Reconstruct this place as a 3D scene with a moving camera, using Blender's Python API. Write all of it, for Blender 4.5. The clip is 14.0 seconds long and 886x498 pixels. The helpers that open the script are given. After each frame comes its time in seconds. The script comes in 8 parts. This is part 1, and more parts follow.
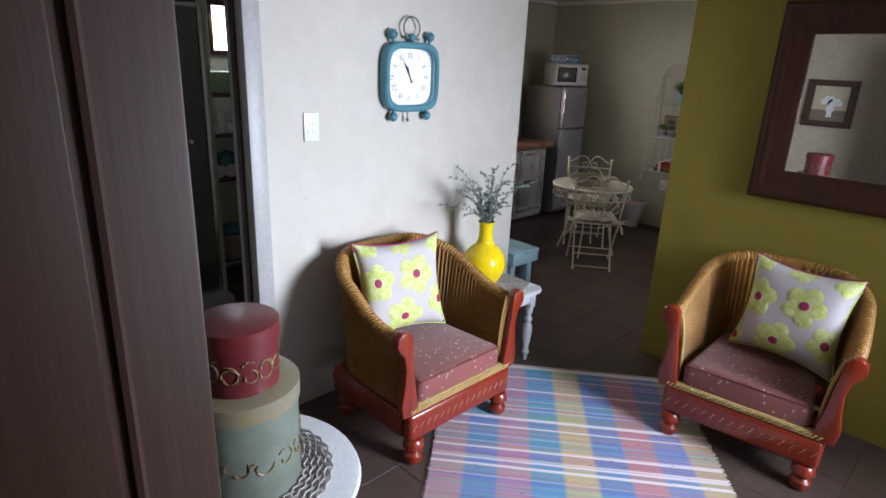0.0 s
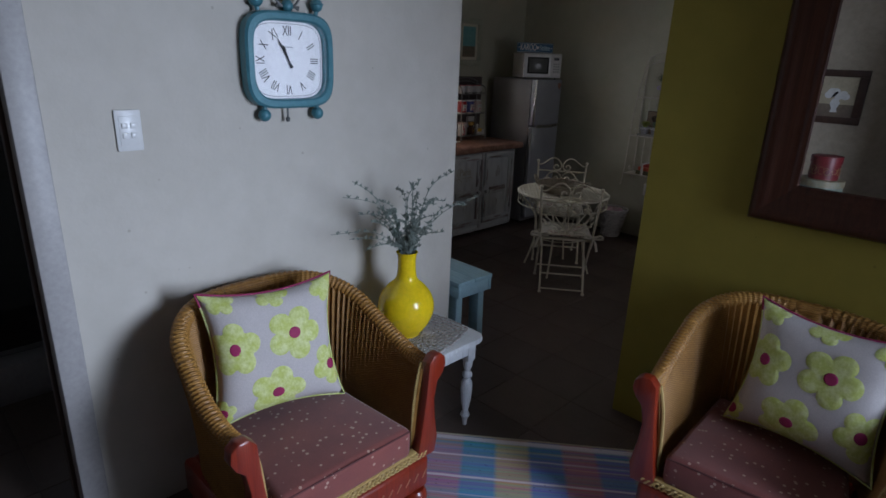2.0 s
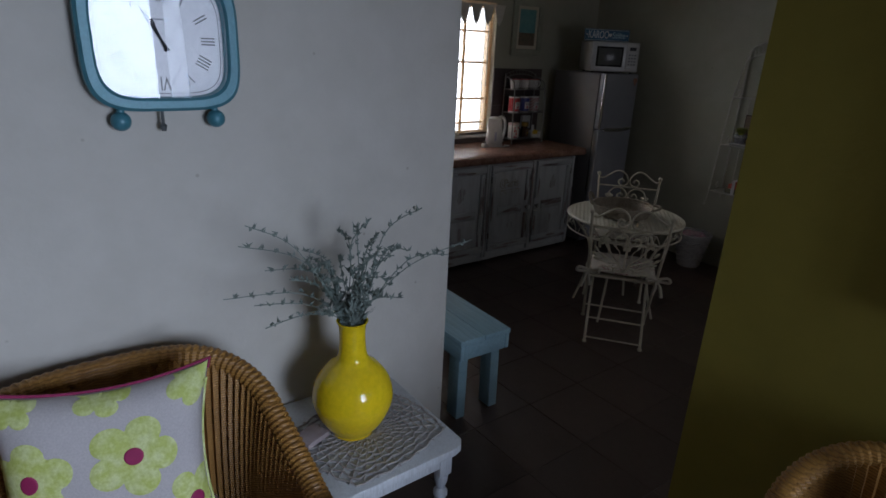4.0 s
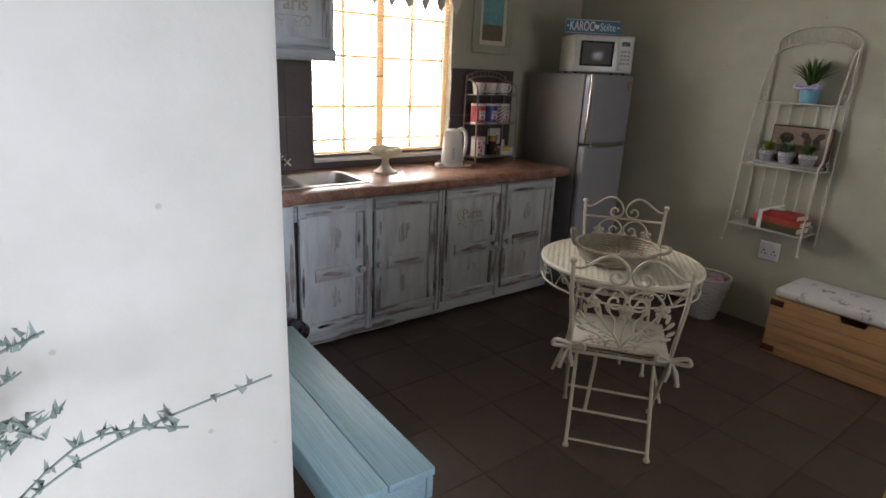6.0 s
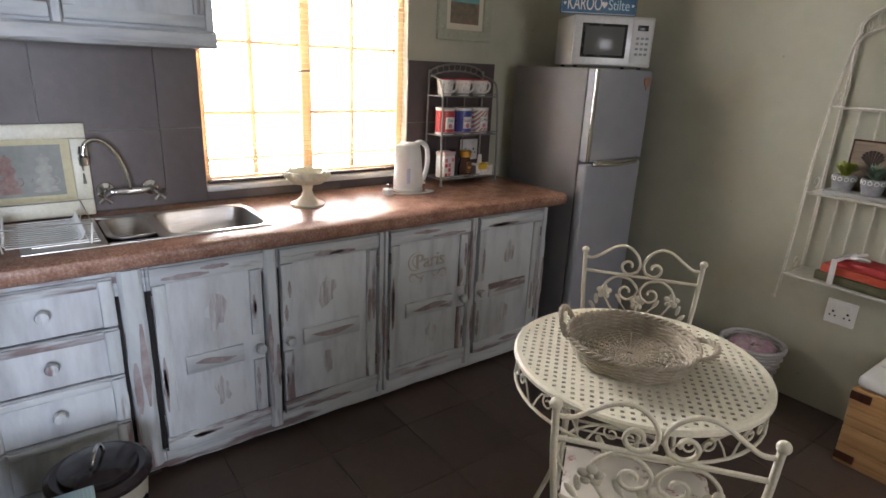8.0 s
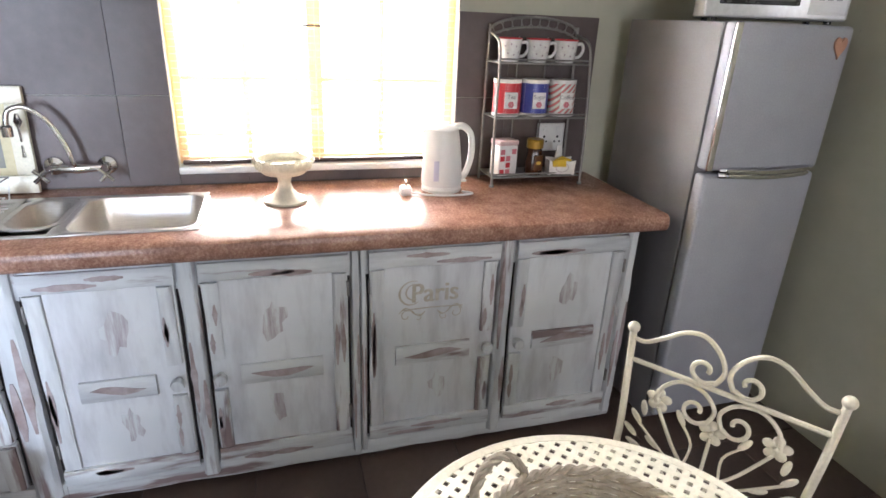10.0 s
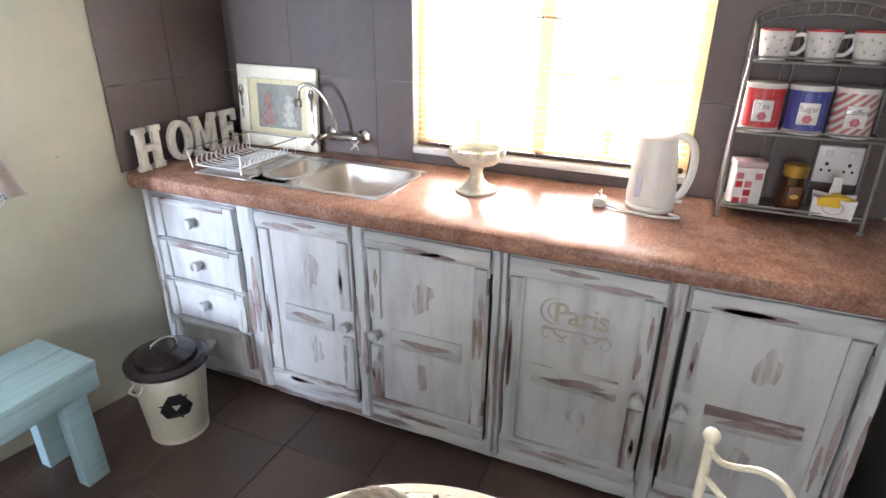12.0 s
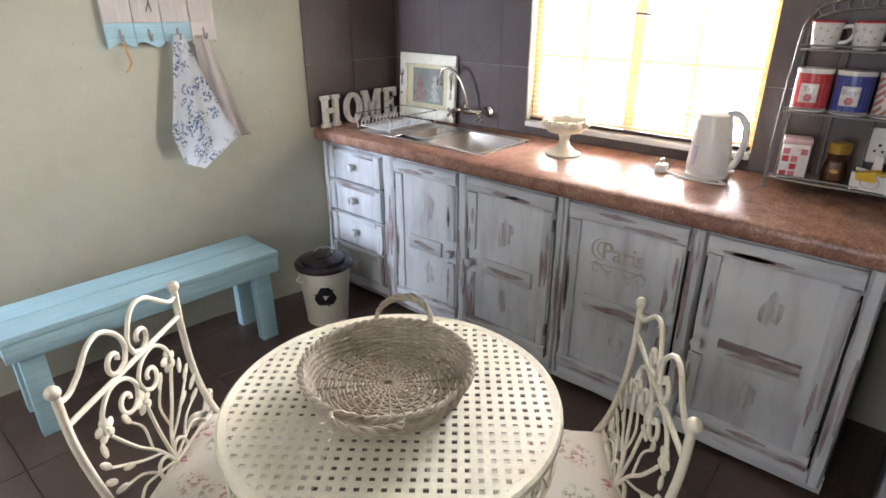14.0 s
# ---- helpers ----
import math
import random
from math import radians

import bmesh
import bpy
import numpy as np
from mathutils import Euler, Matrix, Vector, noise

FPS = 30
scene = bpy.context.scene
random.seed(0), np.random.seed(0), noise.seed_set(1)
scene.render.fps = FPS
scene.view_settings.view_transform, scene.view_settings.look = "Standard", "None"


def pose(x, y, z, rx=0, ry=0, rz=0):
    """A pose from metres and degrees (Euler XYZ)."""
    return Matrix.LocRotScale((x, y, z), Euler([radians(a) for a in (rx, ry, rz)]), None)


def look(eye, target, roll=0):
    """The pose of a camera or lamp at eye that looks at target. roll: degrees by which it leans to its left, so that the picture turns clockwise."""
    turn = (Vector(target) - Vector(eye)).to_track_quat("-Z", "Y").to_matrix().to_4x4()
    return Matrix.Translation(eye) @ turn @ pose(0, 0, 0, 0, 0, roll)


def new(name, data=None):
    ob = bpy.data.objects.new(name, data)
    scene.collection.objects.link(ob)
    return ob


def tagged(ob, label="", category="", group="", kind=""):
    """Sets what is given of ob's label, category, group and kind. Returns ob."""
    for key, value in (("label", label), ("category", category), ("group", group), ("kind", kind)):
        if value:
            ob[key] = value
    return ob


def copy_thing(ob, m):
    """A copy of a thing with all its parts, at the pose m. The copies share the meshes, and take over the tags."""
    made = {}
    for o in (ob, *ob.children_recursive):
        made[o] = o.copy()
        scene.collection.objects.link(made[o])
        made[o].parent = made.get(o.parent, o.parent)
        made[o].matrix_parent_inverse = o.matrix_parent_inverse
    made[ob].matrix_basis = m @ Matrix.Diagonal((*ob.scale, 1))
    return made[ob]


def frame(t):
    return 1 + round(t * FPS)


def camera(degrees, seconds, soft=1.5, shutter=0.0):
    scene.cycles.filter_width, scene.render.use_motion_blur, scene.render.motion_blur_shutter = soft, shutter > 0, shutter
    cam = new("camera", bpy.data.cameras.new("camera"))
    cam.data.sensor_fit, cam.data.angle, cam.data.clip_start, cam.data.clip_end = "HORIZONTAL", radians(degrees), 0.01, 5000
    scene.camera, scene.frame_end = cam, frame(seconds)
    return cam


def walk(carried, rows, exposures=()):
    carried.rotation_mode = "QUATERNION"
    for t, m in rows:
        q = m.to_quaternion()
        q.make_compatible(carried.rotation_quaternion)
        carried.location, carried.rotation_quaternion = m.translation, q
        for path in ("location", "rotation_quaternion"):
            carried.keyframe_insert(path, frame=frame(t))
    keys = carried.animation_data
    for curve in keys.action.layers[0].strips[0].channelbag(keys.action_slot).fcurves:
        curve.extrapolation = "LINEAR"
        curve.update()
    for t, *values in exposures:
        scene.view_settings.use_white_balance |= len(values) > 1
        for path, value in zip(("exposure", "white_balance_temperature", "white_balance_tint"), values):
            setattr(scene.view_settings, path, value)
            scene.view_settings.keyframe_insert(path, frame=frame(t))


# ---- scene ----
# ---------------------------------------------------------------- camera
cam = camera(75.28, 14.0, soft=1.6)
PATH = [
    (0, (0.327, -0.119, 1.758), (-1.019, 1.224, 1.137), 2.5),
    (0.5, (0.244, 0.094, 1.746), (-1.065, 1.474, 1.128), 2.5),
    (1, (0.155, 0.311, 1.729), (-1.147, 1.695, 1.104), 2.4),
    (1.5, (0.082, 0.502, 1.718), (-1.22, 1.884, 1.089), 2.4),
    (2, (0.008, 0.718, 1.704), (-1.316, 2.079, 1.073), 2.3),
    (2.5, (-0.053, 0.872, 1.691), (-1.471, 2.128, 1.05), 2.3),
    (3, (-0.165, 1.095, 1.673), (-1.657, 2.256, 1.021), 2.4),
    (3.5, (-0.255, 1.31, 1.694), (-1.751, 2.46, 1.031), 2.7),
    (4, (-0.363, 1.579, 1.691), (-1.861, 2.725, 1.024), 2.8),
]
ROWS = [
    (6.5, -1.217, 2.674, 1.490, 52.56, -16.96, -2.40),
    (7.0, -1.390, 2.853, 1.505, 52.32, -17.13, -2.45),
    (7.5, -1.548, 3.079, 1.513, 52.39, -17.26, -2.43),
    (10.0, -2.064, 4.323, 1.501, 73.92, -21.86, -2.38),
    (10.5, -2.132, 4.496, 1.525, 82.71, -22.68, -1.89),
    (11.0, -2.216, 4.707, 1.508, 93.76, -22.73, -1.65),
    (11.5, -2.239, 4.857, 1.488, 104.55, -22.67, -1.25),
    (12.0, -2.198, 5.001, 1.512, 113.20, -23.49, -0.60),
    (12.5, -2.150, 5.136, 1.530, 118.33, -23.51, -0.36),
    (13.0, -2.109, 5.298, 1.522, 124.00, -23.39, -0.17),
    (13.5, -2.000, 5.412, 1.521, 128.52, -23.36, -0.13),
    (14.0, -1.860, 5.574, 1.499, 131.49, -23.20, -0.01),
]
EXPO = [(0.0, -0.38, 6650, 13), (0.5, -0.72, 6450, 13), (1.0, -1.12, 6200, 13), (1.5, -1.42, 6150, 13), (2.0, -1.70, 6100, 13), (3.0, -2.15, 6000, 13), (4.0, -2.20, 6050, 13), (4.2, -2.10, 6100, 13), (6.3, 0.12, 6700, 13), (7.0, 0.28, 6700, 13), (7.7, 0.45, 6650, 13), (10.0, 1.60, 6350, 13), (11.0, 1.86, 6350, 13), (12.0, 1.74, 6400, 13), (13.0, 1.47, 6450, 13), (14.0, 1.28, 6450, 13)]
walk(cam, [(t, look(eye, target, roll)) for t, eye, target, roll in PATH]
     + [(t, pose(x, y, z, 90 + pitch, roll, yaw)) for t, x, y, z, yaw, pitch, roll in ROWS], EXPO)

# ---------------------------------------------------------------- plan (metres)
CEIL = 2.52
X_CLOCK, X_WIN, X_EAST = -2.04, -4.27, 1.2
Y_BACK, Y_GREEN, Y_BENCH, Y_FRIDGE = -0.65, 3.222, 3.08, 6.3
X_KEAST = 0.9

# ---------------------------------------------------------------- light
world = bpy.data.worlds.new("sky")
scene.world = world
world.use_nodes = True
wn = world.node_tree
sky = wn.nodes.new("ShaderNodeTexSky")
sky.sky_type, sky.sun_disc = "NISHITA", False
sky.sun_elevation, sky.sun_rotation = radians(58), radians(200)
wn.nodes["Background"].inputs[1].default_value = 0.15
wn.links.new(sky.outputs[0], wn.nodes["Background"].inputs[0])
sun = new("sun", bpy.data.lights.new("sun", "SUN"))
sun.data.energy, sun.data.angle, sun.data.color = 4.5, radians(0.5), (1, 0.95, 0.88)
sun.matrix_world = look((0, 0, 8), (0.4 * math.sin(radians(20)), 0.6 * math.cos(radians(20)), 7.0))


def window_light(name, x, y, z, w, h, target, watts, colour=(1, 1, 1)):
    """Sky light standing in an opening, of a real window or an added one."""
    lamp = new(name, bpy.data.lights.new(name, "AREA"))
    lamp.data.shape, lamp.data.size, lamp.data.size_y = "RECTANGLE", w, h
    lamp.data.energy, lamp.data.color = watts, colour
    lamp.matrix_world = look((x, y, z), target)
    return lamp


window_light("patio_sky_light", 1.7, 2.4, 1.5, 0.9, 1.3, (-2.04, 1.1, 0.52), 108, (0.72, 0.83, 1.0)).data.spread = radians(90)
window_light("kitchen_window_light", X_WIN - 0.30, 4.51, 1.55, 1.0, 1.05, (0.0, 4.8, 1.25), 36, (0.985, 0.975, 1.0)).data.spread = radians(125)
# added fill lamp that brightens the cabinets; no window is known on this side
window_light("kitchen_east_light", 1.02, 4.9, 1.45, 1.3, 1.2, (-3.2, 5.7, 0.8), 20, (0.93, 0.93, 1.0))
window_light("bath_window_light", X_WIN + 0.03, 2.0, 1.93, 0.24, 0.30, (-2.6, 0.7, 0.4), 9, (0.75, 0.87, 1.0))

# ---------------------------------------------------------------- materials
def ramp(nt, fac, stops):
    n = nt.nodes.new("ShaderNodeValToRGB")
    while len(n.color_ramp.elements) < len(stops):
        n.color_ramp.elements.new(0.5)
    for e, (p, c) in zip(n.color_ramp.elements, stops):
        e.position, e.color = p, (*c, 1)
    nt.links.new(fac, n.inputs[0])
    return n.outputs[0]


def tex(nt, scale, detail=4, stretch=(1, 1, 1), rough=0.6, kind="ShaderNodeTexNoise", space="Object"):
    co = nt.nodes.new("ShaderNodeTexCoord")
    mp = nt.nodes.new("ShaderNodeMapping")
    mp.inputs["Scale"].default_value = stretch
    n = nt.nodes.new(kind)
    n.inputs["Scale"].default_value = scale
    if kind == "ShaderNodeTexNoise":
        n.inputs["Detail"].default_value, n.inputs["Roughness"].default_value = detail, rough
    nt.links.new(co.outputs[space], mp.inputs[0])
    nt.links.new(mp.outputs[0], n.inputs["Vector"])
    return n


def mixc(nt, fac, a, b, mode="MIX"):
    m = nt.nodes.new("ShaderNodeMix")
    m.data_type, m.blend_type = "RGBA", mode
    for s, val in ((m.inputs[0], fac), (m.inputs[6], a), (m.inputs[7], b)):
        if hasattr(val, "is_output"):
            nt.links.new(val, s)
        elif isinstance(val, tuple):
            s.default_value = (*val, 1)
        else:
            s.default_value = val
    return m.outputs[2]


def base_mat(name, rough=0.5, metal=0.0, spec=0.5):
    m = bpy.data.materials.new(name)
    m.use_nodes = True
    b = m.node_tree.nodes["Principled BSDF"]
    b.inputs["Roughness"].default_value, b.inputs["Metallic"].default_value = rough, metal
    b.inputs["Specular IOR Level"].default_value = spec
    return m, m.node_tree, b


def bump(nt, b, height, strength, dist=0.002):
    n = nt.nodes.new("ShaderNodeBump")
    n.inputs["Strength"].default_value, n.inputs["Distance"].default_value = strength, dist
    nt.links.new(height, n.inputs["Height"])
    nt.links.new(n.outputs[0], b.inputs["Normal"])


def mat(name, c1, c2=None, rough=0.5, metal=0.0, scale=6, fine=60, bmp=0.15, stretch=(1, 1, 1), spec=0.5, vary=0.0, lo=0.3, hi=0.7, dist=0.002, grit=0.84):
    """Two-scale mottled surface: broad stains between c1 and c2, fine grain, relief and uneven gloss."""
    c2 = c2 or tuple(0.85 * x for x in c1)
    m, nt, b = base_mat(name, rough, metal, spec)
    broad, grain = tex(nt, scale, 5, stretch), tex(nt, fine, 4, stretch)
    col = ramp(nt, broad.outputs[0], [(lo, c1), (hi, c2)])
    g = ramp(nt, grain.outputs[0], [(0.3, (grit,) * 3), (0.7, (1.0, 1.0, 1.0))])
    col = mixc(nt, 1.0, col, g, "MULTIPLY")
    if vary:
        oi = nt.nodes.new("ShaderNodeObjectInfo")
        r = ramp(nt, oi.outputs["Random"], [(0, (1 - vary,) * 3), (1, (1 + vary * 0.3,) * 3)])
        col = mixc(nt, 1.0, col, r, "MULTIPLY")
    nt.links.new(col, b.inputs["Base Color"])
    mr = nt.nodes.new("ShaderNodeMapRange")
    mr.inputs["To Min"].default_value, mr.inputs["To Max"].default_value = max(0.02, rough - 0.08), min(1, rough + 0.1)
    nt.links.new(broad.outputs[0], mr.inputs[0])
    nt.links.new(mr.outputs[0], b.inputs["Roughness"])
    if bmp:
        bump(nt, b, grain.outputs[0], bmp, dist)
    return m


def wood(name, c1, c2, rough=0.4, stretch=(1, 1, 12), scale=5, spec=0.5, vary=0.1, coat=0.0):
    m, nt, b = base_mat(name, rough, 0, spec)
    st = tuple(1.0 / s if s > 1 else 4.0 for s in stretch)
    w = tex(nt, scale * 3, 6, st, 0.65)
    fine = tex(nt, scale * 22, 3, st)
    col = ramp(nt, w.outputs[0], [(0.3, c1), (0.55, c2), (0.72, c1)])
    g = ramp(nt, fine.outputs[0], [(0.35, (0.78, 0.76, 0.74)), (0.65, (1, 1, 1))])
    col = mixc(nt, 1.0, col, g, "MULTIPLY")
    if vary:
        oi = nt.nodes.new("ShaderNodeObjectInfo")
        col = mixc(nt, 1.0, col, ramp(nt, oi.outputs["Random"], [(0, (1 - vary,) * 3), (1, (1, 1, 1))]), "MULTIPLY")
    nt.links.new(col, b.inputs["Base Color"])
    b.inputs["Coat Weight"].default_value = coat
    b.inputs["Coat Roughness"].default_value = 0.12
    bump(nt, b, fine.outputs[0], 0.12, 0.001)
    return m


def plaster(name, c, c2, rough=0.75):
    """Hand-trowelled painted wall with pits and soft unevenness."""
    m, nt, b = base_mat(name, rough, 0, 0.35)
    broad, mid, fine = tex(nt, 1.6, 4), tex(nt, 9, 5), tex(nt, 55, 5)
    col = ramp(nt, broad.outputs[0], [(0.3, c), (0.75, c2)])
    col = mixc(nt, 1.0, col, ramp(nt, mid.outputs[0], [(0.3, (0.93, 0.93, 0.92)), (0.65, (1, 1, 1))]), "MULTIPLY")
    pits = tex(nt, 7.5, kind="ShaderNodeTexVoronoi")
    spots = ramp(nt, pits.outputs["Distance"], [(0.028, (0.72, 0.7, 0.66)), (0.05, (1, 1, 1))])
    col = mixc(nt, 0.8, col, spots, "MULTIPLY")
    nt.links.new(col, b.inputs["Base Color"])
    add = nt.nodes.new("ShaderNodeMath")
    add.operation = "ADD"
    nt.links.new(mid.outputs[0], add.inputs[0])
    nt.links.new(fine.outputs[0], add.inputs[1])
    bump(nt, b, add.outputs[0], 0.22, 0.004)
    return m


def worn_paint(name, paint, paint2, under, amount=0.62, stretch=(1, 1, 0.12), scale=11):
    """Whitewashed timber: chalky paint rubbed through to brown wood in streaks."""
    m, nt, b = base_mat(name, 0.62, 0, 0.3)
    broad, streak, fine = tex(nt, 3.5, 4), tex(nt, scale, 5, stretch, 0.62), tex(nt, 90, 3, (1, 1, 0.08))
    col = ramp(nt, broad.outputs[0], [(0.3, paint), (0.7, paint2)])
    grey = ramp(nt, tex(nt, scale * 1.7, 5, stretch).outputs[0], [(0.45, (1, 1, 1)), (0.72, (0.68, 0.66, 0.68))])
    col = mixc(nt, 1.0, col, grey, "MULTIPLY")
    mask = ramp(nt, streak.outputs[0], [(amount, (0, 0, 0)), (amount + 0.07, (1, 1, 1))])
    oi = nt.nodes.new("ShaderNodeObjectInfo")
    col = mixc(nt, mask, col, under)
    col = mixc(nt, 1.0, col, ramp(nt, oi.outputs["Random"], [(0, (0.9, 0.9, 0.9)), (1, (1, 1, 1))]), "MULTIPLY")
    nt.links.new(col, b.inputs["Base Color"])
    bump(nt, b, fine.outputs[0], 0.25, 0.0015)
    return m


def plain(name, c, rough=0.5, metal=0.0, spec=0.5):
    return mat(name, c, tuple(0.93 * x for x in c), rough, metal, 14, 140, 0.02, spec=spec, grit=0.96)


def glass(name, rough=0.0, tint=(1, 1, 1)):
    m, nt, b = base_mat(name, rough)
    b.inputs["Transmission Weight"].default_value, b.inputs["IOR"].default_value = 1.0, 1.45
    b.inputs["Base Color"].default_value = (*tint, 1)
    return m


def glow(name, c, s):
    m, nt, b = base_mat(name)
    b.inputs["Base Color"].default_value = (*c, 1)
    b.inputs["Emission Color"].default_value, b.inputs["Emission Strength"].default_value = (*c, 1), s
    return m


M_GREY = plaster("grey_plaster", (0.58, 0.545, 0.49), (0.53, 0.495, 0.44))
M_SAGE = plaster("sage_plaster", (0.445, 0.44, 0.355), (0.40, 0.395, 0.32))
M_BEIGE = plaster("warm_beige_plaster", (0.42, 0.35, 0.27), (0.37, 0.31, 0.235))
M_OLIVE = plaster("olive_green_plaster", (0.265, 0.205, 0.030), (0.23, 0.18, 0.026))
M_CEIL = plaster("white_ceiling_paint", (0.78, 0.77, 0.74), (0.74, 0.73, 0.70))
M_TILE = mat("brown_floor_tile", (0.105, 0.070, 0.057), (0.074, 0.050, 0.041), 0.40, scale=3, fine=38, bmp=0.12, vary=0.18)
M_GROUT = mat("brown_grey_grout", (0.085, 0.07, 0.06), (0.06, 0.05, 0.043), 0.9, fine=160, bmp=0.3)
M_SPLASH = mat("dark_slate_tile", (0.112, 0.084, 0.080), (0.088, 0.066, 0.064), 0.45, scale=3.5, fine=26, bmp=0.25, vary=0.16, dist=0.004)
M_TOP = None  # worktop laminate, below
M_DISTRESS = worn_paint("whitewashed_timber", (0.60, 0.62, 0.63), (0.52, 0.55, 0.57), (0.22, 0.165, 0.165), 0.57)
M_DISTRESS_H = worn_paint("whitewashed_rail_timber", (0.60, 0.62, 0.63), (0.50, 0.53, 0.55), (0.22, 0.165, 0.165), 0.56, (1, 0.12, 1))
M_PANEL = worn_paint("whitewashed_panel", (0.625, 0.64, 0.66), (0.56, 0.585, 0.615), (0.27, 0.22, 0.25), 0.69, (1, 1, 0.22), 7)
M_RUB = mat("rubbed_bare_wood", (0.23, 0.165, 0.155), (0.42, 0.37, 0.38), 0.7, scale=22, fine=120, stretch=(1, 0.5, 0.5))
M_GAP = mat("dark_gap_timber", (0.035, 0.03, 0.03), (0.02, 0.018, 0.018), 0.9)
M_WIRE = mat("cream_painted_iron", (0.72, 0.68, 0.56), (0.63, 0.58, 0.46), 0.42, scale=14, fine=120, bmp=0.12)
M_CREAM = mat("cream_enamel", (0.76, 0.73, 0.60), (0.69, 0.65, 0.52), 0.35, scale=9, fine=100, bmp=0.08)
M_BLUE = wood("pale_blue_painted_wood", (0.33, 0.53, 0.61), (0.39, 0.60, 0.68), 0.5, (12, 1, 1), 3, vary=0.06)
M_WHITEWOOD = wood("white_painted_wood", (0.56, 0.58, 0.60), (0.66, 0.68, 0.70), 0.45, (1, 1, 8), 4)
M_RED_WOOD = wood("red_varnished_wood", (0.155, 0.013, 0.006), (0.26, 0.028, 0.009), 0.3, (1, 1, 10), 3, coat=0.3)
M_DARKWOOD = wood("dark_brown_wood", (0.034, 0.011, 0.006), (0.066, 0.021, 0.010), 0.42, (1, 1, 12), 3, spec=0.3)
M_DOORWOOD = wood("brown_door_wood", (0.052, 0.024, 0.016), (0.066, 0.032, 0.021), 0.5, (1, 1, 14), 3)
M_PINE = wood("honey_pine", (0.36, 0.19, 0.075), (0.50, 0.29, 0.13), 0.5, (12, 1, 1), 3)
# window and blind wood: colours paled to imitate the glare round the bright panes
M_ORANGE_WOOD = wood("bloom_paled_orange_wood", (0.80, 0.57, 0.33), (0.84, 0.64, 0.41), 0.4, (1, 1, 12), 4)
M_BLIND = wood("bloom_paled_honey_slat", (0.84, 0.72, 0.55), (0.87, 0.77, 0.61), 0.42, (1, 14, 1), 4)
M_CHROME = mat("chrome", (0.78, 0.78, 0.78), (0.7, 0.7, 0.7), 0.12, 1.0, fine=150, bmp=0.02)
M_STEEL = mat("brushed_steel", (0.58, 0.56, 0.54), (0.50, 0.48, 0.46), 0.34, 0.9, scale=5, fine=200, bmp=0.05, stretch=(1, 0.1, 1))
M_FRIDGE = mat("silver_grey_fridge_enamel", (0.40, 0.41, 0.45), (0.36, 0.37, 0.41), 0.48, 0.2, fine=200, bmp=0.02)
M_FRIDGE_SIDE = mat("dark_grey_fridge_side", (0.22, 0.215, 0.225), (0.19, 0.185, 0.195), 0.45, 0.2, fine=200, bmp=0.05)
M_WHITE = plain("white_plastic", (0.74, 0.74, 0.73), 0.3)
M_BLACK = plain("black_gloss", (0.018, 0.018, 0.02), 0.25)
M_DARKMETAL = mat("grey_metal_wire", (0.20, 0.19, 0.18), (0.28, 0.27, 0.26), 0.5, 0.4, scale=20, fine=120)
M_MIRROR = mat("mirror_silver", (0.86, 0.86, 0.86), (0.86, 0.86, 0.86), 0.02, 1.0, bmp=0)
M_MIRROR.node_tree.nodes["Principled BSDF"].inputs["Roughness"].default_value = 0.0
for _l in list(M_MIRROR.node_tree.nodes["Principled BSDF"].inputs["Roughness"].links):
    M_MIRROR.node_tree.links.remove(_l)
M_GLASS = glass("clear_glass")
M_TURQ = mat("turquoise_painted_metal", (0.055, 0.19, 0.24), (0.075, 0.24, 0.29), 0.4, 0.1, scale=18, fine=120)
M_YELLOW = mat("yellow_glazed_ceramic", (0.86, 0.62, 0.012), (0.82, 0.57, 0.01), 0.08, bmp=0.01)
M_SAGEGREEN = mat("grey_green_leaf", (0.16, 0.20, 0.17), (0.24, 0.27, 0.24), 0.7, fine=120)
M_LEAF = mat("green_leaf", (0.05, 0.11, 0.03), (0.11, 0.19, 0.05), 0.5, fine=90, vary=0.3)
M_GOLD = mat("gold_leaf_ornament", (0.27, 0.18, 0.075), (0.15, 0.08, 0.04), 0.5, 0.1)


def laminate():
    m, nt, b = base_mat("speckled_brown_laminate", 0.26, 0, 0.18)
    speck, broad = tex(nt, 120, 3, rough=0.7), tex(nt, 14, 6, rough=0.7)
    col = ramp(nt, speck.outputs[0], [(0.3, (0.23, 0.120, 0.088)), (0.5, (0.335, 0.19, 0.14)), (0.68, (0.45, 0.29, 0.22))])
    col = mixc(nt, 1.0, col, ramp(nt, broad.outputs[0], [(0.34, (0.62, 0.56, 0.54)), (0.62, (1, 1, 1))]), "MULTIPLY")
    nt.links.new(col, b.inputs["Base Color"])
    bump(nt, b, broad.outputs[0], 0.03, 0.001)
    return m


M_TOP = laminate()


def add_glow_through(m, share):
    """Mixes in translucency: daylight through thin slats, imitated window bloom on the solid frame."""
    nt = m.node_tree
    b, out = nt.nodes["Principled BSDF"], nt.nodes["Material Output"]
    tr, mx = nt.nodes.new("ShaderNodeBsdfTranslucent"), nt.nodes.new("ShaderNodeMixShader")
    nt.links.new(b.inputs["Base Color"].links[0].from_socket, tr.inputs[0])
    mx.inputs[0].default_value = share
    nt.links.new(b.outputs[0], mx.inputs[1])
    nt.links.new(tr.outputs[0], mx.inputs[2])
    nt.links.new(mx.outputs[0], out.inputs[0])


add_glow_through(M_BLIND, 0.5)
# frame is too thick to let light through; this glow stands in for bloom
add_glow_through(M_ORANGE_WOOD, 0.3)

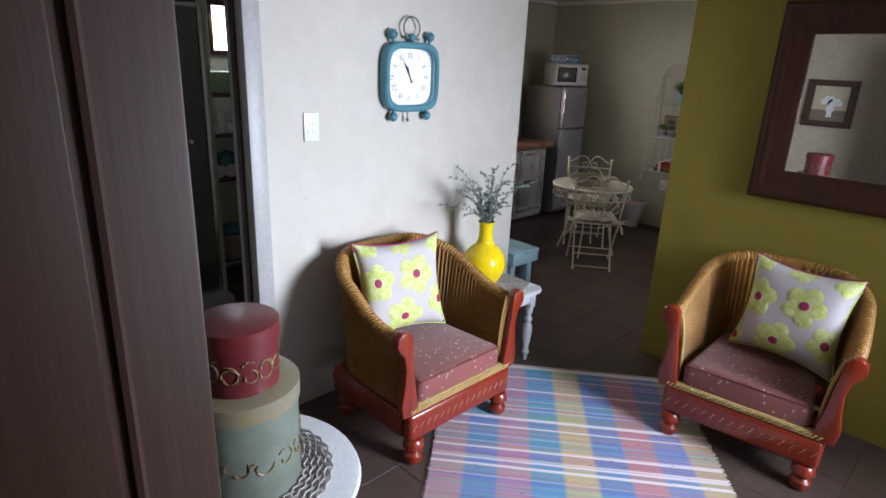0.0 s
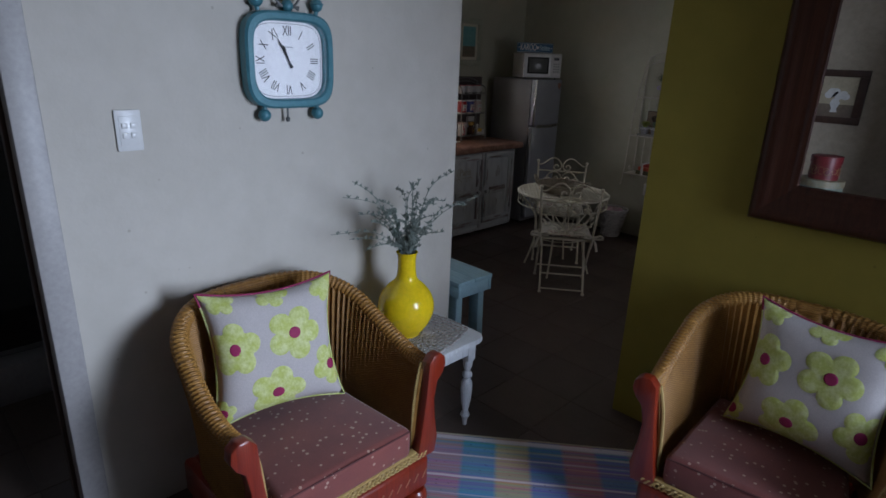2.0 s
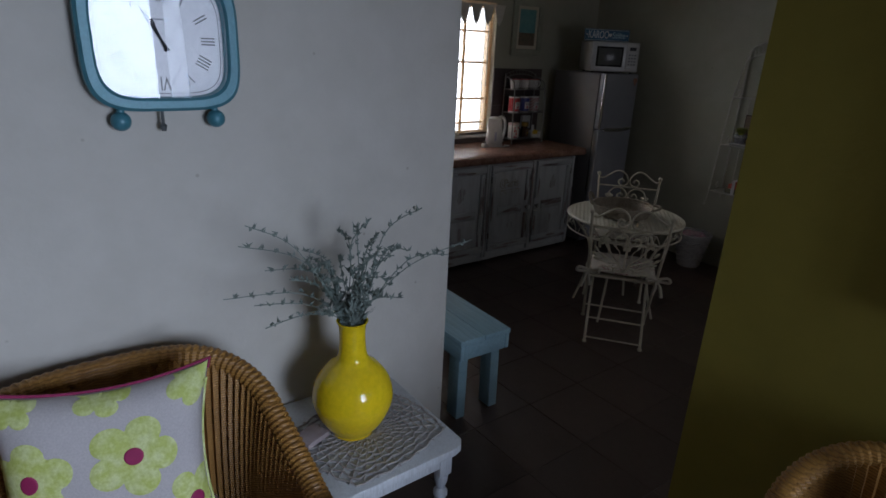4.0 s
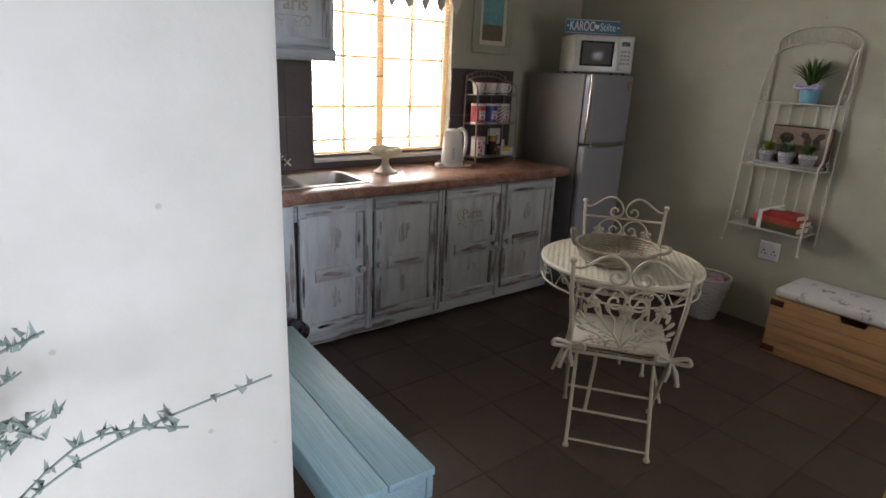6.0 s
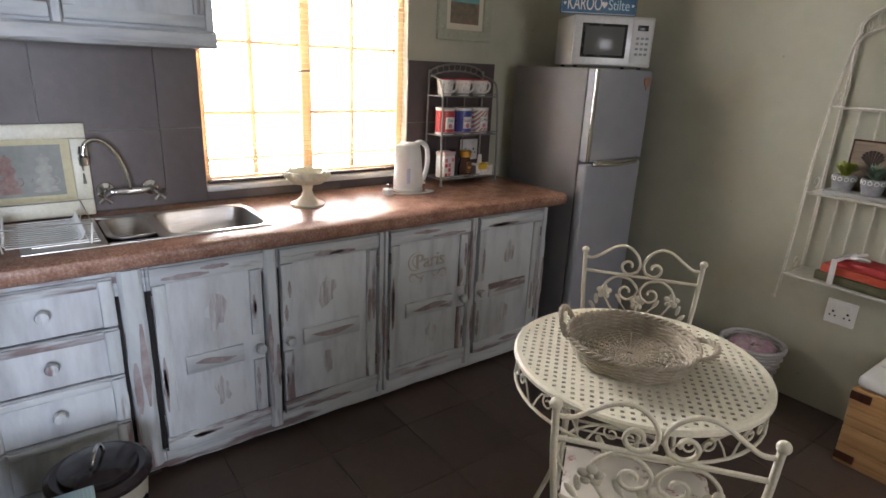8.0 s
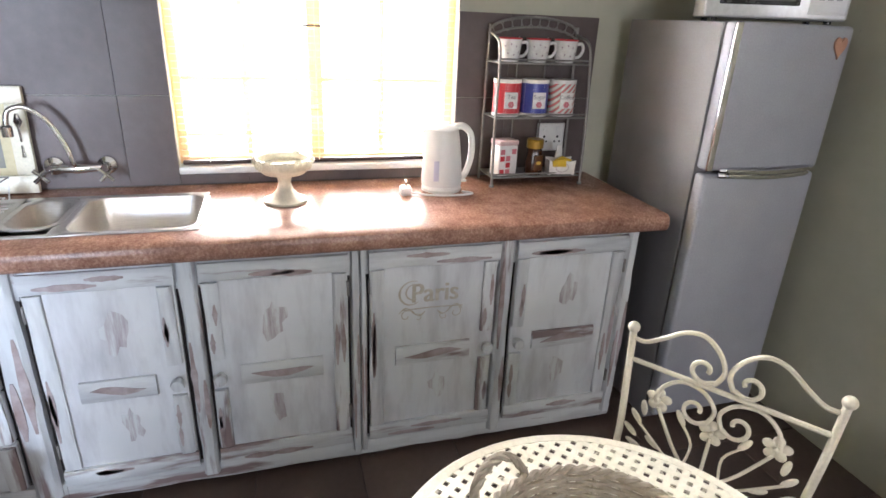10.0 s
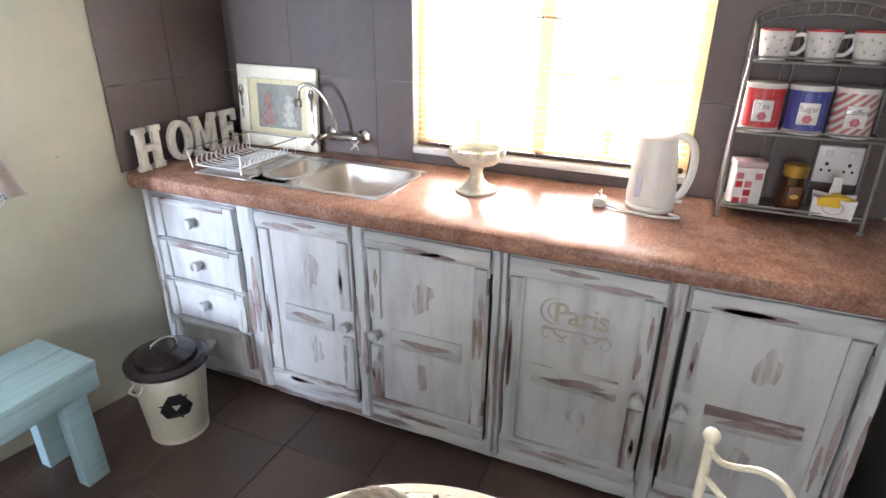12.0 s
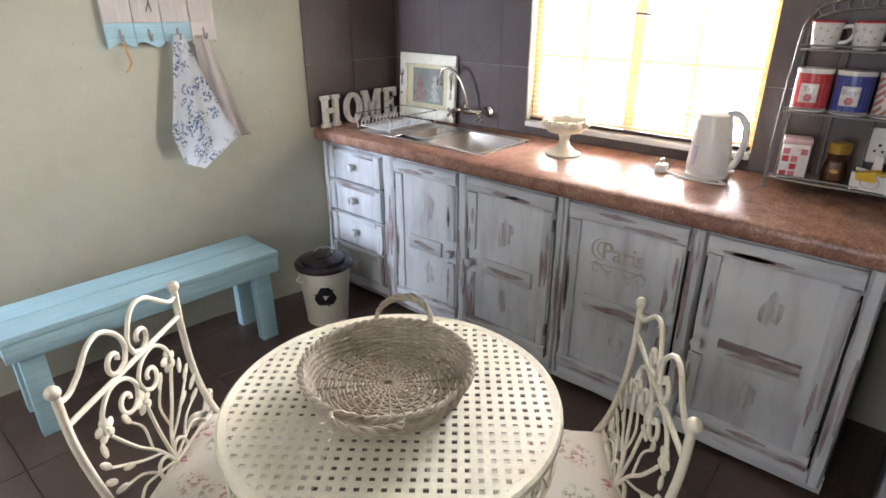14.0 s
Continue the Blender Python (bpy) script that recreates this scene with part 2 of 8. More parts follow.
# ---------------------------------------------------------------- building helpers
def thing(name, label, category, group="", at=(0, 0, 0), turn=0.0, kind=""):
    ob = new(name)
    ob.empty_display_size = 0.1
    ob.matrix_basis = pose(*at, 0, 0, turn)
    return tagged(ob, label, category, group, kind)


def mesh_of(name, bm, material, smooth=38):
    me = bpy.data.meshes.new(name)
    bmesh.ops.recalc_face_normals(bm, faces=bm.faces[:])
    bm.to_mesh(me)
    bm.free()
    for k in (material if isinstance(material, (list, tuple)) else [material]):
        me.materials.append(k)
    if smooth:
        me.polygons.foreach_set("use_smooth", [True] * len(me.polygons))
        me.set_sharp_from_angle(angle=radians(smooth))
    return me


def part(name, bm, material, parent=None, label="", smooth=38, kind=""):
    ob = new(name, bm if isinstance(bm, bpy.types.Mesh) else mesh_of(name, bm, material, smooth))
    ob.parent = parent
    return tagged(ob, label, kind=kind)


def solo(name, bm, material, label, category, group="", kind="", smooth=38):
    return tagged(part(name, bm, material, None, smooth=smooth), label, category, group, kind)


def box(x0, x1, y0, y1, z0, z1, bev=0.0, seg=2, bm=None):
    bm = bm or bmesh.new()
    m = Matrix.Translation(((x0 + x1) / 2, (y0 + y1) / 2, (z0 + z1) / 2)) @ Matrix.Diagonal((x1 - x0, y1 - y0, z1 - z0, 1))
    vs = bmesh.ops.create_cube(bm, size=1.0, matrix=m)["verts"]
    if bev:
        es = list({e for q in vs for e in q.link_edges})
        bmesh.ops.bevel(bm, geom=es, offset=bev, segments=seg, profile=0.5, affect="EDGES", clamp_overlap=True)
    return bm


def tube(pts, r, n=8, bm=None, closed=False):
    """Round bar along a line of points; r may be one radius or a list."""
    bm = bm or bmesh.new()
    pts = [Vector(p) for p in pts]
    k = len(pts)
    rs = r if isinstance(r, (list, tuple)) else [r] * k
    ring, up = [], None
    for i, p in enumerate(pts):
        a, c = (pts[i - 1] if i or closed else p), (pts[(i + 1) % k] if i < k - 1 or closed else p)
        d = (c - a).normalized() if (c - a).length > 1e-9 else Vector((0, 0, 1))
        if up is None:
            up = d.orthogonal().normalized()
        up = (up - d * up.dot(d))
        up = up.normalized() if up.length > 1e-6 else d.orthogonal().normalized()
        s = d.cross(up)
        ring.append([bm.verts.new(p + rs[i] * (math.cos(q) * up + math.sin(q) * s)) for q in (2 * math.pi * j / n for j in range(n))])
    for i in range(k if closed else k - 1):
        a, c = ring[i], ring[(i + 1) % k]
        for j in range(n):
            bm.faces.new((a[j], a[(j + 1) % n], c[(j + 1) % n], c[j]))
    if not closed:
        bm.faces.new(ring[0][::-1])
        bm.faces.new(ring[-1])
    return bm


def lathe(prof, n=28, bm=None, at=(0, 0, 0), m=None):
    """Turned shape from (radius, height) pairs; closed where the radius is 0."""
    bm = bm or bmesh.new()
    o = Vector(at)
    rings = []
    for r, z in prof:
        if r < 1e-6:
            rings.append([bm.verts.new(o + Vector((0, 0, z)))])
        else:
            rings.append([bm.verts.new(o + Vector((r * math.cos(2 * math.pi * j / n), r * math.sin(2 * math.pi * j / n), z))) for j in range(n)])
    for a, c in zip(rings, rings[1:]):
        for j in range(n):
            q = (j + 1) % n
            if len(a) == 1 and len(c) > 1:
                bm.faces.new((a[0], c[q], c[j]))
            elif len(c) == 1 and len(a) > 1:
                bm.faces.new((a[j], a[q], c[0]))
            elif len(a) > 1:
                bm.faces.new((a[j], a[q], c[q], c[j]))
    if m:
        bmesh.ops.transform(bm, matrix=m, verts=[q for s in rings for q in s])
    return bm


def slab(outline, z0, z1, bm=None, m=None, bev=0.0):
    """Prism over a closed outline in the plane."""
    bm = bm or bmesh.new()
    lo = [bm.verts.new((x, y, z0)) for x, y in outline]
    hi = [bm.verts.new((x, y, z1)) for x, y in outline]
    n = len(lo)
    fs = [bm.faces.new(lo[::-1]), bm.faces.new(hi)]
    for i in range(n):
        fs.append(bm.faces.new((lo[i], lo[(i + 1) % n], hi[(i + 1) % n], hi[i])))
    if bev:
        es = [e for e in fs[1].edges]
        bmesh.ops.bevel(bm, geom=es, offset=bev, segments=2, profile=0.5, affect="EDGES")
    if m:
        bmesh.ops.transform(bm, matrix=m, verts=bm.verts[:])
    return bm


def curve_pts(ctrl, n=8):
    """Smooth line through control points."""
    ctrl = [Vector(c) for c in ctrl]
    out = []
    for i in range(len(ctrl) - 1):
        p0, p1, p2, p3 = ctrl[max(i - 1, 0)], ctrl[i], ctrl[i + 1], ctrl[min(i + 2, len(ctrl) - 1)]
        for j in range(n):
            t = j / n
            out.append(0.5 * ((2 * p1) + (p2 - p0) * t + (2 * p0 - 5 * p1 + 4 * p2 - p3) * t * t + (3 * p1 - p0 - 3 * p2 + p3) * t ** 3))
    return out + [ctrl[-1]]


def spiral(c, r0, r1, a0, a1, n=18):
    """Points of a flat scroll in (y, z)."""
    return [(c[0] + (r0 + (r1 - r0) * t) * math.cos(a0 + (a1 - a0) * t), c[1] + (r0 + (r1 - r0) * t) * math.sin(a0 + (a1 - a0) * t)) for t in (i / n for i in range(n + 1))]


def text_mesh(body, size, depth=0.001):
    cu = bpy.data.curves.new("lettering", "FONT")
    cu.body, cu.size, cu.extrude, cu.align_x, cu.align_y = body, size, depth, "CENTER", "CENTER"
    ob = new("lettering", cu)
    dg = bpy.context.evaluated_depsgraph_get()
    me = bpy.data.meshes.new_from_object(ob.evaluated_get(dg))
    bpy.data.objects.remove(ob)
    return me


def lettering(body, size, material, parent, m, name="lettering", depth=0.001, label=""):
    me = text_mesh(body, size, depth)
    me.materials.clear()
    me.materials.append(material)
    ob = part(name, me, None, parent, label)
    ob.matrix_basis = m
    return ob


def wall(name, label, pieces, material):
    """One wall from boxes that leave the openings free."""
    bm = bmesh.new()
    for p in pieces:
        box(*p, bm=bm)
    return solo(name, bm, material, label, "wall", kind="structure")


# ---------------------------------------------------------------- structure
floor = solo("floor", box(X_WIN - 0.2, X_EAST + 0.2, -3.0, Y_FRIDGE + 0.2, -0.12, -0.004), M_GROUT, "grout bed under the dark brown floor tiles", "floor", kind="structure")
ceiling = solo("ceiling", box(X_WIN - 0.2, X_EAST + 0.2, -3.0, Y_FRIDGE + 0.2, CEIL, CEIL + 0.12), M_CEIL, "plain white painted ceiling over both rooms", "ceiling", kind="structure")

DOOR_Y0, DOOR_Y1, DOOR_H = 0.22, 1.06, 2.05
bm = slab([(X_CLOCK, DOOR_Y1), (X_CLOCK, 2.88), (-2.055, 2.903), (-2.085, 2.912), (-2.19, 2.92), (-3.02, 2.965), (-3.60, Y_BENCH), (X_WIN - 0.15, Y_BENCH), (X_WIN - 0.15, 2.80), (X_CLOCK - 0.14, 2.80), (X_CLOCK - 0.14, DOOR_Y1)], -0.01, CEIL + 0.01)
wall_clock = solo("wall_clock_side", bm, [M_GREY, M_SAGE], "grey plastered partition wall turning sage green in the kitchen", "wall", kind="structure")
for p in wall_clock.data.polygons:
    c = p.center
    if p.normal.y > 0.7:
        p.material_index = 1
wall("wall_clock_doorway", "grey plastered wall over the bathroom doorway", [(X_CLOCK - 0.14, X_CLOCK, DOOR_Y0, DOOR_Y1, DOOR_H, CEIL), (X_CLOCK - 0.14, X_CLOCK, Y_BACK - 0.15, DOOR_Y0, -0.01, CEIL)], M_GREY)
wall("wall_green", "olive green painted accent wall beside the kitchen opening", [(-1.147, X_EAST, Y_GREEN, Y_GREEN + 0.14, -0.01, CEIL)], M_OLIVE)
wall("wall_fridge", "sage green plastered kitchen wall behind the fridge and shelf", [(X_WIN - 0.15, X_EAST, Y_FRIDGE, Y_FRIDGE + 0.15, -0.01, CEIL)], M_SAGE)
WY0, WY1, WZ0, WZ1 = 3.995, 5.02, 0.965, 2.05
wall("wall_window", "sage green plastered kitchen wall with the window opening", [
    (X_WIN - 0.15, X_WIN, Y_BENCH, WY0, -0.01, CEIL), (X_WIN - 0.15, X_WIN, WY1, Y_FRIDGE, -0.01, CEIL),
    (X_WIN - 0.15, X_WIN, WY0, WY1, -0.01, WZ0), (X_WIN - 0.15, X_WIN, WY0, WY1, WZ1, CEIL)], M_SAGE)
# wall out of view; its opening is made up to hold the fill lamp
KW0, KW1 = 4.2, 5.6
wall("wall_kitchen_east", "unseen sage green plastered kitchen wall with an opening added for the fill lamp", [
    (X_KEAST, X_KEAST + 0.15, Y_GREEN + 0.14, KW0, -0.01, CEIL), (X_KEAST, X_KEAST + 0.15, KW1, Y_FRIDGE, -0.01, CEIL),
    (X_KEAST, X_KEAST + 0.15, KW0, KW1, -0.01, 0.8), (X_KEAST, X_KEAST + 0.15, KW0, KW1, 2.1, CEIL)], M_SAGE)
PD0, PDM, PD1 = 1.2, 2.55, 3.2
wall("wall_patio", "grey plastered wall with the open patio doorway and barred window", [
    (X_EAST, X_EAST + 0.15, -3.0, PD0, -0.01, CEIL), (X_EAST, X_EAST + 0.15, PD1, Y_FRIDGE, -0.01, CEIL),
    (X_EAST, X_EAST + 0.15, PD0, PD1, 2.12, CEIL), (X_EAST, X_EAST + 0.15, PDM + 0.07, PD1, -0.01, 0.35)], M_GREY)
ED0, ED1 = -0.50, 0.75
wall("wall_entry", "pale plastered wall with the entry doorway", [
    (X_CLOCK - 0.14, ED0, Y_BACK - 0.14, Y_BACK, -0.01, CEIL), (ED1, X_EAST, Y_BACK - 0.14, Y_BACK, -0.01, CEIL), (ED0, ED1, Y_BACK - 0.14, Y_BACK, 2.1, CEIL)], M_BEIGE)
wall("wall_hall_back", "plain pale wall closing the entry hall", [(X_WIN - 0.15, X_EAST, -3.0, -2.85, -0.01, CEIL), (-1.6, -1.45, -2.85, Y_BACK - 0.14, -0.01, CEIL)], M_BEIGE)
wall("wall_bath", "sage plastered bathroom walls", [(X_WIN - 0.15, X_WIN, -0.35, 1.85, -0.01, CEIL), (X_WIN - 0.15, X_WIN, 1.85, 2.15, -0.01, 1.73), (X_WIN - 0.15, X_WIN, 1.85, 2.15, 2.13, CEIL),
    (X_WIN - 0.15, X_WIN, 2.15, 2.80, -0.01, CEIL), (X_WIN - 0.15, X_CLOCK - 0.14, -0.5, -0.35, -0.01, CEIL)], M_SAGE)
# cornice between ceiling and kitchen walls
for nm, b in (("cornice", (X_WIN, X_KEAST, Y_FRIDGE - 0.05, Y_FRIDGE, CEIL - 0.05, CEIL)), ("cornice", (X_WIN, X_WIN + 0.05, Y_BENCH, Y_FRIDGE - 0.05, CEIL - 0.05, CEIL))):
    solo(nm, box(*b, 0.02), M_CEIL, "white moulded cornice under the ceiling", "cornice", kind="structure")
# dark tile splashback, tile by tile
SPLASH = solo("splashback", box(X_WIN, X_WIN + 0.006, Y_BENCH, 5.60, 0.90, WZ0 - 0.002), M_GROUT, "dark slate tiled splashback behind the worktop", "splashback", kind="structure")
def tiles_on(parent, name, mesh, spots):
    for m in spots:
        ob = new(name, mesh)
        ob.parent = parent
        ob.matrix_basis = m


# ---------------------------------------------------------------- kitchen window
W = thing("window_1", "wooden kitchen window with honey-coloured slatted blind", "window", kind="structure")
xw = X_WIN - 0.075
for nm, b in (("window_frame", (xw - 0.03, xw + 0.03, WY0, WY0 + 0.032, WZ0, WZ1)), ("window_frame", (xw - 0.03, xw + 0.03, WY1 - 0.032, WY1, WZ0, WZ1)),
              ("window_frame", (xw - 0.03, xw + 0.03, WY0 + 0.032, WY1 - 0.032, WZ0, WZ0 + 0.032)), ("window_frame", (xw - 0.03, xw + 0.03, WY0 + 0.032, WY1 - 0.032, WZ1 - 0.05, WZ1))):
    part(nm, box(*b, 0.004), M_ORANGE_WOOD, W)
part("mullion", box(xw - 0.028, xw + 0.028, 4.465, 4.517, WZ0 + 0.032, WZ1 - 0.05, 0.004), M_ORANGE_WOOD, W)
for y in (4.24, 4.74):
    part("glazing_bar", box(xw - 0.012, xw + 0.012, y - 0.011, y + 0.011, WZ0 + 0.032, WZ1 - 0.05, 0.003), M_ORANGE_WOOD, W)
for z in (1.065, 1.27, 1.57, 1.82):
    for a, c in ((WY0 + 0.032, 4.465), (4.517, WY1 - 0.032)):
        part("glazing_bar", box(xw - 0.010, xw + 0.010, a, c, z - 0.009, z + 0.009, 0.003), M_ORANGE_WOOD, W)
pane = part("pane", box(xw - 0.003, xw + 0.003, WY0 + 0.03, WY1 - 0.03, WZ0 + 0.03, WZ1 - 0.04), M_GLASS, W)
pane.visible_shadow = False
part("window_sill", box(X_WIN - 0.15, X_WIN + 0.02, WY0, WY1, WZ0 - 0.022, WZ0 + 0.004, 0.004), M_WHITE, W)
part("window_stay", tube(curve_pts([(xw + 0.05, 4.38, 1.42), (xw + 0.06, 4.44, 1.455), (xw + 0.06, 4.55, 1.455), (xw + 0.05, 4.62, 1.42)]), 0.004), M_DARKMETAL, W)
# blind: thin tilted slats hung in the reveal
BL = thing("window_blind", "honey-coloured wooden venetian blind with open slats", "blind", at=(X_WIN - 0.018, 0, 0))
slat = box(-0.009, 0.009, WY0 + 0.012, WY1 - 0.012, -0.0011, 0.0011)
bmesh.ops.rotate(slat, verts=slat.verts[:], cent=(0, 0, 0), matrix=Matrix.Rotation(radians(-3), 3, "Y"))
slat_me = mesh_of("slat", slat, M_BLIND, 0)
tiles_on(BL, "slat", slat_me, [Matrix.Translation((0, 0, 1.0 + 0.0235 * i)) for i in range(43)])
part("bottom_rail", box(-0.013, 0.013, WY0 + 0.012, WY1 - 0.012, 0.972, 0.986, 0.003), M_DOORWOOD, BL)
part("head_rail", box(-0.016, 0.016, WY0 + 0.005, WY1 - 0.005, 2.005, 2.045, 0.003), M_BLIND, BL)
for y in (4.10, 4.49, 4.90):
    part("ladder_cord", tube([(0.0125, y, 0.98), (0.0125, y, 2.02)], 0.0016, 6), M_BLIND, BL)
part("tilt_wand", tube([(0.025, 4.93, 1.9), (0.028, 4.935, 1.38)], 0.003, 6), M_DARKMETAL, BL)
part("pull_cord", tube([(0.02, 4.88, 2.0), (0.022, 4.885, 1.44), (0.022, 4.885, 1.40)], [0.001, 0.001, 0.006], 6), M_WHITE, BL)
# lace bunting over the window head
BU = thing("window_bunting", "white lace bunting hung across the top of the window", "bunting", at=(X_WIN + 0.03, 0, 0))
M_LACE = mat("white_lace", (0.78, 0.76, 0.70), (0.66, 0.62, 0.55), 0.9, scale=60, fine=200)
for i in range(9):
    y = 4.02 + i * 0.125
    bm = slab([(y - 0.058, 2.02), (y + 0.058, 2.02), (y + 0.03, 1.91), (y, 1.865), (y - 0.03, 1.91)], 0, 0.002, m=Matrix(((0, 0, 1, 0), (1, 0, 0, 0), (0, 1, 0, 0), (0, 0, 0, 1))))
    part("pennant", bm, M_LACE, BU)
part("cord", tube([(0.002, 3.96, 2.025), (0.002, 4.5, 2.018), (0.002, 5.08, 2.025)], 0.004, 6), M_LACE, BU)

# backdrop of bright garden outside the kitchen
M_BRIGHT = glow("bright_hazy_daylight", (1.0, 0.995, 0.985), 10.5)
solo("backdrop", box(-6.4, -6.38, 1.0, 8.0, -1.0, 5.0), M_BRIGHT, "bright hazy daylight beyond the kitchen window", "backdrop", kind="structure")

# ---------------------------------------------------------------- splashback tiles
TW, TH = 0.40, 0.312
def splash_tile(w, h):
    return mesh_of("tile", box(0, 0.009, 0.001, w - 0.001, 0.001, h - 0.001), M_SPLASH, 0)
spl = {}
def put_splash(y0, y1, z0, z1, turn=None):
    key = (round(y1 - y0, 3), round(z1 - z0, 3))
    if key not in spl:
        spl[key] = splash_tile(*key)
    m = Matrix.Translation((X_WIN + 0.001, y0, z0)) if turn is None else Matrix.Translation((turn, Y_BENCH + 0.001, z0)) @ Matrix.Rotation(radians(90), 4, "Z")
    tiles_on(SPLASH, "tile", spl[key], [m])
for z0, z1 in ((0.905, 1.217), (1.217, 1.53), (1.53, 1.70)):
    ys = [Y_BENCH + 0.012, 3.43, 3.83, WY0 - 0.001]
    for a, c in zip(ys, ys[1:]):
        put_splash(a, c, z0, z1)
for z0, z1 in ((0.905, 1.217), (1.217, 1.53)):
    for a, c in ((WY1 + 0.001, 5.23), (5.23, 5.605)):
        put_splash(a, c, z0, z1)
for a, c in ((WY0, 4.23), (4.23, 4.63), (4.63, WY1)):
    put_splash(a, c, 0.905, WZ0 - 0.024)
for z0, z1 in ((0.905, 1.217), (1.217, 1.53), (1.53, 1.84)):
    for a, c in ((-4.268, -3.945), (-3.945, -3.64)):
        put_splash(0, c - a, z0, z1, c)

# ---------------------------------------------------------------- base cabinets
XF = -3.725  # face of the carcase


def wobble(bm, amp, freq=9.0, seed=0):
    for q in bm.verts:
        p = q.co * freq + Vector((seed, seed * 1.7, 0))
        q.co += Vector((0, noise.noise(p) * amp, noise.noise(p + Vector((7, 3, 1))) * amp))
    return bm


def timber(x0, x1, y0, y1, z0, z1, seed=0, amp=0.006, bev=0.007):
    """Hand-hewn strip with uneven rounded edges."""
    bm = bmesh.new()
    long_z = (z1 - z0) > (y1 - y0)
    n = max(4, int(max(z1 - z0, y1 - y0) / 0.04))
    for i in range(n + 1):
        t = i / n
        pts = []
        sec = ((0, 0), (0, 1), (0.72, 1), (1, 0.82), (1, 0.18), (0.72, 0))
        for dx, dt in sec:
            if long_z:
                p = Vector((x0 + dx * (x1 - x0), y0 + dt * (y1 - y0), z0 + t * (z1 - z0)))
            else:
                p = Vector((x0 + dx * (x1 - x0), y0 + t * (y1 - y0), z0 + dt * (z1 - z0)))
            k = noise.noise(Vector((seed * 3.1 + dt * 2, t * n * 0.33, dx))) * amp
            if dx > 0:
                p.x += noise.noise(Vector((seed, t * n * 0.5, dt * 3))) * amp * 0.6
                if long_z:
                    p.y += k * (1 if dt > 0.5 else -1) * 0.8
                else:
                    p.z += k * (1 if dt > 0.5 else -1) * 0.8
            pts.append(bm.verts.new(p))
        if i:
            for j in range(6):
                bm.faces.new((prev[j], prev[(j + 1) % 6], pts[(j + 1) % 6], pts[j]))
        else:
            bm.faces.new(pts[::-1])
        prev = pts
    bm.faces.new(prev)
    return bm


def knob(parent, x, y, z, r=0.021):
    bm = lathe([(0, 0), (0.011, 0), (0.010, 0.012), (r * 0.9, 0.018), (r, 0.03), (r * 0.85, 0.04), (0, 0.043)], 16)
    bmesh.ops.transform(bm, matrix=Matrix.Translation((x, y, z)) @ Matrix.Rotation(radians(90), 4, "Y"), verts=bm.verts[:])
    part("knob", bm, M_DISTRESS, parent, "round whitewashed knob")


def wear(parent, x, y0, y1, z0, z1, seed):
    """Long sliver along a strip's edge where the paint is gone."""
    rg = random.Random(int(seed * 97) + 1)
    tall = (z1 - z0) > (y1 - y0)
    ln = (z1 - z0) if tall else (y1 - y0)
    wd = (y1 - y0) if tall else (z1 - z0)
    for _ in range(2):
        a = rg.uniform(0.02, 0.5)
        b = min(0.98, a + rg.uniform(0.25, 0.5))
        c = rg.choice((0.25, 0.72)) + rg.uniform(-0.06, 0.06)
        n = 9
        up, dn = [], []
        for i in range(n + 1):
            t = i / n
            w = wd * (0.05 + 0.16 * math.sin(math.pi * t) * (0.5 + rg.random() * 0.6))
            l = (a + (b - a) * t) * ln
            up.append((l, c * wd + w))
            dn.append((l, c * wd - w))
        pts = up + dn[::-1]
        pts = [(y0 + q, z0 + p) if tall else (y0 + p, z0 + q) for p, q in pts]
        bm = slab(pts, x - 0.004, x + 0.0012, m=UPX)
        part("worn_edge", bm, M_RUB, parent, "edge rubbed to bare brown wood")


UPX = Matrix(((0, 0, 1, 0), (1, 0, 0, 0), (0, 1, 0, 0), (0, 0, 0, 1)))


def rub(parent, y, z, w, h, seed, x):
    """Irregular patch where paint is rubbed through to the wood."""
    n = 15
    pts = []
    for i in range(n):
        a = 2 * math.pi * i / n
        k = 0.65 + 0.5 * noise.noise(Vector((math.cos(a) * 1.7 + seed * 5, math.sin(a) * 1.7, seed)))
        pts.append((y + math.cos(a) * w * k, z + math.sin(a) * h * k))
    bm = slab(pts, x, x + 0.0012, m=Matrix(((0, 0, 1, 0), (1, 0, 0, 0), (0, 1, 0, 0), (0, 0, 0, 1))))
    part("worn_patch", bm, M_STREAK, parent, "streaky patch rubbed through to the wood")


def streak_mat():
    m, nt, b = base_mat("streaky_rubbed_paint", 0.65, 0, 0.3)
    s = tex(nt, 42, 5, (1, 1, 0.10), 0.7)
    col = ramp(nt, s.outputs[0], [(0.36, (0.30, 0.25, 0.27)), (0.5, (0.42, 0.40, 0.42)), (0.6, (0.53, 0.56, 0.57))])
    nt.links.new(col, b.inputs["Base Color"])
    return m


M_STREAK = streak_mat()
M_SCRIPT = mat("taupe_stencil_paint", (0.37, 0.33, 0.27), (0.48, 0.45, 0.40), 0.7, scale=40)


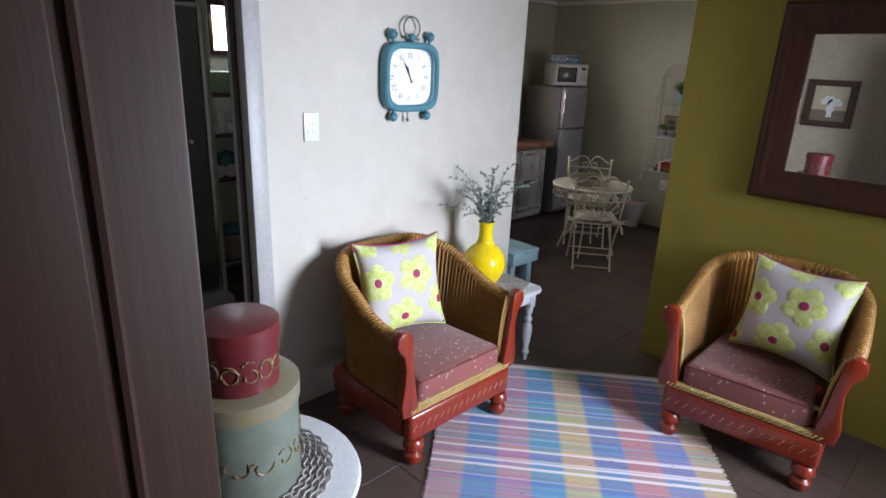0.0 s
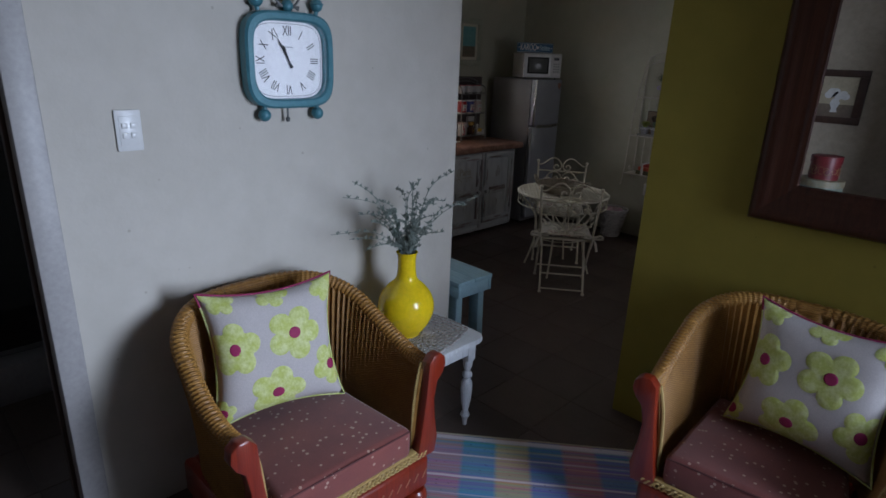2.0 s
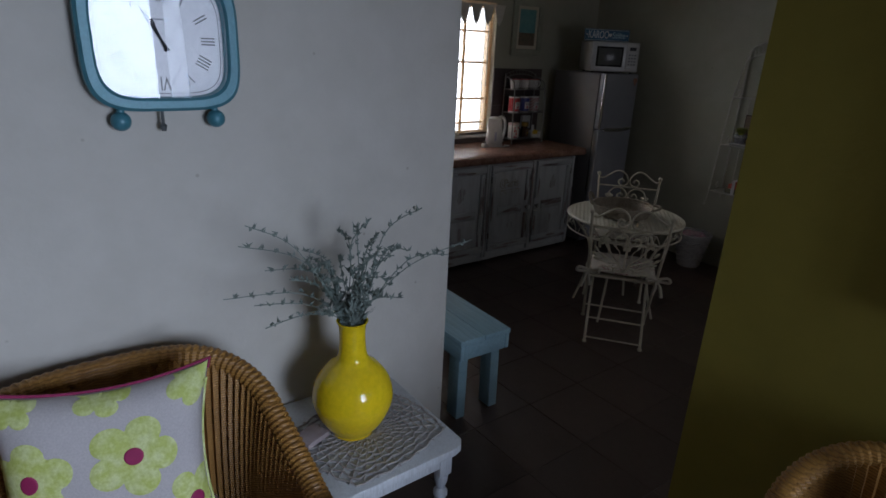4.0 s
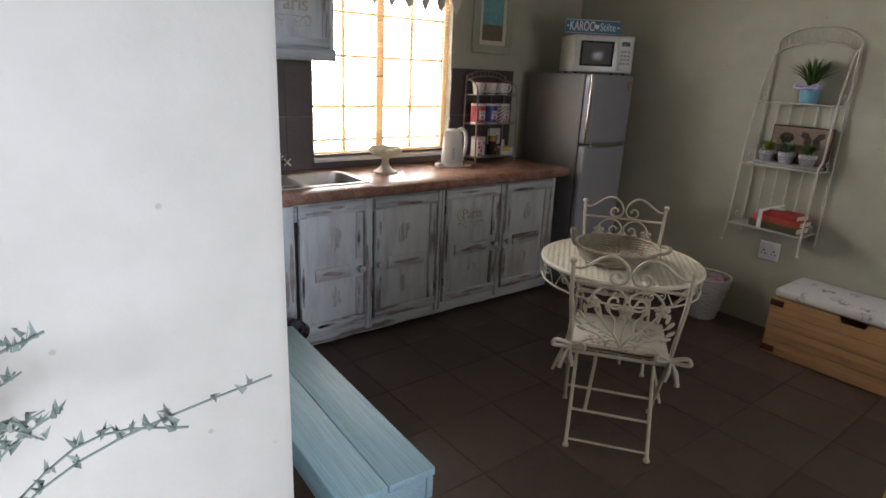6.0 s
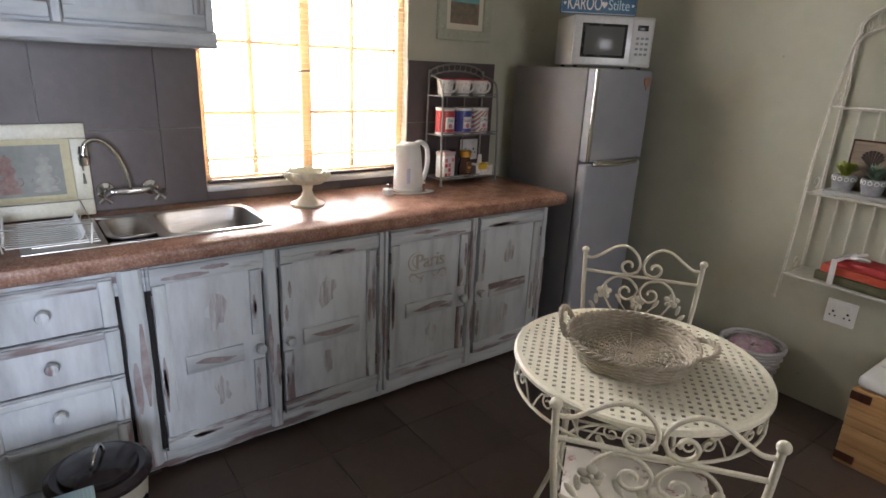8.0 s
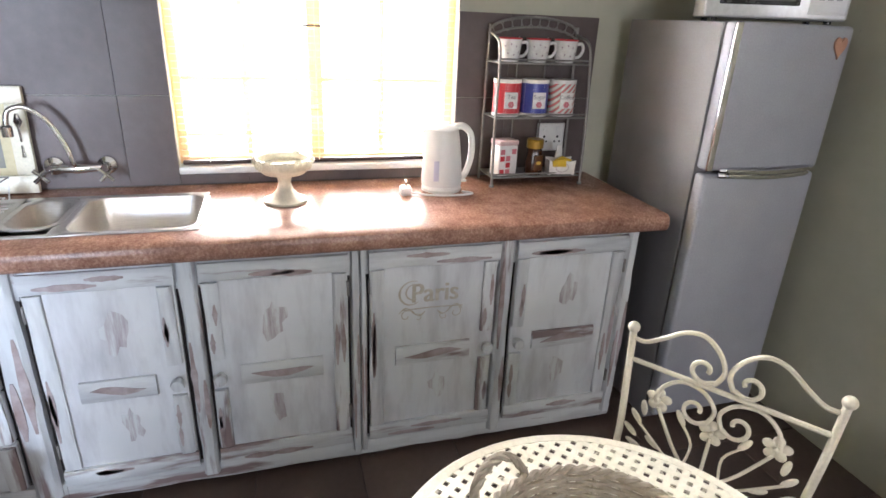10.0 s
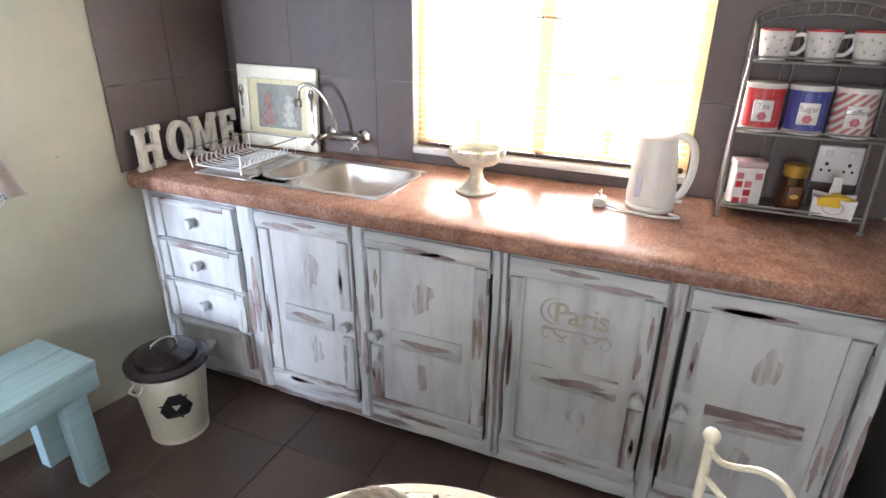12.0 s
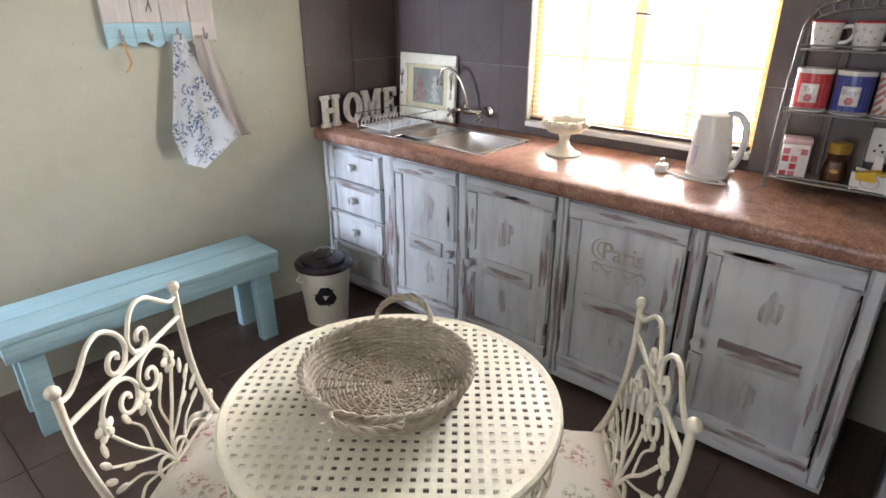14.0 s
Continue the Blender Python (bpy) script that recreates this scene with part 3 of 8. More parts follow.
def stencil(parent, x, y, z, s):
    """Faded stencil: a heavy word over a ruled line and leafy scrolls, with a big flourish before it."""
    m = Matrix.Translation((x, y, z)) @ Matrix.Rotation(radians(90), 4, "Z") @ Matrix.Rotation(radians(90), 4, "X")
    for dy in (-0.0022, 0.0022):
        lettering("Paris", 0.085 * s, M_SCRIPT, parent, Matrix.Translation((0.0011 + dy * 0.1, dy * s + 0.012, 0)) @ m @ Matrix.Diagonal((1.0, 1.15, 1, 1)), "stencil_word", 0.0006)
    x += 0.0013

    def line(pts, r, nm="stencil_scroll"):
        bm = tube([(x, y + a * s, z + b * s) for a, b in pts], r, 5)
        for q in bm.verts:
            q.co.x = x + (q.co.x - x) * 0.3
        part(nm, bm, M_SCRIPT, parent)

    line([(-0.10, -0.055), (0.0, -0.052), (0.11, -0.055)], 0.0022 * s, "stencil_rule")
    line(spiral((-0.066, 0.0), 0.050, 0.034, 1.2, 5.4, 18), [0.001 + 0.003 * math.sin(math.pi * k / 18) for k in range(19)])
    line(spiral((-0.058, 0.004), 0.034, 0.022, 1.6, 5.0, 14), [0.001 + 0.0022 * math.sin(math.pi * k / 14) for k in range(15)])
    for sg in (-1, 1):
        line([(sg * (0.02 + 0.09 * t), -0.064 - 0.016 * math.sin(t * 6.5)) for t in [k / 12 for k in range(13)]], [0.0008 + 0.0026 * abs(math.sin(k * 0.8)) for k in range(13)])
        line(spiral((sg * 0.085, -0.078), 0.022, 0.006, 1.0, 1.0 - sg * 5.2, 14), 0.0018 * s)
        line(spiral((sg * 0.045, -0.088), 0.016, 0.005, 2.2, 2.2 + sg * 4.6, 12), 0.0016 * s)


def cab_door(parent, y0, y1, z0, z1, knob_side, seed, word=False):
    d = part("door", box(XF, XF + 0.018, y0, y1, z0, z1, 0.003), M_PANEL, parent, "whitewashed plank door with rubbed edges")
    xf = XF + 0.018
    sw = 0.048
    part("rail", timber(xf, xf + 0.016, y0 - 0.004, y1 + 0.004, z1 - 0.062, z1 - 0.004, seed), M_DISTRESS_H, d)
    part("rail", timber(xf, xf + 0.016, y0 - 0.004, y1 + 0.004, z0 + 0.004, z0 + 0.062, seed + 1), M_DISTRESS_H, d)
    wear(d, xf + 0.017, y0 + 0.02, y1 - 0.02, z1 - 0.058, z1 - 0.008, seed + 11)
    wear(d, xf + 0.017, y0 + 0.02, y1 - 0.02, z0 + 0.008, z0 + 0.058, seed + 12)
    zk = z0 + (z1 - z0) * 0.46
    for side in (0, 1):
        a = y0 if side == 0 else y1 - sw
        if (side == 1) == (knob_side > 0):
            part("stile", timber(xf, xf + 0.015, a, a + sw - 0.006, zk + 0.065, z1 - 0.066, seed + 2 + side), M_DISTRESS, d)
            part("stile", timber(xf, xf + 0.015, a, a + sw - 0.006, z0 + 0.066, zk - 0.045, seed + 4 + side), M_DISTRESS, d)
            knob(d, xf, a + sw / 2, zk + 0.005)
            wear(d, xf + 0.016, a + 0.002, a + sw - 0.008, zk + 0.08, z1 - 0.08, seed + side)
            wear(d, xf + 0.016, a + 0.002, a + sw - 0.008, z0 + 0.08, zk - 0.06, seed + side + 3)
        else:
            part("stile", timber(xf, xf + 0.015, a, a + sw - 0.004, z0 + 0.066, z1 - 0.066, seed + 6 + side), M_DISTRESS, d)
            wear(d, xf + 0.016, a + 0.002, a + sw - 0.006, z0 + 0.08, z1 - 0.08, seed + side + 5)
            for hz in (0.16, 0.8):
                part("hinge", box(xf + 0.002, xf + 0.017, a - 0.006 if side == 0 else a + sw - 0.004, a if side == 0 else a + sw + 0.004, z0 + hz * (z1 - z0), z0 + hz * (z1 - z0) + 0.05, 0.002), M_DARKMETAL, d)
    ya, yb = y0 + 0.085, y1 - 0.085
    mid = part("mid_plank", timber(xf, xf + 0.013, ya, yb, zk - 0.035, zk + 0.035, seed + 9, 0.004), M_DISTRESS_H, d)
    g = [(ya + 0.03 + (yb - ya - 0.06) * t, zk + 0.008 * math.sin(seed + 5 * t) + 0.016 * math.sin(math.pi * t)) for t in (0, 0.2, 0.4, 0.6, 0.8, 1)]
    g += [(ya + 0.03 + (yb - ya - 0.06) * t, zk - 0.012 * math.sin(math.pi * t) + 0.006 * math.sin(seed + 5 * t)) for t in (0.85, 0.6, 0.35, 0.15)]
    part("worn_groove", slab(g, xf + 0.0135, xf + 0.0165, m=Matrix(((0, 0, 1, 0), (1, 0, 0, 0), (0, 1, 0, 0), (0, 0, 0, 1)))), M_RUB, d, "groove worn through to brown wood")
    ym = (y0 + y1) / 2
    rub(d, ym + 0.02 * math.sin(seed * 2), z0 + (z1 - z0) * 0.27, 0.04, 0.085, seed, xf)
    if not word:
        rub(d, ym + 0.025 * math.cos(seed), z0 + (z1 - z0) * 0.72, 0.055, 0.10, seed + 0.4, xf)
    else:
        stencil(d, xf, ym - 0.01, z0 + (z1 - z0) * 0.77, 1.0)
    return d


def carcase(name, label, y0, y1, posts, seed):
    c = thing(name, label, "cabinet", "kitchen base cabinets")
    bm = box(X_WIN + 0.02, XF - 0.012, y0, y1, 0.03, 0.738)
    part("body", bm, M_GAP, c)
    part("plinth_rail", timber(XF - 0.012, XF + 0.012, y0, y1, 0.028, 0.098, seed), M_DISTRESS_H, c)
    part("top_rail", box(XF - 0.030, XF + 0.004, y0, y1, 0.739, 0.838), M_DISTRESS_H, c)
    for i, (a, b) in enumerate(posts):
        part("post", timber(XF - 0.012, XF + 0.026, a, b, 0.06, 0.828, seed + 20 + i), M_DISTRESS, c)
        wear(c, XF + 0.027, a, b, 0.1, 0.8, seed + 30 + i)
    for y in (y0 + 0.02, y1 - 0.07):
        for x in (X_WIN + 0.06, XF - 0.07):
            part("foot", box(x, x + 0.05, y, y + 0.05, 0.0, 0.03), M_GAP, c)
    return c


cab_a = carcase("drawer_cabinet", "whitewashed four-drawer wooden base cabinet with worn paint", Y_BENCH + 0.004, 3.632, [(3.092, 3.128), (3.55, 3.622)], 3)
for i in range(4):
    z1 = 0.812 - i * 0.177
    z0 = z1 - 0.168
    dr = part("drawer", box(XF - 0.004, XF + 0.02, 3.14, 3.535, z0, z1, 0.004), M_PANEL, cab_a)
    for a, b in ((3.142, 3.18), (3.492, 3.533)):
        part("edge_strip", timber(XF + 0.02, XF + 0.033, a, b, z0 + 0.005, z1 - 0.005, i + a), M_DISTRESS, dr)
    part("edge_strip", timber(XF + 0.02, XF + 0.03, 3.185, 3.488, z1 - 0.03, z1 - 0.003, i + 0.3, 0.004), M_DISTRESS_H, dr)
    knob(dr, XF + 0.02, 3.335, (z0 + z1) / 2)
cab_b = carcase("double_door_cabinet", "whitewashed two-door wooden base cabinet with rubbed paint", 3.634, 4.556, [(4.034, 4.082), (4.528, 4.556)], 5)
cab_door(cab_b, 3.645, 4.022, 0.10, 0.825, 1, 1)
cab_door(cab_b, 4.095, 4.518, 0.10, 0.825, -1, 2.3)
cab_c = carcase("double_door_cabinet", "whitewashed two-door wooden base cabinet with stencilled lettering", 4.558, 5.56, [(4.558, 4.578), (5.031, 5.078), (5.515, 5.556)], 8)
cab_door(cab_c, 4.588, 5.02, 0.10, 0.825, 1, 3.7, True)
cab_door(cab_c, 5.09, 5.505, 0.10, 0.825, -1, 4.9)

# worktop with rolled front edge, cut for the sink
SY0, SY1, SX0, SX1 = 3.58, 4.10, -4.14, -3.775
bm = bmesh.new()
for b in ((X_WIN + 0.002, SX0, Y_BENCH + 0.003, 5.632), (SX0, SX1, Y_BENCH + 0.003, 3.33), (SX0, SX1, SY1, 5.632)):
    box(b[0], b[1], b[2], b[3], 0.84, 0.90, bm=bm)
sec = [(SX1, 0.84), (-3.672, 0.84), (-3.661, 0.848), (-3.656, 0.862), (-3.656, 0.88), (-3.661, 0.893), (-3.674, 0.90), (SX1, 0.90)]
slab([(z, -x) for x, z in sec], Y_BENCH + 0.003, 5.632, bm=(edge := bmesh.new()), m=Matrix(((0, -1, 0, 0), (0, 0, 1, 0), (1, 0, 0, 0), (0, 0, 0, 1))))
tmp = bpy.data.meshes.new("tmp")
edge.to_mesh(tmp)
bm.from_mesh(tmp)
edge.free()
solo("worktop", bm, M_TOP, "speckled reddish-brown laminate worktop with a rounded front edge", "worktop")

# ---------------------------------------------------------------- sink
S = thing("kitchen_sink", "stainless steel double bowl sink with a ribbed drainer", "sink", at=(0, 0, 0.90))


def bowl(y0, y1, x0, x1, depth, r=0.05):
    bm = bmesh.new()
    def ring(inset, z, rr):
        pts = []
        for cx, cy, a0 in ((x1 - inset - rr, y1 - inset - rr, 0), (x0 + inset + rr, y1 - inset - rr, 90), (x0 + inset + rr, y0 + inset + rr, 180), (x1 - inset - rr, y0 + inset + rr, 270)):
            for k in range(6):
                a = radians(a0 + k * 18)
                pts.append(bm.verts.new((cx + rr * math.cos(a), cy + rr * math.sin(a), z)))
        return pts
    rs = [ring(-0.022, 0.0015, r + 0.012), ring(-0.022, 0.006, r + 0.012), ring(-0.004, 0.006, r), ring(0.0, 0.002, r), ring(0.012, -depth + 0.03, r), ring(0.035, -depth, r * 0.8)]
    for a, c in zip(rs, rs[1:]):
        n = len(a)
        for j in range(n):
            bm.faces.new((a[j], a[(j + 1) % n], c[(j + 1) % n], c[j]))
    bm.faces.new(rs[-1])
    return bm


part("bowl", bowl(3.745, 4.085, -4.12, -3.79, 0.15), M_STEEL, S, "deep square steel bowl")
part("bowl", bowl(3.575, 3.70, -4.10, -3.85, 0.09, 0.045), M_STEEL, S, "small steel bowl")
part("drain", lathe([(0.0, 0.001), (0.03, 0.001), (0.034, 0.004), (0.02, 0.003), (0, 0.002)], 18, at=(-3.955, 3.92, -0.15)), M_CHROME, S)
bm = box(-4.15, -3.77, 3.31, 3.548, -0.004, 0.004, 0.003)
part("drainer", bm, M_STEEL, S)
for i in range(10):
    x = -4.10 + i * 0.03
    part("drainer_rib", tube([(x, 3.34, 0.004), (x, 3.53, 0.004)], 0.004, 6), M_STEEL, S)
for b in ((-4.15, -4.124, 3.55, 4.10), (-3.786, -3.768, 3.55, 4.10)):
    part("rim", box(b[0], b[1], b[2], b[3], 0.0, 0.005, 0.002), M_STEEL, S)
part("rim", box(-4.124, -3.786, 3.705, 3.74, 0.0, 0.005, 0.002), M_STEEL, S)
solo("scouring_sponge", box(-3.99, -3.94, 3.60, 3.68, 0.812, 0.835, 0.006), mat("yellow_sponge", (0.72, 0.60, 0.03), (0.6, 0.48, 0.02), 0.9, fine=200, bmp=0.6), "small yellow sponge in the sink bowl", "sponge")

# tap on the wall
T = thing("wall_tap", "chrome wall-mounted mixer tap with cross handles", "tap", at=(X_WIN + 0.012, 3.69, 0.985))
part("spout", tube(curve_pts([(0.03, 0, 0), (0.07, -0.002, 0.02), (0.08, -0.012, 0.08), (0.09, -0.045, 0.16), (0.105, -0.095, 0.208), (0.118, -0.138, 0.20), (0.122, -0.150, 0.155)]), 0.0078, 10), M_CHROME, T)
part("nozzle", lathe([(0, 0), (0.015, 0), (0.016, 0.03), (0.011, 0.036), (0, 0.036)], 14, at=(0.122, -0.150, 0.122)), M_CHROME, T)
part("bar", tube([(0.045, -0.075, 0), (0.05, 0, 0), (0.045, 0.075, 0)], [0.011, 0.018, 0.011], 12), M_CHROME, T)
for sg in (-1, 1):
    part("flange", lathe([(0, 0), (0.032, 0), (0.03, 0.01), (0.014, 0.018), (0.012, 0.05), (0, 0.05)], 18, m=Matrix.Translation((0, sg * 0.08, 0)) @ Matrix.Rotation(radians(90), 4, "Y")), M_CHROME, T)
    h = part("cross_handle", tube([(0.05, sg * 0.08, 0), (0.1, sg * 0.095, -0.012)], [0.012, 0.009], 10), M_CHROME, T)
    for k in range(4):
        a = radians(45 + 90 * k)
        part("spoke", tube([(0.096, sg * 0.095, -0.012), (0.1, sg * 0.095 + 0.028 * math.cos(a), -0.012 + 0.028 * math.sin(a))], [0.005, 0.007], 8), M_CHROME, h)

# dish rack of white wire
D = thing("dish_rack", "white wire dish drying rack with grey frame", "dish rack", at=(-3.97, 3.385, 0.906), turn=0)
D.scale = (0.86, 0.84, 0.8)
for pts in ([(-0.2, -0.15, 0.09), (0.2, -0.15, 0.09), (0.2, 0.15, 0.09), (-0.2, 0.15, 0.09)], [(-0.18, -0.13, 0.012), (0.18, -0.13, 0.012), (0.18, 0.13, 0.012), (-0.18, 0.13, 0.012)]):
    part("frame", tube(pts, 0.003, 8, closed=True), M_DARKMETAL if pts[0][2] > 0.05 else M_WHITE, D)
for i in range(12):
    x = -0.165 + i * 0.03
    part("prong", tube(curve_pts([(x, -0.13, 0.05), (x, -0.13, 0.012), (x, 0.0, 0.008), (x, 0.10, 0.012), (x, 0.125, 0.05)], 3), 0.0032, 6), M_WHITE, D)
for sx in (-1, 1):
    for sy in (-1, 1):
        part("upright", tube([(sx * 0.19, sy * 0.14, 0.0), (sx * 0.2, sy * 0.15, 0.09)], 0.003, 6), M_WHITE, D)

# upper cabinet
U = thing("wall_cabinet", "whitewashed two-door wall cabinet with stencilled lettering", "cabinet")
part("body", box(X_WIN + 0.013, -3.985, Y_BENCH + 0.014, 3.985, 1.56, 2.28), M_DISTRESS_H, U)
part("bottom_rail", timber(-3.985, -3.945, Y_BENCH + 0.014, 3.99, 1.53, 1.59, 31, 0.004), M_DISTRESS_H, U)
part("base_board", box(X_WIN + 0.013, -3.985, Y_BENCH + 0.014, 3.985, 1.535, 1.56), M_DISTRESS_H, U)
for k, (a, b) in enumerate(((3.10, 3.49), (3.53, 3.955))):
    d = part("door", box(-3.985, -3.965, a, b, 1.60, 2.25, 0.003), M_PANEL, U)
    part("rail", timber(-3.965, -3.954, a, b, 1.602, 1.64, 40 + k, 0.003), M_DISTRESS_H, d)
    part("rail", timber(-3.965, -3.954, a, b, 2.205, 2.245, 42 + k, 0.003), M_DISTRESS_H, d)
    for q in (a, b - 0.035):
        part("stile", timber(-3.965, -3.952, q, q + 0.035, 1.645, 2.2, 44 + k + q, 0.003), M_DISTRESS, d)
    if k:
        stencil(d, -3.965, (a + b) / 2, 1.80, 1.1)
part("post", timber(-3.985, -3.955, 3.494, 3.526, 1.59, 2.26, 50, 0.003), M_DISTRESS, U)
part("post", timber(-3.985, -3.955, 3.956, 3.988, 1.59, 2.26, 51, 0.003), M_DISTRESS, U)

# ---------------------------------------------------------------- fridge
F = thing("fridge", "silver-grey two-door fridge freezer beside the worktop", "fridge", at=(0, 0, 0))
FY0, FY1, FH = 5.69, 6.15, 1.53
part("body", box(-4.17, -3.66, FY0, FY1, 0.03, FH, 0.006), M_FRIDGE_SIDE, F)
for nm, z0, z1 in (("freezer_door", 1.068, FH + 0.002), ("fridge_door", 0.08, 1.055)):
    d = part(nm, box(-3.656, -3.60, FY0 - 0.002, FY1 + 0.002, z0, z1, 0.014, 3), M_FRIDGE, F)
    zz = z0 + 0.002 if nm == "freezer_door" else z1 - 0.002
    part("handle", tube(curve_pts([(-3.60, FY0 + 0.05, zz), (-3.588, FY0 + 0.09, zz), (-3.585, FY0 + 0.25, zz - 0.006), (-3.588, FY1 - 0.08, zz), (-3.6, FY1 - 0.04, zz)], 4), 0.009, 8), M_CHROME, d, "slim pale handle strip")
part("edge_trim", box(-3.606, -3.596, FY0 - 0.004, FY0 + 0.02, 1.07, FH, 0.003), M_CHROME, F, "bright metal edge strip")
for x in (-4.1, -3.75):
    for y in (FY0 + 0.06, FY1 - 0.06):
        part("foot", lathe([(0, 0), (0.02, 0), (0.02, 0.03), (0, 0.03)], 12, at=(x, y, 0)), M_BLACK, F)


def heart(w, h, n=28):
    out = []
    for i in range(n):
        t = 2 * math.pi * i / n
        out.append((w / 32 * 16 * math.sin(t) ** 3, h / 30 * (13 * math.cos(t) - 5 * math.cos(2 * t) - 2 * math.cos(3 * t) - math.cos(4 * t))))
    return out


UP_X = Matrix(((0, 0, 1, 0), (1, 0, 0, 0), (0, 1, 0, 0), (0, 0, 0, 1)))  # outline plane faces +x
solo("heart_magnet", slab(heart(0.05, 0.07), 0, 0.006, m=Matrix.Translation((-3.598, 6.10, 1.47)) @ UP_X), mat("pinkish_wood", (0.52, 0.30, 0.20), (0.42, 0.22, 0.15), 0.7), "small wooden heart hanging on the fridge door", "heart")

# microwave, turned towards the room
MW = thing("microwave_oven", "silver microwave oven standing on top of the fridge", "microwave", at=(-3.705, 5.91, FH + 0.004), turn=-32)
MW.scale = (0.9, 0.82, 0.92)
part("body", box(-0.36, -0.02, -0.255, 0.255, 0.012, 0.275, 0.008), plain("microwave_white_case", (0.62, 0.62, 0.62), 0.4), MW)
fr = part("front", box(-0.02, 0.012, -0.258, 0.258, 0.010, 0.278, 0.010, 3), mat("silver_plastic", (0.60, 0.61, 0.62), (0.55, 0.56, 0.57), 0.32, 0.35, bmp=0.02), MW)
dr = part("door_window", box(0.008, 0.0155, -0.205, 0.085, 0.055, 0.235, 0.006), M_BLACK, MW, "dark door window")
part("window_mesh", box(0.0155, 0.0165, -0.185, 0.065, 0.07, 0.22, 0.004), plain("smoked_screen", (0.10, 0.105, 0.105), 0.18), dr)
pn = part("control_panel", box(0.010, 0.0145, 0.118, 0.245, 0.03, 0.262, 0.004), plain("pale_silver_panel", (0.66, 0.67, 0.68), 0.35), MW)
part("display", box(0.0145, 0.0158, 0.148, 0.218, 0.205, 0.235, 0.002), M_BLACK, pn)
for i in range(4):
    for j in range(3):
        part("button", box(0.0145, 0.0165, 0.145 + j * 0.03, 0.165 + j * 0.03, 0.075 + i * 0.028, 0.088 + i * 0.028, 0.003), plain("grey_button_%d_%d" % (i, j), (0.25, 0.27, 0.30), 0.4) if (i + j) == 0 else bpy.data.materials["grey_button_0_0"], pn)
part("open_button", box(0.0145, 0.017, 0.14, 0.225, 0.036, 0.06, 0.004), bpy.data.materials["pale_silver_panel"], pn)
for x in (-0.3, -0.04):
    for y in (-0.21, 0.21):
        part("foot", lathe([(0, 0), (0.014, 0), (0.014, 0.014), (0, 0.014)], 10, at=(x, y, 0)), M_BLACK, MW)
SG = thing("enamel_sign", "blue number-plate style sign with white lettering", "sign", at=(-3.772, 5.852, FH + 0.261), turn=-32)
M_SIGN = mat("blue_sign_paint", (0.035, 0.13, 0.24), (0.045, 0.15, 0.27), 0.4)
sgb = box(-0.006, 0.004, -0.2, 0.2, 0.0, 0.098, 0.006)
part("plate", sgb, M_SIGN, SG)
part("border", tube([(0.004, -0.193, 0.007), (0.004, 0.193, 0.007), (0.004, 0.193, 0.091), (0.004, -0.193, 0.091)], 0.002, 6, closed=True), M_WHITE, SG)
FX = Matrix.Rotation(radians(90), 4, "Z") @ Matrix.Rotation(radians(90), 4, "X")
lettering("KAROO", 0.088, M_WHITE, SG, Matrix.Translation((0.0045, -0.075, 0.049)) @ FX @ Matrix.Diagonal((0.58, 1, 1, 1)), "lettering", 0.001)
lettering("Stilte", 0.07, plain("pale_blue_letter", (0.5, 0.72, 0.80), 0.5), SG, Matrix.Translation((0.0045, 0.105, 0.048)) @ FX @ Matrix.Diagonal((0.8, 1, 1, 1)), "lettering", 0.001)
part("heart", slab(heart(0.03, 0.035), 0, 0.001, m=Matrix.Translation((0.0045, 0.028, 0.05)) @ UP_X), M_WHITE, SG)
for y in (-0.178, 0.178):
    part("heart", slab(heart(0.014, 0.016), 0, 0.001, m=Matrix.Translation((0.0045, y, 0.05)) @ UP_X), M_WHITE, SG)

# picture on the window wall
PI = thing("framed_picture", "small landscape picture in a sage green frame", "picture", at=(X_WIN + 0.002, 5.37, 1.64))
for b in ((-0.18, 0.18, 0, 0.055), (-0.18, 0.18, 0.405, 0.46), (-0.18, -0.125, 0.055, 0.405), (0.125, 0.18, 0.055, 0.405)):
    part("frame", box(0, 0.022, b[0], b[1], b[2], b[3], 0.005), mat("sage_frame_paint", (0.42, 0.43, 0.34), (0.36, 0.37, 0.29), 0.6) if "sage_frame_paint" not in bpy.data.materials else bpy.data.materials["sage_frame_paint"], PI)
part("mount", box(0, 0.008, -0.125, 0.125, 0.055, 0.405), plain("cream_mount", (0.66, 0.62, 0.5), 0.8), PI)
part("print_sky", box(0.008, 0.0095, -0.095, 0.095, 0.19, 0.38), mat("print_sky_blue", (0.10, 0.33, 0.36), (0.22, 0.45, 0.44), 0.5, scale=12), PI, "teal sky of the printed landscape")
part("print_land", box(0.008, 0.0096, -0.095, 0.095, 0.085, 0.19), mat("print_land_brown", (0.27, 0.17, 0.12), (0.10, 0.12, 0.08), 0.5, scale=26), PI, "brown land of the printed landscape")
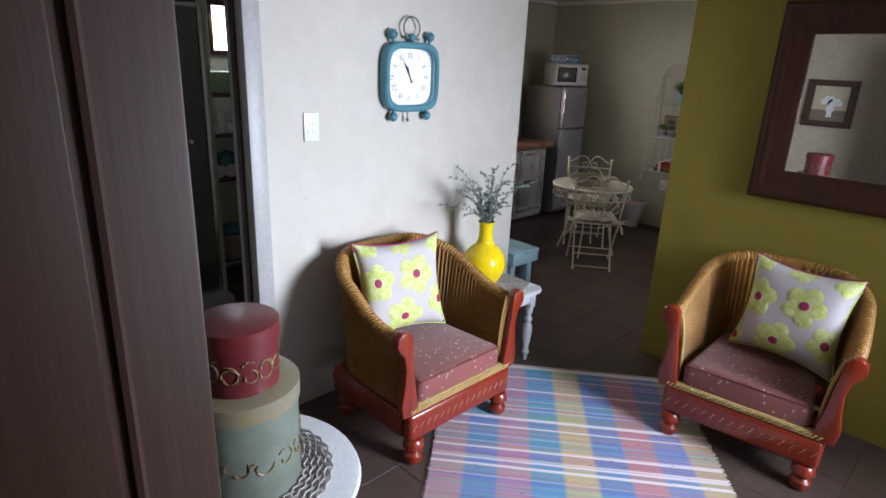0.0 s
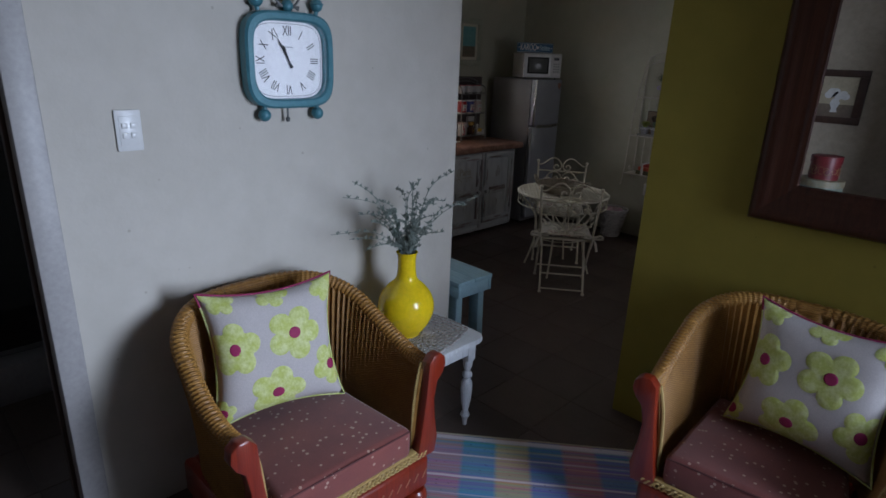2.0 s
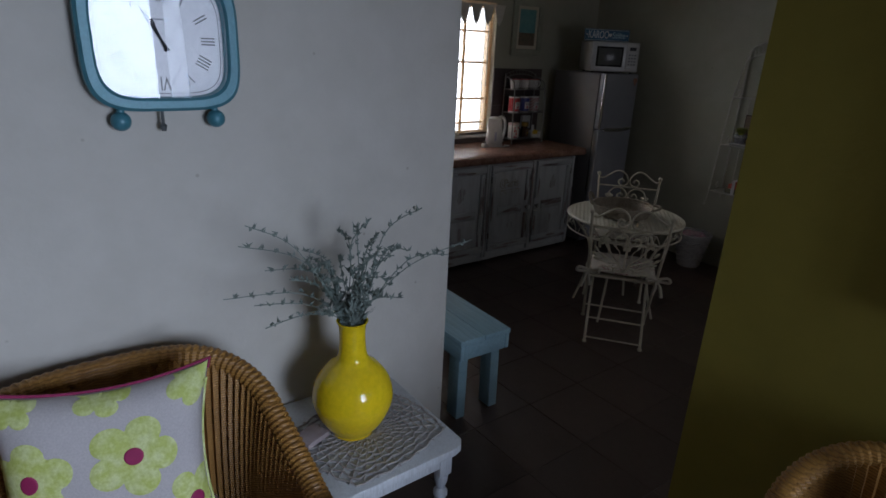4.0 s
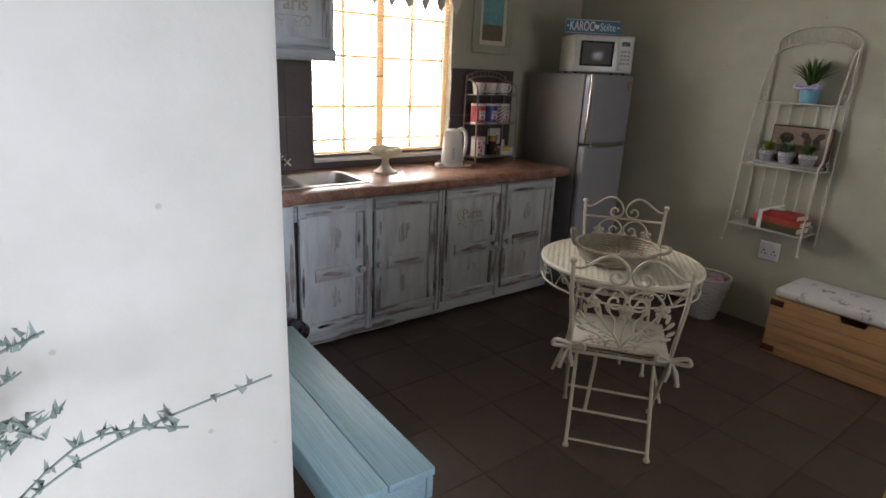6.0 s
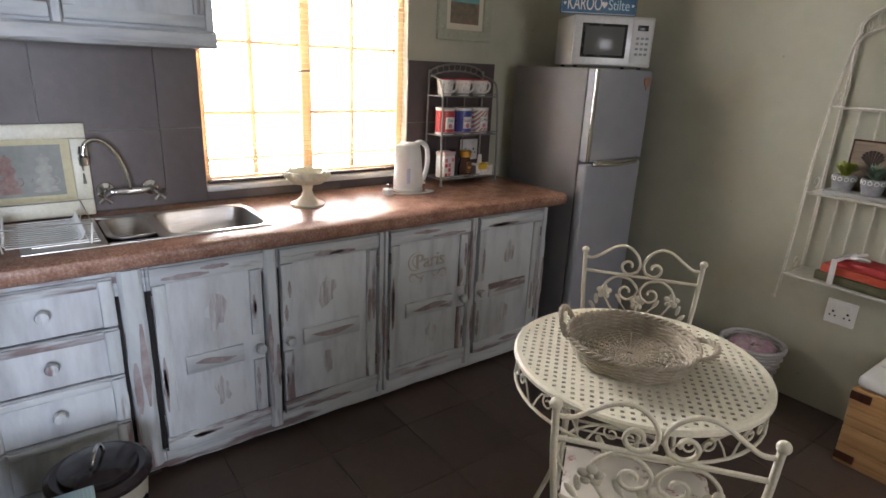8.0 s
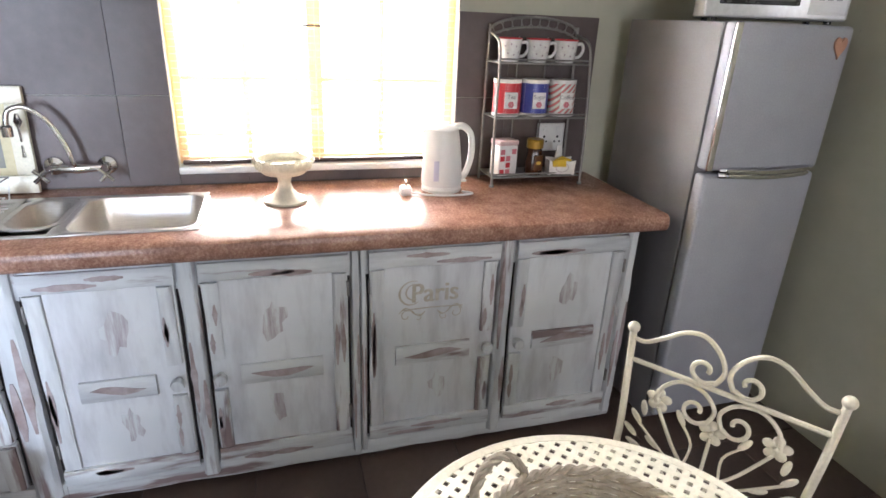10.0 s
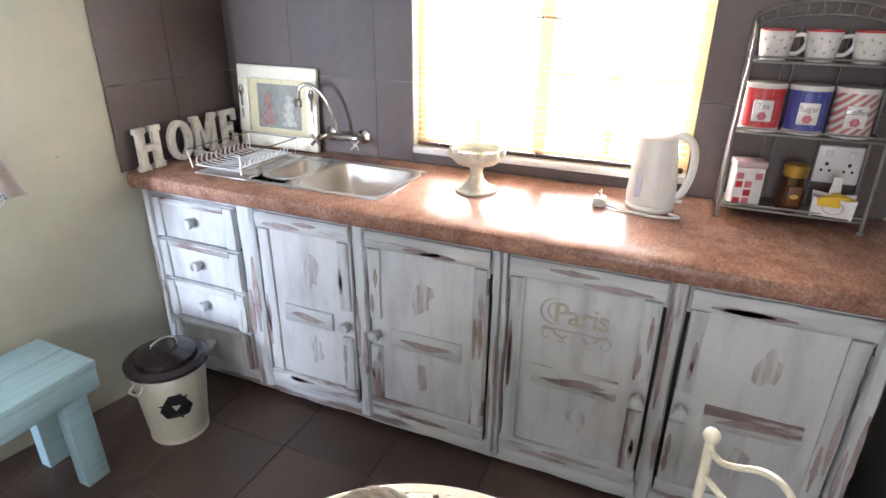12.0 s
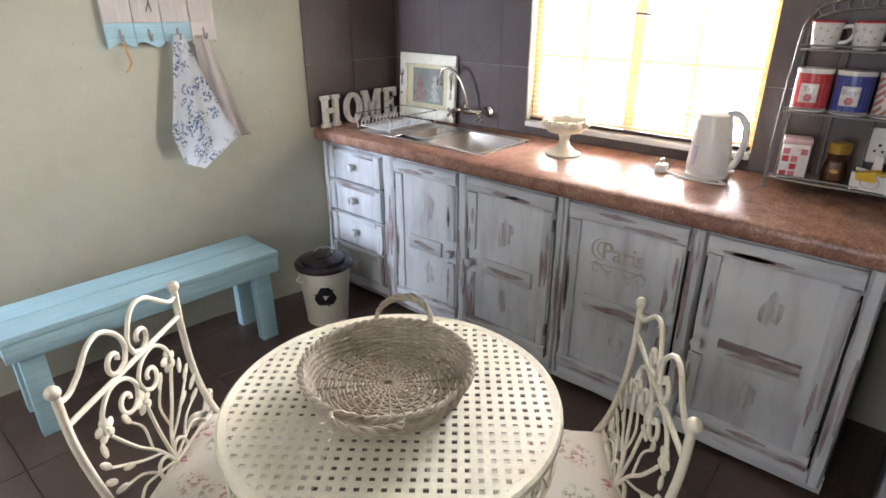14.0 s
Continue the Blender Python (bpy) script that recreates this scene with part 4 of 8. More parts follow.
# ---------------------------------------------------------------- things on the worktop
CS = thing("cake_stand", "cream pedestal cake stand with a rim of roses", "cake stand", at=(-4.02, 4.352, 0.90))
part("pedestal", lathe([(0, 0), (0.072, 0), (0.074, 0.008), (0.05, 0.018), (0.028, 0.04), (0.02, 0.065), (0.026, 0.09), (0.03, 0.1), (0, 0.1)], 28), M_CREAM, CS)
part("plate", lathe([(0, 0.1), (0.07, 0.1), (0.088, 0.118), (0.09, 0.15), (0.083, 0.15), (0.08, 0.125), (0, 0.118)], 28), M_CREAM, CS)
rose = bmesh.new()
for k, (r, z) in enumerate(((0.019, 0.0), (0.014, 0.006), (0.008, 0.010))):
    for i in range(5):
        a = i * 1.257 + k * 0.6
        bmesh.ops.create_uvsphere(rose, u_segments=6, v_segments=4, radius=r * 0.55, matrix=Matrix.Translation((z, r * 0.5 * math.cos(a), r * 0.5 * math.sin(a))) @ Matrix.Diagonal((0.5, 1, 1, 1)))
rose_me = mesh_of("rose", rose, M_CREAM)
tiles_on(CS, "rose", rose_me, [Matrix.Rotation(i * 2 * math.pi / 12, 4, "Z") @ Matrix.Translation((0.09, 0, 0.135 + 0.006 * (i % 2))) for i in range(12)])

K = thing("electric_kettle", "white plastic electric jug kettle on its base", "kettle", at=(-4.09, 4.925, 0.90), turn=86)
K.scale = (0.86, 0.86, 0.93)
prof = [(0.0, 0.022), (0.078, 0.022), (0.080, 0.05), (0.074, 0.12), (0.066, 0.20), (0.058, 0.245), (0.045, 0.256), (0.0, 0.262)]
bm = lathe(prof, 28)
for q in bm.verts:
    q.co.x *= 1.12
    if q.co.x < -0.055 and q.co.z > 0.19:
        q.co.x -= 0.018 * max(0, 1 - abs(q.co.y) / 0.03)
part("body", bm, M_WHITE, K)
part("handle", tube(curve_pts([(0.045, 0, 0.25), (0.085, 0, 0.255), (0.122, 0, 0.22), (0.128, 0, 0.14), (0.105, 0, 0.065), (0.08, 0, 0.05)]), [0.014] * 41, 10), M_WHITE, K)
part("base", lathe([(0, 0), (0.086, 0), (0.088, 0.012), (0.08, 0.02), (0, 0.02)], 28), M_WHITE, K)
part("switch", box(0.088, 0.112, -0.012, 0.012, 0.03, 0.04, 0.003), M_WHITE, K)
part("water_gauge", box(-0.05, -0.028, -0.076, -0.068, 0.05, 0.13, 0.002), plain("violet_gauge", (0.55, 0.55, 0.68), 0.3), K, "violet water gauge strip")
KC = thing("kettle_cord", "white kettle cord with a three-pin plug lying on the worktop", "cord", at=(0, 0, 0.90))
part("cord", tube(curve_pts([(-4.03, 4.99, 0.005), (-4.0, 5.02, 0.005), (-3.985, 4.95, 0.005), (-4.0, 4.86, 0.005), (-4.03, 4.79, 0.008)]), 0.004, 8), M_WHITE, KC)
pl = part("plug", box(-4.06, -4.01, 4.755, 4.795, 0.0, 0.032, 0.008), M_WHITE, KC)
for dx in (-0.012, 0.012, 0.0):
    part("pin", tube([(-4.035 + dx, 4.775, 0.03), (-4.035 + dx, 4.775, 0.052)], 0.003, 8), M_CHROME, pl)

R = thing("wire_rack", "grey metal three-tier countertop rack with an arched top", "rack", at=(-4.165, 5.315, 0.90))
for y in (-0.19, 0.19):
    part("front_post", tube(curve_pts([(0.085, y, 0.0), (0.075, y, 0.25), (0.065, y * 0.97, 0.44), (0.04, y * 0.96, 0.53), (-0.05, y * 0.95, 0.56)]), 0.0055, 8), M_DARKMETAL, R)
    part("back_post", tube([(-0.065, y, 0), (-0.065, y * 0.96, 0.59)], 0.0055, 8), M_DARKMETAL, R)
    part("foot", lathe([(0, 0), (0.009, 0.002), (0.009, 0.01), (0, 0.014)], 10, at=(0.085, y, 0)), M_DARKMETAL, R)
for z, d in ((0.035, 0.078), (0.262, 0.07), (0.46, 0.06)):
    s = part("shelf", box(-0.068, d, -0.187, 0.187, z - 0.003, z + 0.003, 0.002), M_DARKMETAL, R)
    part("shelf_rail", tube([(d, -0.19, z + 0.014), (d, 0.19, z + 0.014)], 0.003, 6), M_DARKMETAL, s)
part("arch", tube([(-0.065, -0.183 * math.cos(a), 0.565 + 0.055 * math.sin(a)) for a in (math.pi * i / 16 for i in range(17))], 0.005, 8), M_DARKMETAL, R)
part("arch", tube([(-0.065, -0.183 * math.cos(a), 0.535 + 0.05 * math.sin(a)) for a in (math.pi * i / 16 for i in range(17))], 0.004, 8), M_DARKMETAL, R)
for i in range(9):
    y = -0.15 + i * 0.0375
    z = 0.575 + 0.052 * math.cos(y * 7)
    part("scroll_ring", tube([(-0.065, y + 0.02 * math.cos(a), z - 0.022 + 0.02 * math.sin(a)) for a in (2 * math.pi * k / 12 for k in range(12))], 0.0018, 5, closed=True), M_DARKMETAL, R)
for y in (-0.06, 0.06):
    part("back_bar", tube([(-0.065, y, 0.035), (-0.065, y, 0.55)], 0.003, 6), M_DARKMETAL, R)

M_CERAMIC = mat("white_glazed_ceramic", (0.76, 0.75, 0.74), (0.73, 0.72, 0.71), 0.15, bmp=0.01)
M_REDPAINT = plain("red_print", (0.52, 0.03, 0.045), 0.35)
MUG = thing("mug", "white mug with tiny hearts and a red rim", "mug", "mugs on the rack", at=(-4.165, 5.19, 1.363), turn=0)
part("cup", lathe([(0, 0.0), (0.034, 0.0), (0.038, 0.01), (0.046, 0.082), (0.043, 0.082), (0.036, 0.012), (0, 0.008)], 24), M_CERAMIC, MUG)
part("rim_line", lathe([(0.0462, 0.079), (0.0468, 0.0815), (0.0455, 0.084), (0.043, 0.0825)], 24), M_REDPAINT, MUG, "thin red rim")
part("handle", tube(curve_pts([(0.0, 0.043, 0.066), (0.0, 0.068, 0.068), (0.0, 0.075, 0.045), (0.0, 0.06, 0.022), (0.0, 0.037, 0.018)]), 0.006, 8), M_CERAMIC, MUG)
for a, z in ((0.2, 0.055), (-0.5, 0.03), (-0.25, 0.062), (0.55, 0.035), (0.05, 0.025), (-0.75, 0.055), (0.8, 0.062)):
    r = 0.0395 + 0.1 * (z - 0.01)
    part("printed_heart", slab(heart(0.007, 0.008, 12), 0, 0.0008, m=Matrix.Rotation(a, 4, "Z") @ Matrix.Translation((r, 0, z)) @ UP_X), bpy.data.materials.get("grey_print") or plain("grey_print", (0.35, 0.28, 0.32), 0.4), MUG)
for y in (5.305, 5.42):
    copy_thing(MUG, pose(-4.165, y, 1.363, 0, 0, 0))


def dotted(name, c, dot, scale):
    m, nt, b = base_mat(name, 0.3)
    v = tex(nt, scale, kind="ShaderNodeTexVoronoi")
    v.inputs["Randomness"].default_value = 0.15
    nt.links.new(ramp(nt, v.outputs["Distance"], [(0.2, dot), (0.26, c)]), b.inputs["Base Color"])
    return m


def striped(name, cs, scale):
    m, nt, b = base_mat(name, 0.3)
    w = nt.nodes.new("ShaderNodeTexWave")
    co = nt.nodes.new("ShaderNodeTexCoord")
    mp = nt.nodes.new("ShaderNodeMapping")
    mp.inputs["Rotation"].default_value = (radians(45), 0, 0)
    w.bands_direction = "Y"
    w.inputs["Scale"].default_value = scale
    nt.links.new(co.outputs["Object"], mp.inputs[0])
    nt.links.new(mp.outputs[0], w.inputs["Vector"])
    nt.links.new(ramp(nt, w.outputs["Fac"], cs), b.inputs["Base Color"])
    return m


M_PINKROSE = plain("printed_rose_pink", (0.55, 0.16, 0.20), 0.4)
M_TEXTGREY = plain("dark_grey_print", (0.16, 0.16, 0.17), 0.5)
for word, y, mt, lab in (("Tea", 5.19, dotted("red_dotted_tin", (0.50, 0.035, 0.045), (0.62, 0.45, 0.42), 120), "red dotted tea tin with a white label"),
                         ("Sugar", 5.305, dotted("blue_dotted_tin", (0.055, 0.07, 0.30), (0.4, 0.42, 0.6), 120), "blue dotted sugar tin with a white label"),
                         ("Coffee", 5.42, striped("striped_tin", [(0.2, (0.62, 0.60, 0.58)), (0.5, (0.28, 0.42, 0.36)), (0.8, (0.5, 0.12, 0.13))], 18), "striped coffee tin with a rose label")):
    c = thing("storage_tin", lab, "tin", "tea sugar coffee tins", at=(-4.155, y, 1.166))
    def oval(s, z0, z1):
        return slab([(0.046 * s * math.cos(a), 0.054 * s * math.sin(a)) for a in (2 * math.pi * i / 28 for i in range(28))], z0, z1)
    part("body", oval(1.0, 0, 0.122), mt, c)
    part("lid", oval(1.03, 0.122, 0.136), M_CERAMIC, c, "white scalloped lid")
    part("lace_band", oval(1.012, 0.0, 0.012), M_CERAMIC, c, "white lace edge")
    lb = part("label", box(0.043, 0.0482, -0.026, 0.026, 0.03, 0.09, 0.001), M_CERAMIC, c)
    lettering(word, 0.022, M_TEXTGREY, lb, Matrix.Translation((0.0487, 0.0, 0.073)) @ FX, "lettering", 0.0003)
    bm = bmesh.new()
    for i in range(6):
        a = i * 1.047
        bmesh.ops.create_uvsphere(bm, u_segments=6, v_segments=4, radius=0.006, matrix=Matrix.Translation((0.0485, 0.007 * math.cos(a), 0.045 + 0.007 * math.sin(a))) @ Matrix.Diagonal((0.2, 1, 1, 1)))
    part("printed_rose", bm, M_PINKROSE, lb)

ST = thing("square_tin", "small white tin printed with pink squares", "tin", at=(-4.135, 5.19, 0.939), turn=12)
part("body", box(-0.032, 0.032, -0.042, 0.042, 0, 0.118, 0.004), M_CERAMIC, ST)
part("lid", box(-0.034, 0.034, -0.044, 0.044, 0.118, 0.138, 0.004), mat("pale_pink_lid", (0.62, 0.45, 0.46), (0.66, 0.5, 0.5), 0.35), ST)
random.seed(5)
for i in range(4):
    for j in range(3):
        if random.random() < 0.75:
            y, z = -0.028 + j * 0.026, 0.014 + i * 0.026
            part("printed_square", box(0.032, 0.0326, y - 0.009, y + 0.011, z - 0.008, z + 0.012), (M_REDPAINT, M_PINKROSE)[(i + j) % 2], ST)
J = thing("coffee_jar", "glass jar of instant coffee with a gold lid", "jar", at=(-4.125, 5.315, 0.939), turn=8)
part("jar", lathe([(0, 0), (0.032, 0), (0.036, 0.01), (0.036, 0.05), (0.029, 0.085), (0.029, 0.105), (0, 0.105)], 8), mat("coffee_brown", (0.07, 0.028, 0.012), (0.05, 0.02, 0.01), 0.12), J)
part("lid", lathe([(0, 0.105), (0.033, 0.105), (0.034, 0.135), (0.03, 0.14), (0, 0.14)], 20), mat("gold_lid", (0.45, 0.27, 0.05), (0.4, 0.24, 0.04), 0.3, 0.5), J)
part("label", box(0.028, 0.0365, -0.018, 0.018, 0.02, 0.08, 0.002), mat("brown_label", (0.11, 0.04, 0.015), (0.14, 0.06, 0.02), 0.4), J)
part("label_mark", slab([(0.012 * math.cos(a), 0.05 + 0.007 * math.sin(a)) for a in (2 * math.pi * i / 14 for i in range(14))], 0.0365, 0.0372, m=UP_X), mat("label_gold", (0.65, 0.42, 0.08), (0.6, 0.38, 0.07), 0.4), J)
SH = thing("sachet_holder", "white wooden sachet holder with a printed oval", "holder", at=(-4.11, 5.425, 0.939), turn=-6)
part("front", slab([(-0.052, 0), (-0.04, 0.006), (0.04, 0.006), (0.052, 0), (0.055, 0.06), (0.03, 0.055), (0, 0.062), (-0.03, 0.055), (-0.055, 0.06)], 0.022, 0.028, m=UP_X), M_CERAMIC, SH)
part("back", slab([(-0.052, 0), (0.052, 0), (0.055, 0.065), (0.015, 0.06), (0.01, 0.11), (-0.01, 0.11), (-0.015, 0.06), (-0.055, 0.065)], -0.028, -0.022, m=UP_X), M_CERAMIC, SH)
for y in (-0.05, 0.05):
    part("side", box(-0.022, 0.022, y - 0.003, y + 0.003, 0.0, 0.055), M_CERAMIC, SH)
part("bottom", box(-0.022, 0.022, -0.047, 0.047, 0.003, 0.008), M_CERAMIC, SH)
part("printed_wreath", tube([(0.0285, 0.026 * math.cos(a), 0.032 + 0.019 * math.sin(a)) for a in (2 * math.pi * i / 24 for i in range(24))], 0.0012, 5, closed=True), bpy.data.materials["grey_print"], SH)
for i in range(5):
    sc = solo("sugar_sachet", box(-0.002, 0.002, -0.028, 0.028, 0, 0.05, 0.001), mat("yellow_sachet", (0.75, 0.52, 0.03), (0.7, 0.42, 0.03), 0.4) if i == 0 else bpy.data.materials["yellow_sachet"], "yellow paper sachet standing in the holder", "sachet", "sachets in the holder")
    sc.matrix_basis = pose(-4.12 + i * 0.008, 5.44 - 0.006 * i, 0.955, 8 * i - 20, 10, -6)


def socket(name, at, turn, label):
    s = thing(name, label, "socket", at=at, turn=turn)
    part("plate", box(0, 0.012, -0.062, 0.062, -0.058, 0.058, 0.005), M_WHITE, s)
    for y in (-0.03, 0.03):
        part("switch", box(0.012, 0.017, y - 0.009, y + 0.009, 0.022, 0.045, 0.002), M_WHITE, s)
        for dy, dz, r in ((0, 0.002, 0.0055), (-0.011, -0.018, 0.0042), (0.011, -0.018, 0.0042)):
            part("pin_hole", lathe([(0, 0), (r, 0), (r, 0.0012), (0, 0.0012)], 10, m=Matrix.Translation((0.012, y + dy, dz)) @ Matrix.Rotation(radians(90), 4, "Y")), M_BLACK, s)
    return s


socket("wall_socket", (X_WIN + 0.0125, 5.44, 1.06), 0, "white double wall socket behind the wire rack")
socket("wall_socket", (-2.525, Y_FRIDGE - 0.001, 0.505), -90, "white double wall socket under the shelf")

# decorative picture board and letters by the sink
PB = thing("picture_board", "cream painted cupboard door with a print of teapots", "picture", at=(-4.225, 3.36, 0.903), turn=0)
lean = Matrix.Rotation(radians(-4), 4, "Y")
for b in ((-0.205, 0.205, 0, 0.06), (-0.205, 0.205, 0.29, 0.345), (-0.205, -0.15, 0.06, 0.29), (0.15, 0.205, 0.06, 0.29)):
    part("frame", box(-0.008, 0.014, b[0], b[1], b[2], b[3], 0.005), M_CREAM, PB).matrix_basis = lean
part("panel", box(-0.008, 0.005, -0.15, 0.15, 0.06, 0.29), mat("pale_yellow_paint", (0.60, 0.54, 0.34), (0.54, 0.48, 0.30), 0.6), PB).matrix_basis = lean
part("print", box(0.005, 0.0065, -0.105, 0.12, 0.085, 0.27), mat("grey_blue_print", (0.25, 0.255, 0.23), (0.17, 0.175, 0.15), 0.5, scale=10), PB).matrix_basis = lean
M_POTGREY = mat("pale_grey_print", (0.44, 0.43, 0.38), (0.28, 0.27, 0.24), 0.6, scale=40)
for y, mt in ((-0.05, mat("dusty_red_print", (0.34, 0.22, 0.19), (0.20, 0.10, 0.09), 0.6, scale=40)), (0.06, M_POTGREY)):
    for k, (dy, z, w, h) in enumerate(((0, 0.104, 0.042, 0.007), (0, 0.114, 0.036, 0.008), (0, 0.138, 0.030, 0.018), (0.002, 0.160, 0.018, 0.008), (0, 0.182, 0.027, 0.018), (0.001, 0.203, 0.015, 0.007), (0, 0.218, 0.021, 0.012), (0, 0.233, 0.006, 0.006))):
        g = part("printed_pot", slab([(y + dy + w * math.cos(a), z + h * math.sin(a)) for a in (2 * math.pi * i / 18 for i in range(18))], 0.0065, 0.0078 + 0.0002 * k, m=UP_X), mt, PB)
        g.matrix_basis = lean
    for sg in (-1, 1):
        g = part("printed_handle", tube([(0.0075, y + sg * 0.030 + 0.013 * math.cos(a) * sg, 0.140 + 0.014 * math.sin(a)) for a in (-1.5 + 0.375 * i for i in range(9))], 0.0022, 5), mt, PB)
        g.matrix_basis = lean
for y in (-0.182, 0.182):
    for pts in ([(0.016, y, 0.17), (0.018, y, 0.215), (0.018, y, 0.235), (0.016, y, 0.26)],):
        part("spoon", tube(pts, [0.004, 0.005, 0.013, 0.006], 8), M_CHROME, PB).matrix_basis = lean
    part("spoon_handle", tube([(0.016, y, 0.12), (0.018, y, 0.16)], [0.007, 0.003], 8), M_CHROME, PB).matrix_basis = lean

M_LETTER = worn_paint("distressed_white_letter", (0.72, 0.70, 0.66), (0.64, 0.62, 0.58), (0.25, 0.2, 0.17), 0.64, (1, 1, 1), 20)
LET = {
    "H": [(-.06, 0), (-.01, 0), (-.01, .02), (-.02, .02), (-.02, .07), (.02, .07), (.02, .02), (.01, .02), (.01, 0), (.06, 0), (.06, .02), (.05, .02), (.05, .14), (.06, .14), (.06, .16), (.01, .16), (.01, .14), (.02, .14), (.02, .095), (-.02, .095), (-.02, .14), (-.01, .14), (-.01, .16), (-.06, .16), (-.06, .14), (-.05, .14), (-.05, .02), (-.06, .02)],
    "M": [(-.07, 0), (-.025, 0), (-.025, .02), (-.035, .02), (-.035, .10), (-.005, .02), (.005, .02), (.035, .10), (.035, .02), (.025, .02), (.025, 0), (.07, 0), (.07, .02), (.06, .02), (.06, .14), (.07, .14), (.07, .16), (.035, .16), (0, .065), (-.035, .16), (-.07, .16), (-.07, .14), (-.06, .14), (-.06, .02), (-.07, .02)],
    "E": [(-.045, 0), (.045, 0), (.045, .05), (.03, .05), (.02, .022), (-.01, .022), (-.01, .07), (.01, .07), (.015, .055), (.022, .055), (.022, .105), (.015, .105), (.01, .09), (-.01, .09), (-.01, .138), (.02, .138), (.03, .11), (.045, .11), (.045, .16), (-.045, .16), (-.045, .14), (-.035, .14), (-.035, .02), (-.045, .02)]}
# letters stand along the bench-side tiles and read from the room
FY = Matrix(((-1, 0, 0, 0), (0, 0, 1, 0), (0, 1, 0, 0), (0, 0, 0, 1)))
for ch, x in (("H", -3.745), ("O", -3.893), ("M", -4.03), ("E", -4.165)):
    L_ob = None
    if ch == "O":
        bm = bmesh.new()
        n = 26
        loops = []
        for s, zz in ((1, 0.0), (1, 0.02), (0.56, 0.02), (0.56, 0.0)):
            loops.append([bm.verts.new((0.058 * (s if s == 1 else 0.5) * math.cos(a), 0.08 + 0.08 * (s if s == 1 else 0.72) * math.sin(a), zz)) for a in (2 * math.pi * i / n for i in range(n))])
        for a, c in zip(loops, loops[1:] + loops[:1]):
            for j in range(n):
                bm.faces.new((a[j], a[(j + 1) % n], c[(j + 1) % n], c[j]))
        bmesh.ops.transform(bm, matrix=FY, verts=bm.verts[:])
    else:
        bm = slab(LET[ch], 0, 0.02, m=FY)
    o = solo("wooden_letter", bm, M_LETTER, "distressed white wooden letter %s standing on the worktop" % ch, "letter", "letters on the worktop")
    o.matrix_basis = pose(x, Y_BENCH + 0.035 + 0.004 * (ch in "OE"), 0.9005, 0, 0, 2 if ch in "HM" else -2)

# ---------------------------------------------------------------- bench, bin, hooks
BN = thing("wooden_bench", "pale blue painted wooden bench against the wall", "bench", at=(-3.17, 3.08, 0), turn=-2)
part("seat_board", box(-3.195, -2.115, Y_BENCH + 0.006, 3.225, 0.415, 0.442, 0.004), M_BLUE, BN)
part("seat_board", box(-3.195, -2.115, 3.228, 3.378, 0.415, 0.442, 0.004), M_BLUE, BN)
part("apron", box(-3.193, -2.117, 3.352, 3.374, 0.34, 0.414, 0.003), M_BLUE, BN)
part("apron", box(-3.193, -2.117, Y_BENCH + 0.01, Y_BENCH + 0.03, 0.34, 0.414, 0.003), M_BLUE, BN)
part("end_apron", box(-3.191, -3.169, Y_BENCH + 0.031, 3.351, 0.34, 0.414, 0.003), M_BLUE, BN)
part("end_apron", box(-2.141, -2.119, Y_BENCH + 0.031, 3.351, 0.34, 0.414, 0.003), M_BLUE, BN)
for x0, x1, sk in ((-3.155, -3.075, 0.03), (-2.235, -2.155, -0.03)):
    for y0 in (Y_BENCH + 0.033, 3.30):
        bm = box(x0, x1, y0, y0 + 0.05, 0.0, 0.414, 0.003)
        for q in bm.verts:
            q.co.y += (0.414 - q.co.z) * (0.03 if y0 > 3.2 else 0.0)
        part("leg", bm, M_BLUE, BN)

for _o in BN.children:
    _o.matrix_parent_inverse = Matrix.Translation((3.17, -3.08, 0))

BIN = thing("recycling_bin", "cream enamel bin with a black lid and recycling mark", "bin", at=(-3.415, 3.405, 0))
BIN.scale = (1.06, 1.06, 1.06)
part("body", lathe([(0, 0.0), (0.092, 0.0), (0.095, 0.004), (0.122, 0.285), (0.126, 0.29), (0.12, 0.292), (0.093, 0.02), (0, 0.02)], 36), M_CREAM, BIN)
part("base_band", lathe([(0.0925, 0.0), (0.097, 0.002), (0.098, 0.014), (0.0945, 0.016)], 36), M_CREAM, BIN)
part("lid", lathe([(0.13, 0.283), (0.134, 0.286), (0.134, 0.3), (0.118, 0.312), (0.10, 0.31), (0.098, 0.322), (0.05, 0.335), (0, 0.337)], 36), mat("black_enamel", (0.02, 0.014, 0.016), (0.03, 0.02, 0.022), 0.18), BIN, "glossy black lid")
part("lid_handle", tube(curve_pts([(-0.035, 0.02, 0.332), (-0.033, 0.012, 0.36), (0, 0.0, 0.372), (0.033, -0.012, 0.36), (0.035, -0.02, 0.332)], 5), 0.005, 8), M_CHROME, BIN)
for sg in (-1, 1):
    part("side_handle", tube(curve_pts([(sg * 0.12, -0.02, 0.26), (sg * 0.142, -0.02, 0.245), (sg * 0.142, 0.02, 0.245), (sg * 0.12, 0.02, 0.26)], 4), 0.004, 6), M_CREAM, BIN)
